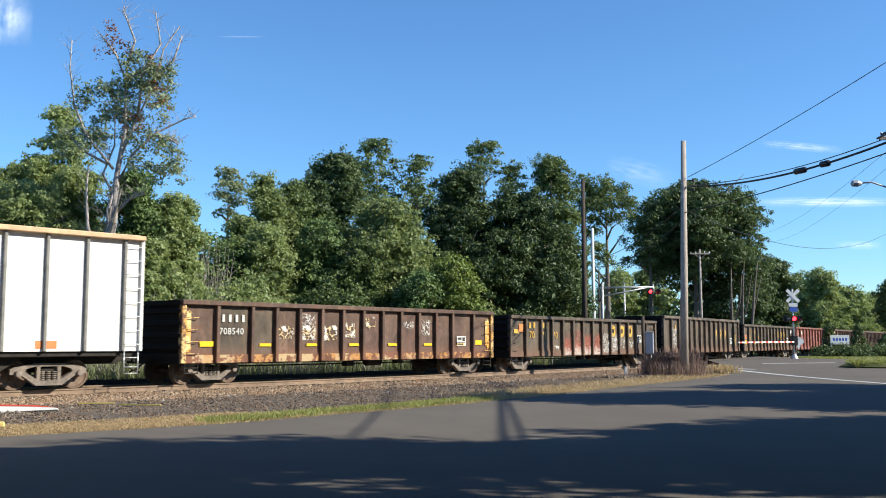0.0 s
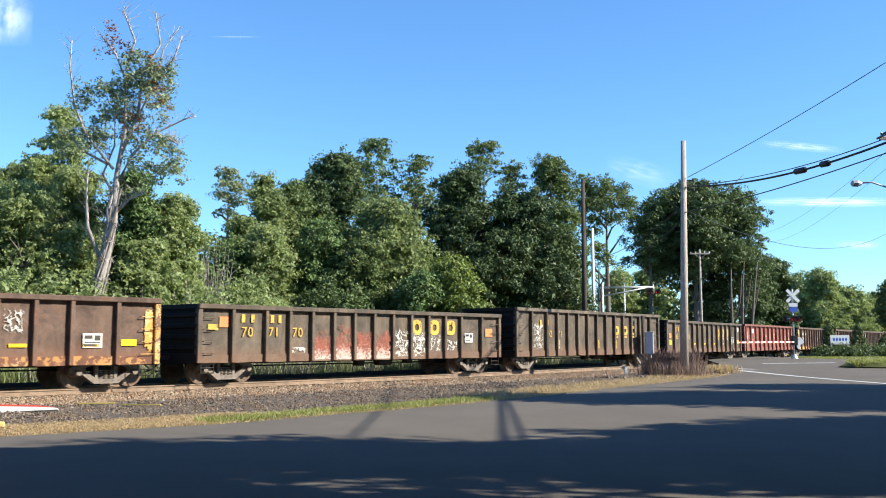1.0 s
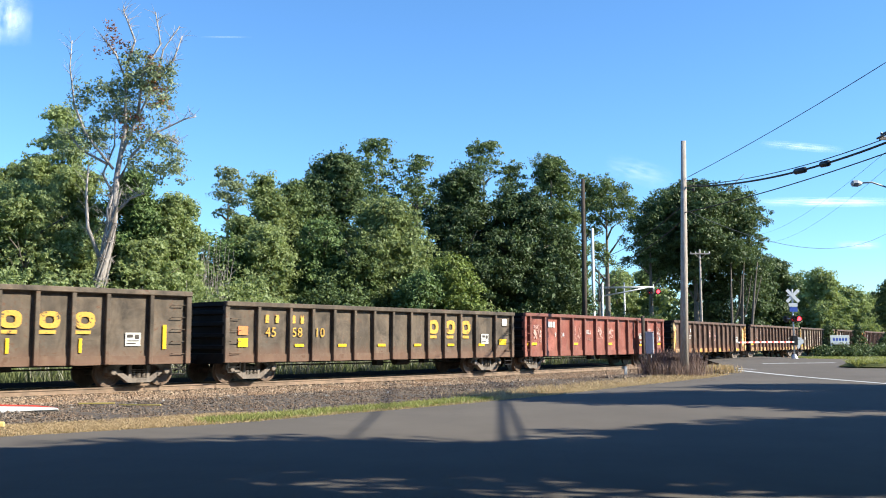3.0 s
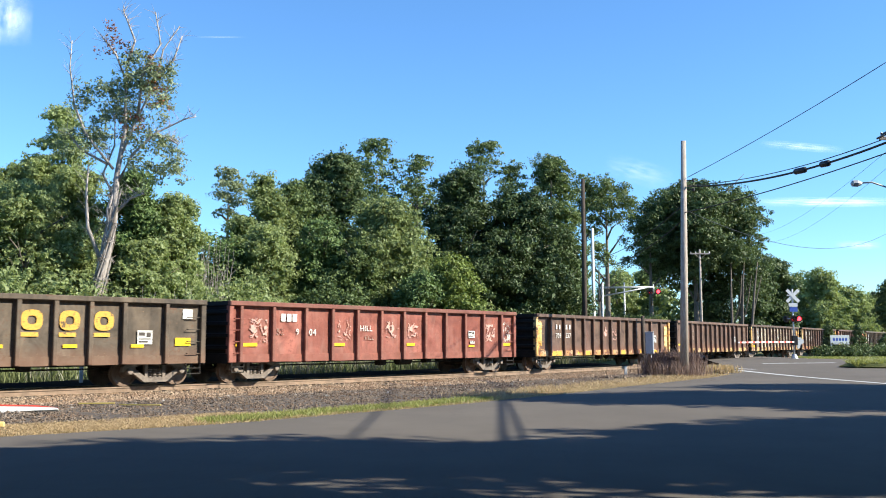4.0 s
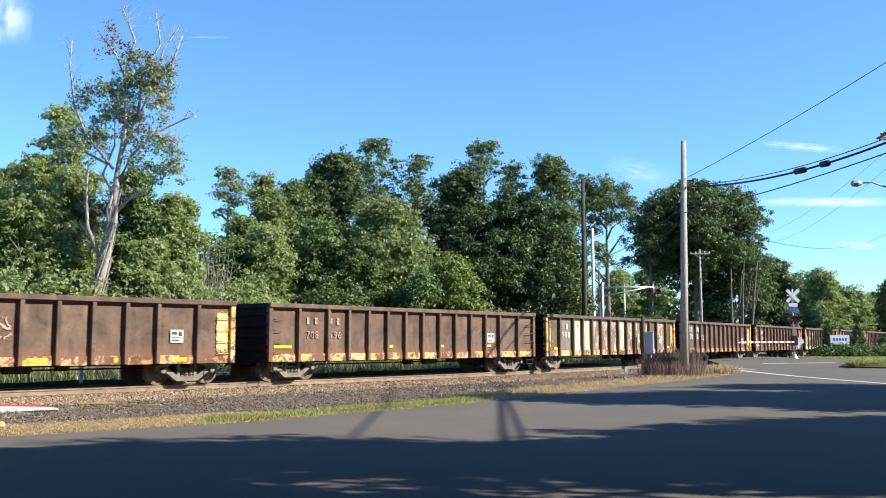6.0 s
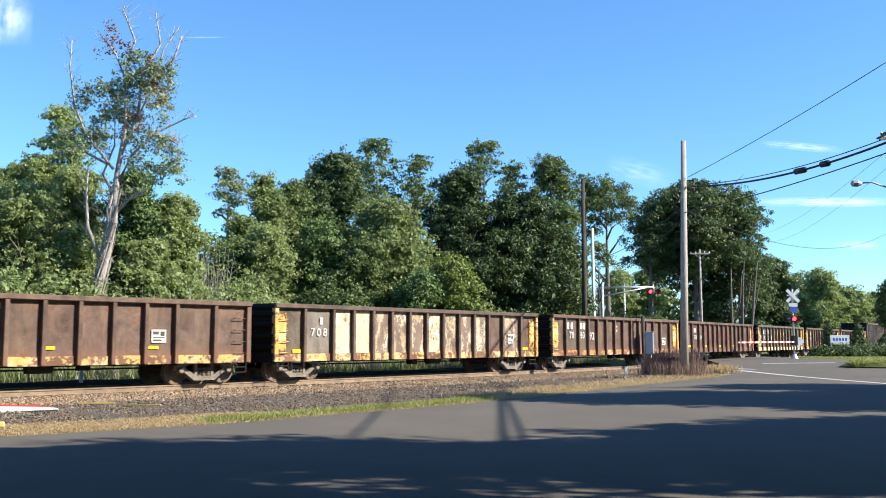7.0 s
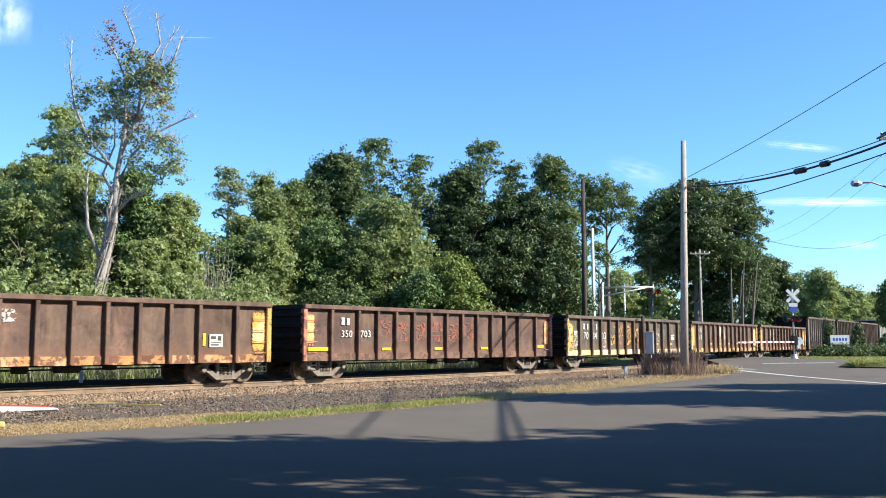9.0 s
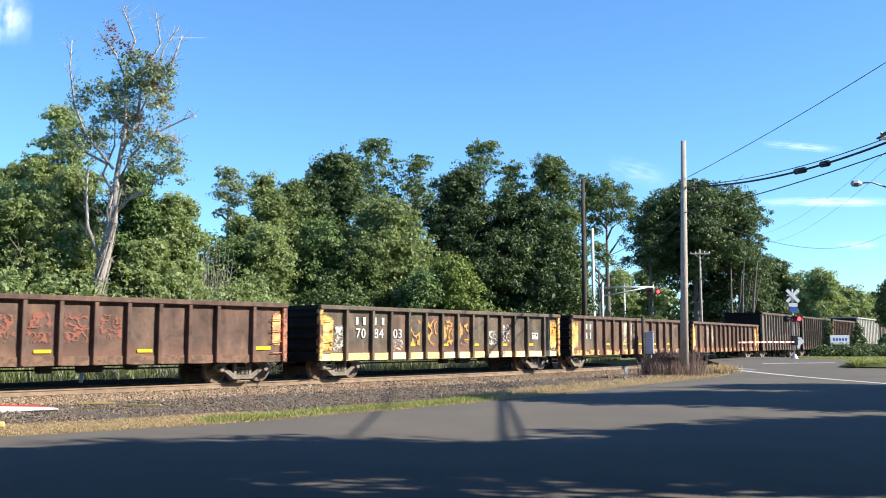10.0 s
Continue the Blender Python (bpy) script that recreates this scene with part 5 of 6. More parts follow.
def limbs(bm, h, r, base, seed, n=9, thick=0.2, lean=(0, 0)):
    rg = random.Random(seed)
    top = (lean[0], lean[1], h * 0.86)
    trunk = [(0, 0, -0.3), (rg.uniform(-.1, .1), rg.uniform(-.1, .1), h * 0.2), (lean[0] * .4, lean[1] * .4, h * 0.5), top]
    tube(bm, trunk, [thick * 1.3, thick, thick * 0.65, thick * 0.12], 8)
    for j in range(n):
        f = rg.uniform(0.3, 0.8)
        a = rg.uniform(0, 6.283)
        z0 = h * f
        p0 = Vector((lean[0] * f, lean[1] * f, z0))
        L = r * rg.uniform(0.55, 0.95)
        p1 = p0 + Vector((math.cos(a) * L * 0.5, math.sin(a) * L * 0.5, L * 0.45))
        p2 = p0 + Vector((math.cos(a) * L, math.sin(a) * L, L * rg.uniform(0.6, 0.95)))
        tube(bm, [p0, p1, p2], [thick * 0.42, thick * 0.28, thick * 0.06], 6)


def tree(x, y, h, r, leaf, label, seed, n=9000, size=0.16, base=None, lobes=16, lean=(0, 0), ragged=0.3, shape=1.0, spread=0.36, bark=None, name="tree", droop=0.0, per=44, core=0.12, group="trees behind the railway"):
    base = h * 0.12 if base is None else base
    z = float(height(x, y)) - 0.1
    root = empty(name, pose(x, y, z), label, "tree", group)
    bm = bmesh.new()
    limbs(bm, h, r, base, seed, 9, 0.06 + h * 0.013, lean)
    part("trunk", bm, bark or BARK, root)
    v = leaf_cloud(crown_lobes(h, r, base, seed, lobes, lean, ragged, shape), n, size, seed + 7, per, spread, droop, core)
    c = new("crown", quads("crown", v, LEAF[leaf]))
    c.parent = root
    return root


# x, y, height, crown radius, leaf, leaves, lowest leaves, raggedness
TREES = [
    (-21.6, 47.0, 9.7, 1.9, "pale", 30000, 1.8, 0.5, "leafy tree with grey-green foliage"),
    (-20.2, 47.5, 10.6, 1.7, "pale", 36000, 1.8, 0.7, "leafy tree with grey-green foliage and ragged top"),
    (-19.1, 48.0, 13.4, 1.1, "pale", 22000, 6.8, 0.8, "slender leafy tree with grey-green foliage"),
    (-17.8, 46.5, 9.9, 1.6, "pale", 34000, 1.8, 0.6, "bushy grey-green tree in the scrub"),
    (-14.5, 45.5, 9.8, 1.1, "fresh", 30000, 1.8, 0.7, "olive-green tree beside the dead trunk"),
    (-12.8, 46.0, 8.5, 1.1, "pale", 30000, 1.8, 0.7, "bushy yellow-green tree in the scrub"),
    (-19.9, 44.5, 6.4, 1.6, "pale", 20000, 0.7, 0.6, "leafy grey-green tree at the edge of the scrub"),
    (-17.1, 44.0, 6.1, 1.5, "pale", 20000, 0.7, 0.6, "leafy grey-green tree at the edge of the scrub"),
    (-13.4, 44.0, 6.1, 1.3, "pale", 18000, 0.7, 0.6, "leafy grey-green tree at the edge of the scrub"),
    (-13.4, 60.0, 12.4, 0.9, "ash", 5200, 9.3, 0.8, "thin sparse tree above the scrub"),
    (-11.8, 56.0, 8.7, 1.2, "grey", 16000, 1.5, 0.7, "leafy tree in the scrub"),
    (-10.7, 58.0, 11.4, 1.3, "grey", 26000, 1.5, 0.8, "bushy grey-green tree with pointed shoots"),
    (-9.3, 60.0, 11.5, 1.3, "mid", 26000, 1.5, 0.7, "bushy green tree with pointed shoots"),
    (-7.0, 64.0, 13.9, 2.2, "dark", 52000, 1.8, 0.3, "dense dark green broadleaf tree"),
    (-8.3, 63.0, 12.5, 1.3, "dark", 20000, 1.8, 0.4, "dense dark green broadleaf tree"),
    (-7.0, 56.0, 8.4, 1.6, "fresh", 26000, 1.1, 0.6, "yellow-green young tree in the scrub"),
    (-10.0, 54.0, 7.8, 1.4, "pale", 22000, 1.2, 0.7, "pale green young tree in the scrub"),
    (-5.1, 74.0, 16.8, 1.8, "mid", 15000, 10.5, 0.7, "tall airy tree with fine foliage"),
    (-2.0, 74.0, 15.6, 1.3, "mid", 12000, 9.6, 0.7, "tall airy tree with fine foliage"),
    (-3.4, 57.0, 9.7, 2.4, "grey", 58000, 1.8, 0.5, "rounded sunlit green tree behind the track"),
    (-4.6, 55.0, 7.2, 1.6, "mid", 20000, 1.5, 0.5, "leafy green tree at the edge of the scrub"),
    (0.5, 54.0, 6.1, 1.3, "lime", 26000, 1.2, 0.6, "bright yellow-green bush behind the track"),
    (-1.2, 53.0, 5.2, 1.2, "fresh", 16000, 1.2, 0.5, "green bush behind the track"),
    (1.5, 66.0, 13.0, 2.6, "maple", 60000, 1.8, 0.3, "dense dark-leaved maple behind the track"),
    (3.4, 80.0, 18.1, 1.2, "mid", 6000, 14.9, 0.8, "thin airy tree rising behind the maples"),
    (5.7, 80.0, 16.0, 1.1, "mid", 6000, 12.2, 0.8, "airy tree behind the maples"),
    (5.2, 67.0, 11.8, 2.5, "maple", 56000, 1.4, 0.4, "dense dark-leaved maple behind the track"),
    (9.0, 80.0, 16.3, 2.3, "mid", 30000, 1.9, 0.5, "tall broadleaf tree with mid-green foliage"),
    (8.1, 69.0, 9.1, 1.8, "dark", 26000, 1.8, 0.4, "dark-leaved tree beside the poles"),
    (12.7, 86.0, 15.9, 1.3, "mid", 9000, 9.9, 0.6, "airy tree behind the poles"),
    (14.6, 86.0, 15.5, 2.1, "mid", 14000, 11.8, 0.7, "leaning tree with a drooping airy crown"),
    (13.7, 85.0, 9.8, 0.9, "mid", 2200, 7.8, 0.7, "thin drooping tree under the leaning crown"),
    (21.8, 120.0, 9.9, 2.8, "far", 12000, 1.3, 0.4, "broad tree beyond the crossing"),
    (26.1, 122.0, 10.2, 3.0, "far", 12000, 1.3, 0.4, "broad tree beyond the crossing"),
    (24.0, 92.0, 15.9, 5.4, "dark", 90000, 7.2, 0.3, "large dark-leaved maple beyond the crossing"),
    (19.3, 90.0, 12.7, 1.8, "dark", 14000, 8.2, 0.5, "low spreading limb of leaves beside the maple"),
    (28.5, 93.0, 15.4, 2.5, "dark", 36000, 4.1, 0.5, "dark-leaved maple with bare lower stems"),
    (26.2, 95.0, 11.0, 2.6, "maple", 16000, 1.9, 0.3, "dark leafy tree behind the maple"),
    (36.2, 106.0, 10.1, 2.2, "dark", 22000, 2.0, 0.4, "dark-leaved tree beyond the crossing"),
    (33.4, 104.0, 8.0, 1.5, "dark", 9000, 1.9, 0.4, "dark-leaved tree beyond the crossing"),
    (48.9, 135.0, 10.0, 3.1, "far", 12000, 2.0, 0.5, "green tree beyond the crossing"),
    (50.7, 130.0, 10.2, 3.3, "far", 20000, 1.7, 0.5, "light green tree far beyond the crossing"),
    (57.6, 138.0, 8.5, 3.2, "far", 14000, 1.7, 0.5, "light green tree far beyond the crossing"),
    (62.5, 142.0, 7.7, 3.0, "far", 12000, 1.7, 0.5, "green tree far beyond the crossing"),
    (67.7, 146.0, 8.3, 3.1, "far", 12000, 1.7, 0.5, "green tree far beyond the crossing"),
    (44.5, 97.0, 7.2, 1.0, "dark", 7000, 2.5, 0.4, "dark tree beside the far road"),
    (-24.8, 56.0, 9.0, 2.3, "mid", 9000, 1.8, 0.3, "leafy tree in the woods behind"),
    (-21.2, 56.0, 9.0, 2.3, "mid", 9000, 1.8, 0.3, "leafy tree in the woods behind"),
    (-17.9, 57.0, 8.8, 2.0, "mid", 9000, 1.8, 0.3, "leafy tree in the woods behind"),
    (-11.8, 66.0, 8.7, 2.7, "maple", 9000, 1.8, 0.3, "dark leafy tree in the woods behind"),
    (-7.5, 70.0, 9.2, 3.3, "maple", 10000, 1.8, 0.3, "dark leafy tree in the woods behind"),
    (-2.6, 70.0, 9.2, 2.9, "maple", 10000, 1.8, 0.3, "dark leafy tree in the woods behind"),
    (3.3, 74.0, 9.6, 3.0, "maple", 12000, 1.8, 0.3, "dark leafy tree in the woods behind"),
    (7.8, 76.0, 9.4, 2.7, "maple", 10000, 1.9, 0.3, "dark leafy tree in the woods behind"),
    # trees added in front, pale leaf colour making this side read as sunlit
    (-18.6, 43.0, 8.6, 2.0, "pale", 22000, 0.3, 0.7, "added grey-green young tree with sun painted into its leaves"),
    (-21.4, 43.4, 8.8, 2.1, "pale", 22000, 0.3, 0.7, "added grey-green young tree with sun painted into its leaves"),
    (-16.7, 43.6, 6.8, 1.6, "pale", 16000, 0.3, 0.7, "added grey-green young tree with sun painted into its leaves"),
]
for i, (x, y, h, r, leaf, n, base, ragged, label) in enumerate(TREES):
    airy = base > 2.5 and r < 3
    near = y < 50
    tree(x, y, h, r * (1.15 if airy else 1.05 if r > 4.5 or y > 88 else 1.12 if 54 < y < 58 else 1.22), leaf, label, 100 + i, int(n * (0.62 if airy else 1.45 if near else 1.15)), (0.05 + 0.0006 * y) * (1 if y < 100 else 1.2), base, 24, (0, 0), ragged,
         spread=0.22 if near else 0.2 + 0.0024 * y, per=24 if near else 50, core=0.0 if airy else (0.05 if near else 0.1))

# unseen shade trees beside the road, behind and beside the viewer
SHADE = [(8.2, 2.6, 14, 3.8), (9.8, 5.2, 14.0, 3.6), (16.8, 10.2, 14.0, 2.6), (22.4, 13.2, 12.0, 3.0), (27.0, 14.6, 13, 3.4), (18.4, 10.6, 11.5, 2.4), (23.6, 11.8, 13, 3.8), (24.4, 15.6, 10.5, 2.4), (30.5, 13.5, 14, 4.0),
         (2.0, -4.5, 13, 4.2), (9.0, -2.0, 14, 4.2), (-6.0, -7.0, 13, 4.4), (-13, -9, 13, 4.4), (-20, -11, 13, 4.4), (-3, -13, 14, 5), (6, -11, 14, 5), (14, -8, 14, 5), (23, -5, 14, 5), (21, 2, 14, 4.6), (33, 3, 14, 5),
         (19.8, 24.6, 12.0, 2.7), (25.5, 25.6, 12.5, 3.2), (32.0, 27.0, 12.5, 3.4), (27.5, 32.0, 11.0, 2.8)]
# canopies added out of view overhead, to keep skylight off the shaded road
for i, (x, y, h, r, base) in enumerate([(4.6, 1.0, 15.5, 6.0, 6.0), (-5.5, 0.0, 15.5, 6.2, 6.0), (-13.5, -2.0, 15.0, 6.0, 5.5), (0.0, -7.0, 16.0, 6.5, 5.0), (6.0, 4.0, 15.5, 5.6, 7.4), (-7.5, 3.4, 15.5, 5.6, 7.4), (-1.0, -1.6, 16.5, 5.6, 7.6), (5.2, 6.6, 15.0, 5.0, 7.8), (-5.6, 7.0, 15.0, 5.0, 7.8)]):
    tree(x, y, h, r, "mid", "unseen tall spreading tree added to block skylight", 350 + i, 24000, 0.40, base, 18, (0, 0), 0.3, core=0.25, group="roadside shade trees")
for i, (x, y, h, r) in enumerate(SHADE):
    tree(x, y, h, r, "mid", "broadleaf roadside shade tree", 300 + i, 9000, 0.24, 3.4, 16, (0, 0), 0.6, spread=0.65, per=14, core=0.14, group="roadside shade trees")


def bush(x, y, h, r, leaf, label, seed, n=3000, size=0.14, category="bush", name="bush"):
    z = float(height(x, y)) - 0.1
    rg = np.random.RandomState(seed)
    lob = [(rg.uniform(-.5, .5) * r, rg.uniform(-.5, .5) * r, h * rg.uniform(0.2, 0.75), r * 0.55, r * 0.55, h * 0.28) for _ in range(6)]
    ob = new(name, quads(name, leaf_cloud(lob, n, size, seed, 14, 0.3), LEAF[leaf]))
    ob.matrix_basis = pose(x, y, z)
    return tagged(ob, label, category, "scrub behind the railway")


for k, (x, y, h, r) in enumerate([(-12.9, 54.0, 8.4, 2.2), (-13.8, 51.5, 7.6, 1.9), (-11.4, 55.0, 8.2, 2.0), (-14.3, 49.0, 7.0, 1.7)]):
    bush(x, y, h, r, "fresh", "olive-green scrub bush among bare stems", 480 + k, 11000, 0.085)
rb = random.Random(5)
for i in range(46):
    s = -24 + i * 2.3
    if 52 < s < 77:
        continue
    x, y, _ = on_track(s, rb.uniform(9.0, 12.0))
    bush(x, y, rb.uniform(2.8, 5.2), rb.uniform(1.6, 2.4), rb.choice(["mid", "grey", "fresh", "mid", "grey", "dark"] if x > -7 else ["pale", "grey", "pale", "pale", "grey", "fresh"]), "dense green scrub bush behind the track", 500 + i, 4600, 0.095)


def woods():
    """Woods closing the view far behind the first row of trees."""
    rg = np.random.RandomState(77)
    lob = []
    for i in range(90):
        x = -60 + i * 2.4 + rg.uniform(-1, 1)
        y = 88 + max(0, x) * 0.9 + rg.uniform(-3, 6)
        if 12 < x < 26:
            y += 60
        h = rg.uniform(6.5, 9.0) if x < 30 else rg.uniform(4.0, 5.5)
        for k in range(3):
            lob.append((x + rg.uniform(-1.5, 1.5), y, h * (0.2 + 0.3 * k), 2.4, 2.0, h * 0.2))
    ob = new("far_woods", quads("far_woods", leaf_cloud(lob, 75000, 0.36, 78, 14, 0.55), LEAF["mid"]))
    tagged(ob, "dense green woods in the distance", "woods", kind="stuff")


woods()


def dead_tree():
    root = empty("half_dead_tree", pose(-15.0, 42, -0.1), "tall half-dead tree with bleached bare limbs and sparse leaves", "tree", "trees behind the railway")
    bm = bmesh.new()
    tube(bm, [(0, 0, 0), (-0.12, 0, 2.6), (0.2, 0.1, 4.6), (0.62, 0, 6.6), (0.72, 0, 8.4), (1.0, 0.1, 10.4), (0.95, 0, 12.4), (1.1, 0, 13.3)], [0.33, 0.27, 0.235, 0.18, 0.12, 0.08, 0.05, 0.015], 11)
    bmesh.ops.transform(bm, matrix=Matrix.Diagonal((1.0, 1.0, 1.075, 1)), verts=bm.verts)
    part("trunk", bm, DEADWOOD, root)
    arms = [
        [(0.2, 0, 4.7), (-0.45, -0.1, 6.2), (-0.6, 0, 7.6), (-0.55, 0, 8.7)],
        [(0.5, 0, 5.6), (0.42, -.2, 6.9), (0.75, 0, 8.0)],
        [(0.65, 0, 7.4), (0.1, 0, 8.4), (0.5, 0.2, 9.6), (0.55, 0, 10.9)],
        [(0.55, 0, 8.6), (-0.6, -0.3, 10.0), (-1.15, -0.3, 11.2), (-1.4, -0.3, 12.8), (-1.35, -.3, 13.9)],
        [(0.75, 0, 8.0), (1.35, 0, 9.2), (2.3, 0.1, 10.1), (3.6, 0.1, 10.7), (4.1, .1, 10.8)],
        [(0.8, 0, 9.0), (1.4, 0.2, 10.6), (2.2, 0.2, 12.2), (2.6, 0, 13.6), (3.3, 0, 14.6)],
        [(1.5, 0.2, 10.8), (1.7, 0, 12.6), (2.5, -0.1, 13.8), (2.2, 0, 15.2)],
        [(1.0, 0.1, 12.2), (0.5, 0, 13.4), (-0.1, 0, 14.1)],
        [(1.0, 0, 13.0), (1.3, 0.1, 14.0), (0.75, 0, 15.3)],
        [(2.3, 0.1, 12.4), (3.0, 0.2, 13.2), (3.4, 0.1, 14.2)],
        [(0.3, 0, 8.8), (-0.9, 0, 9.4), (-1.7, 0.2, 10.3)],
        [(2.2, .1, 10.0), (2.9, 0, 9.9), (3.4, -.1, 9.6)],
        [(0.7, 0, 6.8), (1.3, 0.1, 7.4), (1.9, 0.0, 7.6)],
    ]
    rg = random.Random(9)
    spine = [(0, 0, 0), (-0.12, 0, 2.8), (0.2, 0.1, 4.95), (0.62, 0, 7.1), (0.72, 0, 9.0)]
    for k in range(22):
        bm = bmesh.new()
        a0, pts = rg.uniform(0, 6.283), []
        for j in range(4 + rg.randrange(8)):
            f = min(j * 0.36, 3.99)
            p = Vector(spine[int(f)]).lerp(Vector(spine[int(f) + 1]), f % 1.0)
            rr = 0.34 - 0.05 * f + rg.uniform(-0.03, 0.09)
            pts.append((p.x + math.cos(a0 + 0.3 * j) * rr, p.y + math.sin(a0 + 0.3 * j) * rr, p.z))
        tube(bm, pts, [0.035] * len(pts), 5)
        for p in pts[1:]:
            for _ in range(4):
                q = Vector(p) + Vector((rg.uniform(-.2, .2), rg.uniform(-.2, .1), rg.uniform(-.3, .3)))
                tube(bm, [p, q], [0.014, 0.006], 4)
        part("vine", bm, DEADWOOD if k % 3 else BARK, root, "dry climbing vine on the trunk")
    for a in arms:
        bm = bmesh.new()
        a = [(p[0], p[1], p[2] * 1.075) for p in a]
        n = len(a)
        thick = 0.1 if a[0][2] < 6.5 else 0.062
        tube(bm, a, [thick * (1 - i / n) + 0.008 for i in range(n)], 6)
        for _ in range(40):
            i = rg.randrange(1, n)
            p = Vector(a[i - 1]).lerp(Vector(a[i]), rg.uniform(0.3, 1.0))
            q = p + Vector((rg.uniform(-.6, .6), rg.uniform(-.4, .4), rg.uniform(0.05, .7)))
            tube(bm, [p, p.lerp(q, 0.5) + Vector((rg.uniform(-.06, .06), 0, 0.03)), q], [0.010, 0.007, 0.004], 4)
        part("limb", bm, DEADWOOD, root, "bare bleached limb")
    lob = [(-0.3, 0.3, 11.6, 0.9, 0.7, 0.7), (1.6, 0.4, 11.6, 1.0, 0.8, 1.3), (2.2, 0.3, 9.2, 0.9, 0.7, 0.9), (0.4, 0.5, 10.4, 0.8, 0.6, 0.7), (-0.9, 0.2, 9.6, 0.9, 0.6, 0.6), (2.4, 0.2, 12.4, 0.6, 0.5, 0.6), (1.4, .3, 13.0, .6, .4, .5), (2.9, 0.2, 8.3, 0.5, 0.4, 0.5)]
    c = new("leaves", quads("leaves", leaf_cloud([(x, y, z * 1.06, a * 1.1, b, c * 1.15) for x, y, z, a, b, c in lob], 13000, 0.066, 90, 26, 0.28), LEAF["ash"]))
    c.parent = root
    c = new("dry_leaves", quads("dry_leaves", leaf_cloud([(0.7, 0, 14.6, 0.3, 0.2, 0.4), (2.1, 0, 13.9, 0.3, 0.2, 0.5), (2.3, .2, 12.4, .4, .3, .8), (1.4, 0, 11, .4, .3, .8), (0.3, 0, 15.2, 0.25, 0.2, 0.5), (0.1, 0, 14.4, 0.3, 0.2, 0.3)], 900, 0.06, 91, 8, 0.18), LEAF["autumn"]))
    c.parent = root
    tagged(c, "reddish dry leaves")


dead_tree()


def bare_shrub(x, y, h, r, n, label, seed, mat=None, name="bare_shrub"):
    rg = random.Random(seed)
    bm = bmesh.new()
    for _ in range(n):
        a, L = rg.uniform(0, 6.283), rg.uniform(0.6, 1.0) * h
        b0 = Vector((rg.gauss(0, r * 0.4), rg.gauss(0, r * 0.25), 0))
        d = Vector((math.cos(a) * r * 0.75 + rg.uniform(-.2, .2), math.sin(a) * r * 0.4, L))
        p1 = b0 + d * 0.5 + Vector((rg.uniform(-.12, .12), 0, 0))
        tube(bm, [b0, p1, b0 + d], [0.022, 0.014, 0.005], 4, False)
        for _ in range(3):
            p = b0.lerp(b0 + d, rg.uniform(0.4, 0.9))
            tube(bm, [p, p + Vector((rg.uniform(-.25, .25), rg.uniform(-.2, .2), rg.uniform(.15, .45)))], [0.01, 0.004], 3, False)
    ob = link_mesh(name, bm, mat or DEADWOOD, None, "", pose(x, y, float(height(x, y)) - 0.1))
    return tagged(ob, label, "shrub")


bare_shrub(-11.6, 48, 7.4, 1.2, 46, "bare grey shrub with upright dead stems", 3)
for k, (x, y, h) in enumerate([(-11.0, 43, 4.6), (-17.5, 42.5, 5.0), (-10.0, 46, 5.4), (-13.4, 42.0, 4.2)]):
    bare_shrub(x, y, h, 1.0, 9, "bare grey shrub with upright dead stems", 14 + k)
bare_shrub(-14.2, 46, 5.4, 1.0, 20, "bare grey shrub with upright dead stems", 4)
for k, (x, y) in enumerate([(26.5, 88.5), (27.3, 88.8), (27.9, 88.4)]):
    bm = bmesh.new()
    tube(bm, [(0, 0, 0), (0.2 * (k - 1), 0, 3), (0.35 * (k - 0.6), 0, 6), (0.5 * (k - .3), 0, 8.6)], [0.16, 0.13, 0.09, 0.03], 7)
    tube(bm, [(0.1 * (k - 1), 0, 2.6), (0.6, 0, 5), (0.8 + .2 * k, 0, 7.4)], [0.07, 0.05, 0.02], 6)
    tagged(link_mesh("birch_sapling", bm, BARK, None, "", pose(x, y, 0.3)), "pale bare sapling below the maple", "sapling", "bare saplings under the maple")


# ---- poles and wires ----
def utility_pole(x, y, h, r, mat, label, arms=(), extras=(), lean=0.0):
    root = empty("utility_pole", pose(x, y, float(height(x, y)) - 0.15), label, "utility pole")
    bm = bmesh.new()
    tube(bm, [(-lean, 0, 0), (-lean * 0.55, 0, h * 0.4), (0, 0, h + 0.15)], [r * 1.2, r, r * 0.72], 14)
    part("shaft", bm, mat, root)
    for z, w, ang in arms:
        bm = bmesh.new()
        box(bm, -w / 2, w / 2, -0.05, 0.05, z - 0.06, z + 0.06, 0.01)
        for sx in (-1, 1):
            tube(bm, [(sx * w * 0.28, -0.06, z - 0.02), (0, -r, z - 0.5)], 0.015, 5)
        arm = part("crossarm", bm, mat, root, "", pose(0, -r * 0.9, 0, 0, 0, ang))
        for sx in (-0.45, -0.22, 0.22, 0.45):
            bm = bmesh.new()
            lathe(bm, [(z + 0.06, 0.02), (z + 0.10, 0.045), (z + 0.15, 0.03), (z + 0.18, 0.045), (z + 0.22, 0.02)], (sx * w, 0, 0), "Z", 8)
            part("insulator", bm, GALV, arm)
    for z in extras:
        bm = bmesh.new()
        tube(bm, [(r * 0.7, 0, z), (r + 0.22, -0.05, z)], 0.03, 6)
        lathe(bm, [(z - 0.1, 0.03), (z - 0.06, 0.06), (z + 0.06, 0.06), (z + 0.1, 0.03)], (r + 0.24, -0.05, 0), "Z", 8)
        part("bracket", bm, BLACKP, root)
    return root


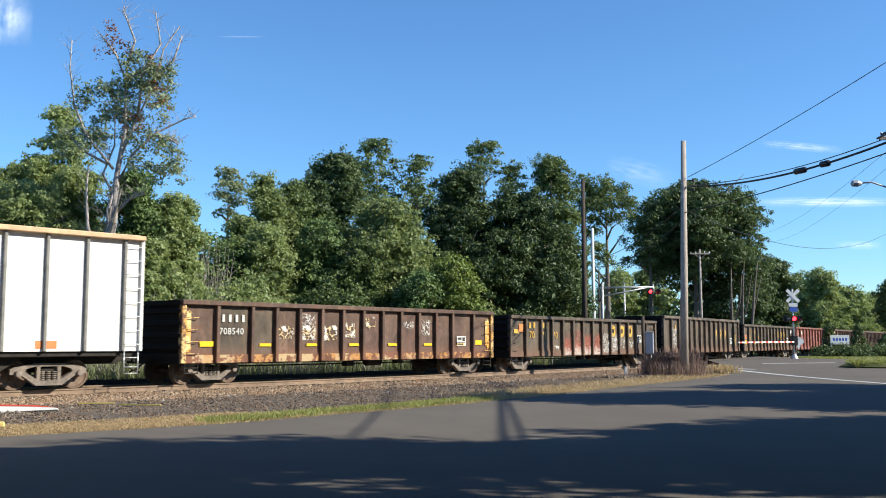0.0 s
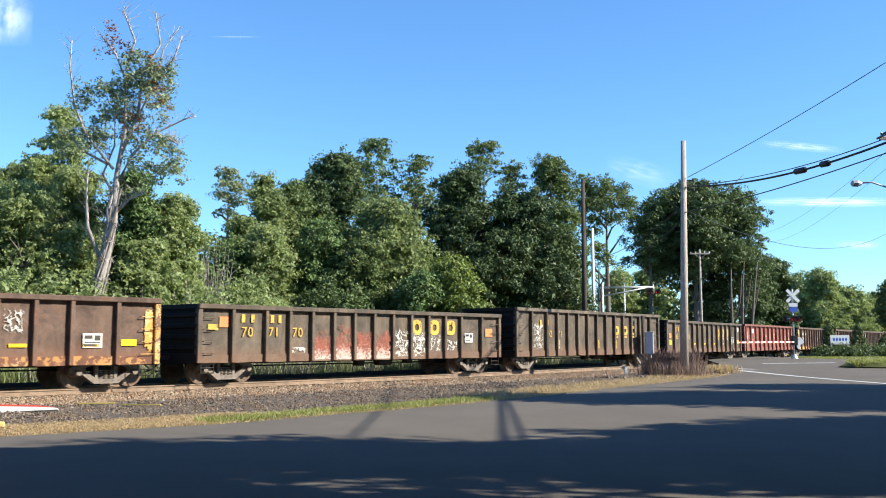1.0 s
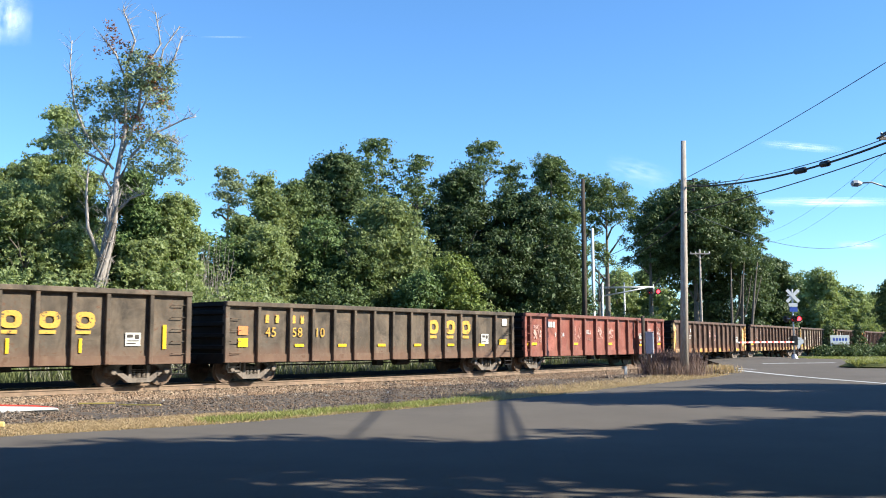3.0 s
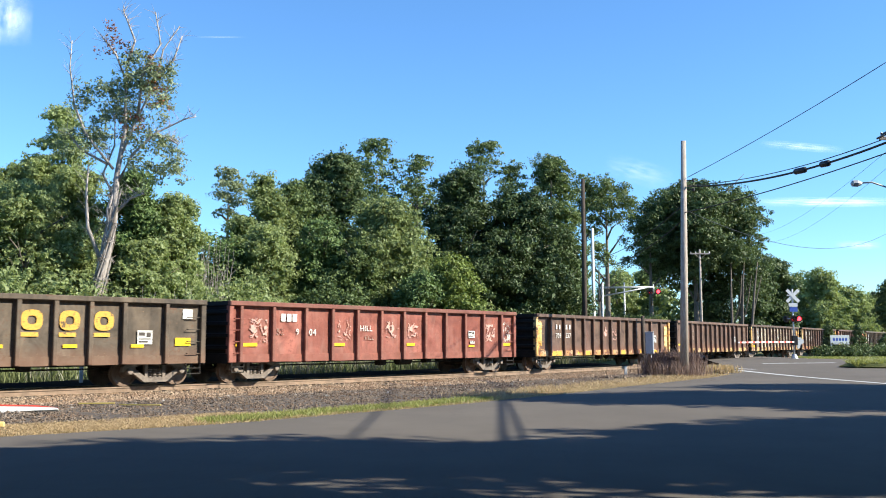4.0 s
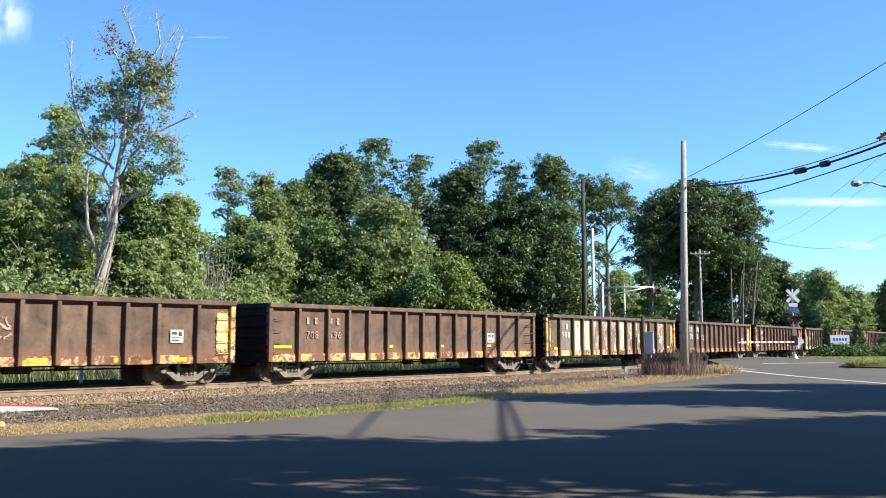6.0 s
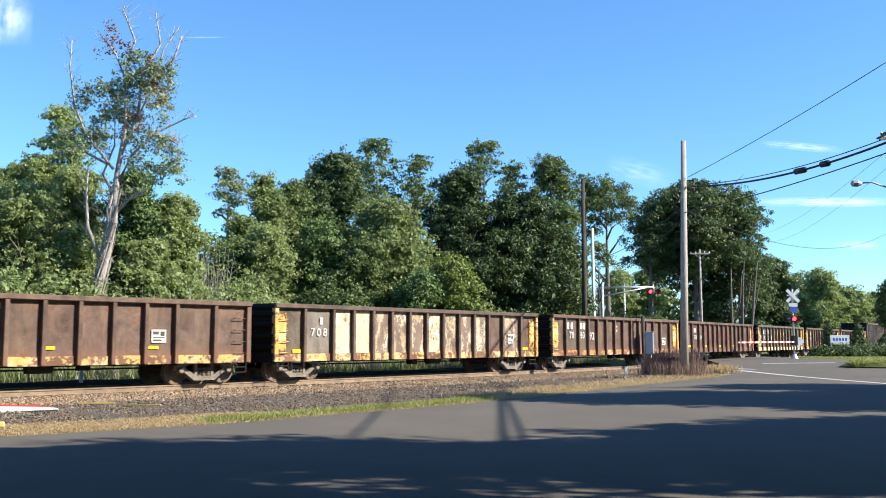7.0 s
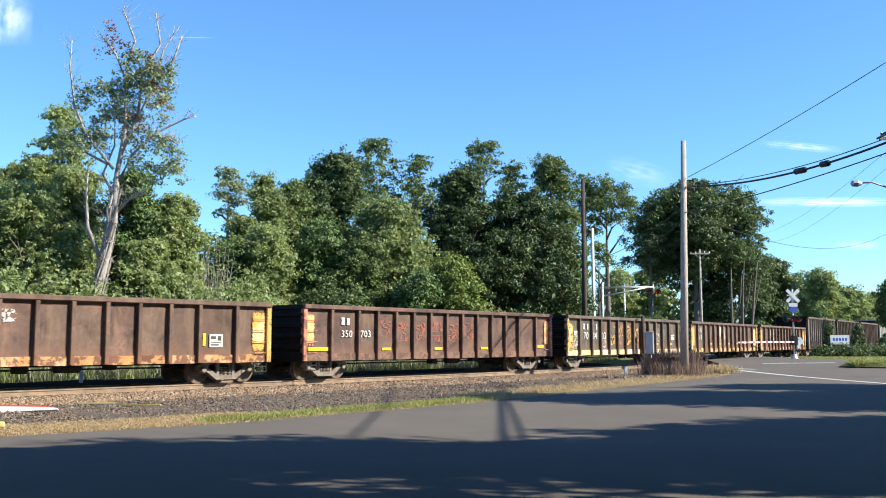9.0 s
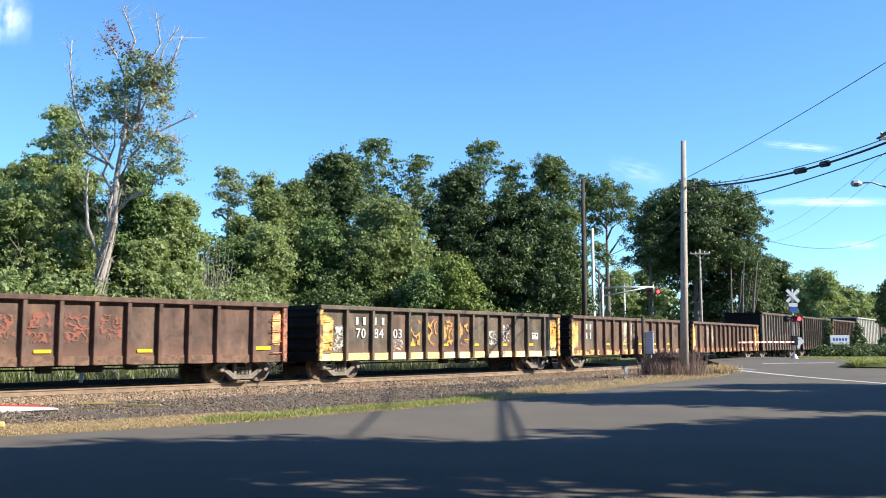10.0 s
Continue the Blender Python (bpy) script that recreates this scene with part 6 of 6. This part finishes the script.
utility_pole(11.47, 45.6, 11.15, 0.17, POLE_WOOD, "tall weathered grey-brown wooden utility pole beside the crossing", (), (9.4, 8.95), 0.22)
utility_pole(9.62, 66, 12.5, 0.17, POLE_DARK, "tall dark tarred wooden pole behind the track")
utility_pole(10.85, 70, 9.5, 0.13, WHITEP, "slim pale pole behind the track")
utility_pole(18.7, 100, 7.3, 0.10, GALV, "thin grey lamp pole far behind the crossing")
utility_pole(22.85, 86, 9.4, 0.12, POLE_WOOD, "far wooden utility pole with one crossarm", ((9.15, 1.8, 0),))
pole_r = utility_pole(15.75, 33.0, 11.9, 0.18, POLE_WOOD, "wooden utility pole with crossarm and street lamp", ((8.72, 1.5, 0),))
bm = bmesh.new()
tube(bm, [(-0.1, 0, 6.8), (-0.5, 0, 7.05), (-1.0, 0, 7.22), (-1.35, 0, 7.2)], 0.03, 8)
arm = part("lamp_arm", bm, GALV, pole_r)
bm = bmesh.new()
lathe(bm, [(-1.72, 0.05), (-1.66, 0.11), (-1.5, 0.12), (-1.36, 0.06)], (0, 0, 7.18), "X", 12)
part("lamp_head", bm, GALV, arm, "grey street lamp head")
bm = bmesh.new()
lathe(bm, [(7.68, 0.03), (7.72, 0.09), (7.85, 0.1), (7.92, 0.03)], (-0.35, 0, 0), "Z", 10)
part("insulator", bm, BLACKP, pole_r)


def cable(p, q, sag, r, label, cases=()):
    p, q = Vector(p), Vector(q)
    pts = [p.lerp(q, i / 24) - Vector((0, 0, sag * 4 * (i / 24) * (1 - i / 24))) for i in range(25)]
    bm = bmesh.new()
    tube(bm, pts, r, 6)
    ob = link_mesh("cable", bm, WIREM)
    tagged(ob, label, "cable", "overhead cables")
    for f, L in cases:
        c = p.lerp(q, f) - Vector((0, 0, sag * 4 * f * (1 - f)))
        d = (q - p).normalized() * L / 2
        bm = bmesh.new()
        tube(bm, [c - d, c - d * 0.8, c + d * 0.8, c + d], [0.03, 0.12, 0.12, 0.03], 10)
        part("splice_case", bm, WIREM, ob)
    return ob


P1, P2 = (11.6, 45.5), (15.75, 33.0)
cable((*P1, 9.38), (*P2, 11.5), 0.12, 0.014, "thin black overhead power wire")
cable((*P1, 8.95), (15.55, 32.9, 8.55), 0.42, 0.042, "thick black bundled overhead cable with splice cases", ((0.62, 0.7), (0.73, 0.5)))
cable((*P1, 9.0), (15.6, 32.9, 8.72), 0.36, 0.018, "black overhead support wire")
cable((11.4, 45.6, 7.7), (15.6, 33.0, 8.2), 0.15, 0.022, "black overhead telephone cable")
cable((11.4, 45.7, 7.9), (44, 92, 13.0), 2.2, 0.014, "thin sagging black wire")
cable((10.9, 70, 7.6), (11.3, 45.7, 8.0), 0.5, 0.02, "thin black overhead wire")
cable((10.9, 70, 7.0), (11.3, 45.7, 7.3), 0.6, 0.02, "thin black overhead wire")
cable((15.6, 33.0, 8.4), (31.5, 100, 12.6), 0.9, 0.006, "thin black overhead wire")
cable((15.9, 33.0, 8.1), (32.5, 100, 12.0), 1.1, 0.006, "thin black overhead wire")
# the line goes on towards the viewer's side
cable((15.75, 33.0, 11.75), (15.5, 2, 11.6), 0.3, 0.034, "black overhead power cable")
cable((15.1, 32.9, 8.7), (13.24, 2, 8.6), 0.05, 0.045, "thick black bundled overhead cable")
cable((15.0, 33.0, 8.6), (13.33, 2, 8.32), 0.05, 0.036, "thick black overhead telephone cable")


# ---- crossing signals ----
flashers = []       # (disc, rest pose, lit spans)


def flasher(parent, x, y, z, spans, face=0.0):
    """A round crossing lamp: black target, hood, and a turning two-faced lens."""
    bm = bmesh.new()
    lathe(bm, [(0.02, 0.25), (0.05, 0.25)], (0, 0, 0), "Y", 24)
    lathe(bm, [(0.05, 0.14), (0.2, 0.1)], (0, 0, 0), "Y", 16)
    target = part("lamp_target", bm, BLACKP, parent, "round black lamp backing", pose(x, y, z, 0, 0, face))
    bm = bmesh.new()
    n = 10
    for i in range(n):
        a0, a1 = math.pi * (i / n), math.pi * ((i + 1) / n)
        vs = [bm.verts.new((0.17 * math.cos(a), yy, 0.17 * math.sin(a))) for a in (a0, a1) for yy in (0.03, -0.22)]
        bm.faces.new((vs[0], vs[1], vs[3], vs[2]))
    bmesh.ops.solidify(bm, geom=bm.faces, thickness=0.006)
    part("hood", bm, BLACKP, target)
    bm = bmesh.new()
    lathe(bm, [(-0.03, 0.05), (-0.022, 0.12), (-0.002, 0.155)], (0, 0, 0), "Y", 20)
    lathe(bm, [(0.002, 0.155), (0.022, 0.12), (0.03, 0.05)], (0, 0, 0), "Y", 20)
    for i, f in enumerate(bm.faces):
        f.material_index = 0 if f.calc_center_median().y < 0 else 1
    lens = part("lens", bm, [REDLENS, DARKLENS], parent, "round red lamp lens", pose(x, y - 0.02, z, 0, 0, face))
    flashers.append((lens, (x, y - 0.02, z, face), spans))


def cantilever():
    x0, y0 = 13.95, 85.0
    root = empty("crossing_cantilever", pose(x0, y0, 0.2), "grey steel crossing signal cantilever with red flashing lamps", "crossing signal")
    bm = bmesh.new()
    tube(bm, [(0, 0, 0), (0, 0, 6.6)], 0.13, 10)
    part("mast", bm, GALV, root)
    bm = bmesh.new()
    tube(bm, [(0, 0, 6.15), (4.5, 0, 6.2)], 0.08, 8)
    tube(bm, [(0, 0, 5.4), (1.9, 0, 5.75), (3.9, 0, 6.15)], 0.065, 8)
    for x, z in ((1.2, 5.65), (2.5, 5.9)):
        tube(bm, [(x, 0, z), (x, 0, 6.18)], 0.04, 6)
    part("arm", bm, GALV, root)
    bm = bmesh.new()
    tube(bm, [(4.5, 0, 5.6), (4.5, 0, 6.45)], 0.06, 8)
    part("lamp_post", bm, GALV, root)
    L = [(0.0, 0.3), (4.5, 4.95), (6.7, 7.3), (9.2, 9.7)]
    R = [(0.3, 0.95), (2.9, 4.5), (4.95, 5.8), (6.7, 6.95), (7.3, 7.9), (9.75, 10.5)]
    flasher(root, 4.18, -0.2, 5.8, L)
    flasher(root, 4.86, -0.2, 5.8, R)


def crossing_mast():
    x0, y0 = 25.2, 70.0
    zb = float(height(x0, y0))
    root = empty("crossing_signal", pose(x0, y0, zb), "white crossing mast with crossbuck, red lamps and lowered striped gate", "crossing signal")
    bm = bmesh.new()
    tube(bm, [(0, 0, 0), (0, 0, 5.0)], 0.06, 10)
    part("mast", bm, GALV, root)
    bm = bmesh.new()
    lathe(bm, [(0.0, 0.28), (0.12, 0.24), (0.3, 0.12), (0.34, 0.06)], (0, 0, 0), "Z", 12)
    part("mast_base", bm, GALV, root)
    for ang in (45, -45):
        bm = bmesh.new()
        box(bm, -0.61, 0.61, -0.012, 0.012, -0.115, 0.115, 0.0)
        blade = part("crossbuck_blade", bm, WHITEP, root, "white crossbuck board", pose(0, -0.09 - (0.014 if ang > 0 else -0.014), 4.5, 0, ang, 0))
    bm = bmesh.new()
    box(bm, -0.4, -0.1, -0.03, 0.03, 4.48, 4.58, 0.01)
    part("side_bell", bm, WHITEP, root)
    bm = bmesh.new()
    box(bm, -0.32, 0.32, -0.10, -0.08, 3.72, 3.98)
    part("track_sign", bm, WHITEP, root, "small white sign")
    bm = bmesh.new()
    box(bm, -0.26, 0.30, -0.11, -0.09, 3.36, 3.68)
    part("notice_sign", bm, BLUEP, root, "small blue notice sign")
    bm = bmesh.new()
    tube(bm, [(-0.42, 0, 2.85), (0.42, 0, 2.85)], 0.04, 8)
    part("lamp_bar", bm, GALV, root)
    L = [(0.0, 0.62), (4.5, 4.95), (7.0, 7.35), (9.2, 9.55)]
    R = [(2.1, 4.5), (4.95, 5.8), (9.6, 10.5)]
    flasher(root, -0.02, -0.24, 2.85, L)
    flasher(root, 0.36, -0.16, 2.85, R)
    flasher(root, -0.42, 0.2, 2.85, [], 180)
    # gate mechanism, counterweight and arm
    bm = bmesh.new()
    box(bm, -0.2, 0.22, -0.25, 0.2, 0.95, 1.65, 0.04)
    part("gate_mechanism", bm, BLACKP, root)
    bm = bmesh.new()
    prism(bm, [(0.1, 1.1), (0.25, 1.35), (0.62, 1.38), (0.66, 1.15), (0.4, 0.98), (0.35, 0.75), (0.2, 0.7)], -0.2, -0.05)
    prism(bm, [(0.1, 1.4), (0.15, 1.55), (0.5, 1.5), (0.5, 1.36)], -0.2, -0.05)
    bmesh.ops.recalc_face_normals(bm, faces=bm.faces)
    part("counterweight", bm, WHITEP, root, "white counterweight arm")
    d = Vector((-0.72, -0.69, 0)).normalized()
    L = 7.9
    ang = math.degrees(math.atan2(d.y, d.x))
    arm = part("gate_arm", box(bmesh.new(), 0, L, -0.03, 0.03, -0.05, 0.05, 0.0), WHITEP, root, "lowered gate arm in red and white stripes", pose(0, -0.15, 1.2, 0, 0.3, ang))
    n = 9
    for i in range(n):
        bm = bmesh.new()
        x = L * (i + 0.5) / n
        box(bm, x, x + L / n * 0.34, -0.034, 0.034, -0.054, 0.054)
        part("red_stripe", bm, REDP, arm)


cantilever()
crossing_mast()


# ---- things beside the road ----
def signal_cabinet():
    x0, y0 = 11.3, 55.0
    root = empty("signal_cabinet", pose(x0, y0, float(height(x0, y0)) - 0.1, 0, 0, 77), "silver signal cabinet on a dark post beside the track", "signal cabinet")
    part("cabinet_body", box(bmesh.new(), -0.02, 0.5, -0.56, -0.1, 0.95, 2.15, 0.03), BOXM, root)
    part("cabinet_roof", box(bmesh.new(), -0.05, 0.53, -0.59, -0.07, 2.15, 2.2, 0.015), BOXM, root)
    part("cabinet_door", box(bmesh.new(), 0.03, 0.45, -0.578, -0.561, 1.0, 2.1, 0.006), BOXM, root)
    bm = bmesh.new()
    tube(bm, [(0, 0, 0), (0, 0, 3.1)], 0.10, 10)
    part("post", bm, POLE_DARK, root)
    bm = bmesh.new()
    for x in (0.1, 0.4):
        tube(bm, [(x, -0.4, 0), (x, -0.4, 0.97)], 0.04, 6)
    part("cabinet_leg", bm, GALV, root)


signal_cabinet()
tagged(link_mesh("marker_post", box(bmesh.new(), -0.06, 0.06, -0.06, 0.06, 0, 0.5, 0.01), WHITEP, None, "", pose(8.6, 46.0, -0.05)), "short white marker post in the ballast", "marker post")
tagged(link_mesh("whistle_post", box(bmesh.new(), -0.05, 0.05, -0.05, 0.05, 0, 1.0, 0.01), WHITEP, None, "", pose(*on_track(14.6, 3.0)[:2], 0)), "white marker post behind the track", "marker post")
tagged(link_mesh("whistle_post", box(bmesh.new(), -0.05, 0.05, -0.05, 0.05, 0, 1.1, 0.01), WHITEP, None, "", pose(*on_track(11.6, 5.0)[:2], 0)), "white marker post behind the track", "marker post")


def broken_gate_arm():
    bm = bmesh.new()
    prism(bm, [(-3.2, 0.0), (-3.2, 0.22), (-0.4, 0.16), (0, 0.10), (0, 0.06), (-1.2, 0.0)], -0.03, 0.03)
    bmesh.ops.recalc_face_normals(bm, faces=bm.faces)
    ob = link_mesh("broken_gate_arm", bm, WHITEP, None, "", pose(-9.0, 22.9, -0.03, -38, 0, 4))
    tagged(ob, "broken white gate arm with a red edge lying on gravel", "gate arm")
    bm = bmesh.new()
    prism(bm, [(-3.2, 0.195), (-3.2, 0.235), (-0.6, 0.185), (0, 0.11), (-0.6, 0.14)], -0.036, 0.036)
    bmesh.ops.recalc_face_normals(bm, faces=bm.faces)
    part("red_edge", bm, REDP, ob)


broken_gate_arm()
for x, y, L, rot in ((-7.6, 24.6, 1.1, -8), (-8.9, 25.2, 0.9, 10)):
    tagged(link_mesh("wood_lath", box(bmesh.new(), -L / 2, L / 2, -0.03, 0.03, 0, 0.03, 0.004), simple("yellowed_wood", (0.42, 0.34, 0.10), 0.8, 0, 0.2, 6), None, "", pose(x, y, 0.02, 0, 0, rot)), "thin yellowed wooden lath lying on gravel", "wooden lath", "laths on the gravel")
tagged(link_mesh("yellow_marker", box(bmesh.new(), -0.1, 0.1, -0.06, 0.06, 0, 0.12, 0.03), simple("faded_yellow_plastic", (0.62, 0.48, 0.18), 0.6, 0, 0.15, 6), None, "", pose(-8.4, 18.6, -0.02, 0, 0, 20)), "small straw-yellow marker block in the grass", "marker")

# brush round the pole
for i in range(9):
    x, y = 9.75 + 0.30 * i + random.uniform(-.15, .15), 46.0 + 0.12 * i + random.uniform(-.6, .6)
    bare_shrub(x, y, random.uniform(1.0, 1.7), 0.45, 60, "brown leafless brush round the pole foot", 40 + i, LEAF["twig"], "dry_brush")
a = np.random.RandomState(8).normal(0, 1, (5000, 2)) * np.array([0.6, 0.7]) + np.array([10.9, 46.6])
blades("dry_brush_grass", a, height(a[:, 0], a[:, 1]) - 0.05, 0.75, LEAF["twig"], "brown dry grass and stalks round the pole", 31, 0.2, 0.012)
a = np.random.RandomState(9).normal(0, 1, (900, 2)) * np.array([0.35, 0.5]) + np.array([14.2, 50.0])
blades("yellow_weeds", a, height(a[:, 0], a[:, 1]) - 0.05, 0.45, LEAF["straw"], "yellow-green weeds at the corner of the road", 32, 0.3, 0.02)


def cone_shrub(x, y, h, r, seed):
    rg = np.random.RandomState(seed)
    lob = [(rg.uniform(-.1, .1), rg.uniform(-.1, .1), h * f, r * (1.1 - f), r * (1.1 - f), h * 0.16) for f in np.linspace(0.1, 0.92, 7)]
    ob = new("cone_shrub", quads("cone_shrub", leaf_cloud(lob, 2600, 0.10, seed, 12, 0.12), LEAF["dark"]))
    ob.matrix_basis = pose(x, y, float(height(x, y)))
    tagged(ob, "dark green cone-shaped evergreen shrub beside a sign", "shrub", "evergreen shrubs by the sign")


cone_shrub(30.9, 78, 2.6, 0.75, 61)
cone_shrub(33.2, 78, 2.5, 0.8, 62)
cone_shrub(35.6, 78.5, 1.6, 0.8, 63)


def yard_sign():
    root = empty("yard_sign", pose(31.35, 77, float(height(32, 77))), "white sign board with blue lettering bars between shrubs", "sign")
    part("board", box(bmesh.new(), -0.75, 0.75, -0.03, 0.03, 1.0, 1.72, 0.01), WHITEP, root)
    for x in (-0.65, 0.65):
        part("post", box(bmesh.new(), x - 0.05, x + 0.05, 0.03, 0.12, 0, 1.7, 0.01), WHITEP, root)
    for k in range(5):
        bm = bmesh.new()
        box(bm, -0.55 + k * 0.24, -0.4 + k * 0.24, -0.036, -0.031, 1.28, 1.5)
        part("lettering_bar", bm, BLUEP, root)


yard_sign()
for i, (x, y) in enumerate([(29.6, 76.0), (30.8, 76.3), (31.6, 76.0), (32.6, 76.2), (34, 76.8), (35.4, 77), (37, 77.5), (38.8, 78), (40.5, 78.5)]):
    bush(x, y, 0.7, 0.9, "dark", "low green hedge beside the sign", 700 + i, 1500, 0.08, "hedge", "hedge")


def lawn(name, pts, label, seed, n, leaf="grass", L=0.10):
    rg = np.random.RandomState(seed)
    p = np.array(pts, float)
    w = rg.rand(n, 2)
    a = p[0] + (p[1] - p[0]) * w[:, :1]
    b = p[3] + (p[2] - p[3]) * w[:, :1]
    xy = a + (b - a) * w[:, 1:]
    blades(name, xy, height(xy[:, 0], xy[:, 1]) + 0.0, L, LEAF[leaf], label, seed, 0.5, 0.03)


lawn("lawn_grass", [(26, 69.5), (60, 66), (62, 82), (27, 76)], "bright mown grass beyond the crossing road", 71, 26000)
bm = bmesh.new()
bmesh.ops.create_uvsphere(bm, u_segments=24, v_segments=8, radius=1.0)
bmesh.ops.transform(bm, matrix=Matrix.Diagonal((4.5, 2.0, 0.34, 1)), verts=bm.verts)
tagged(link_mesh("grass_island", bm, GROUND, None, "", pose(26.6, 54.0, float(height(27, 54)) + 0.02, 0, 0, -10)), "low grassy traffic island", "traffic island", kind="structure")
lawn("island_grass", [(22.6, 53.6), (30.5, 51.6), (30.5, 55.4), (22.8, 55.2)], "rough green grass on the traffic island", 72, 11000, "grass", 0.42)


# ---- clouds ----
def cloud(name, x, y, z, w, h, strength, label, tilt=0.0, streak=(3, 14)):
    m = Mat(name + "_vapour", 1.0, 0, 0.0)
    m.color((0.9, 0.9, 0.9))
    gen = m.t.nodes.new("ShaderNodeTexCoord").outputs["Generated"]
    sep = m.node("ShaderNodeSeparateXYZ", Vector=gen)
    def hump(v):
        a = m.math("SUBTRACT", v, 0.5)
        return m.ramp(m.math("ABSOLUTE", a), 0.5, 0.05)
    mp = m.node("ShaderNodeMapping", Vector=gen)
    mp.inputs["Scale"].default_value = (streak[0], 1, streak[1] / 3)
    nz = m.node("ShaderNodeTexNoise", Vector=mp.outputs[0], Scale=1.6, Detail=5.0)
    al = m.math("MULTIPLY", m.math("MULTIPLY", hump(sep.outputs[0]), hump(sep.outputs[2])), m.ramp(nz.outputs["Fac"], 0.3, 0.65))
    m.put(m.b.inputs["Alpha"], m.math("MULTIPLY", al, strength))
    # a faint glow of the sheet stands in for sunlight on the cloud
    m.put(m.b.inputs["Emission Color"], (0.93, 0.96, 1.0))
    m.b.inputs["Emission Strength"].default_value = 0.42
    bm = bmesh.new()
    vs = [bm.verts.new(p) for p in ((-w / 2, 0, -h / 2), (w / 2, 0, -h / 2), (w / 2, 0, h / 2), (-w / 2, 0, h / 2))]
    bm.faces.new(vs)
    ob = link_mesh(name, bm, m.m, None, "", pose(x, y, z, 0, tilt, 0))
    ob.visible_shadow = False
    tagged(ob, label, "cloud", kind="structure")
    return ob


def sky_place(dx, up, far=3000.0):
    """A place far off at dx and up per metre of distance."""
    return far * dx, far, 1.6 + far * up


cloud("cumulus_cloud", *sky_place(-0.462, 0.342), 170, 190, 0.95, "small white cloud in the blue sky", 0, (2, 4))
cloud("cirrus_cloud", *sky_place(0.375, 0.2035), 270, 30, 0.5, "thin white streak of cirrus", 5)
cloud("cirrus_cloud", *sky_place(0.40, 0.145), 480, 34, 0.9, "thin white streak of cirrus", 0)
cloud("cirrus_cloud", *sky_place(0.205, 0.176), 230, 90, 0.22, "faint wisp of cirrus", 15)
cloud("cirrus_cloud", *sky_place(0.43, 0.10), 150, 30, 0.5, "thin white streak of cirrus", 0)
trail = cloud("contrail", *sky_place(-0.2165, 0.3215), 175, 6, 0.22, "short white aircraft contrail high in the sky", 0, (1, 1))


# ---- what moves ----
def motions():
    for root, q, length in cars:
        rows = [(0.25 * k, car_pose(q - SPEED * (0.25 * k - 5.0), length)) for k in range(41)]
        walk(root, rows)
    # wheels roll with the train
    turn = math.degrees(SPEED / FPS / WHEEL_R)
    for ob, x in wheelsets:
        walk(ob, [(k / FPS, pose(x, 0, WHEEL_R, 0, -turn * k, 0)) for k in range(int(10 * FPS) + 1)])
    # lamp lenses turn their lit face to the road and away again
    for lens, (x, y, z, face), spans in flashers:
        rows, t = [], 0.0
        for k in range(101):
            t = k * 0.1
            on = any(a <= t < b for a, b in spans)
            rows.append((t, on))
        out, ang = [], 0.0 if rows[0][1] else 180.0
        for (t, on) in rows:
            want = 0.0 if on else 180.0
            if want != ang and t > 0:
                step_ = (want - ang)
                out.append((t - 0.0667, pose(x, y, z, 0, 0, face + ang + step_ * 0.34)))
                out.append((t - 0.0333, pose(x, y, z, 0, 0, face + ang + step_ * 0.67)))
                ang = want
            out.append((t, pose(x, y, z, 0, 0, face + ang)))
        walk(lens, out)
    walk(trail, [(0.0, pose(*sky_place(-0.2110, 0.3215))), (5.0, pose(*sky_place(-0.2400, 0.3210))), (10.0, pose(*sky_place(-0.2680, 0.3205)))])


motions()
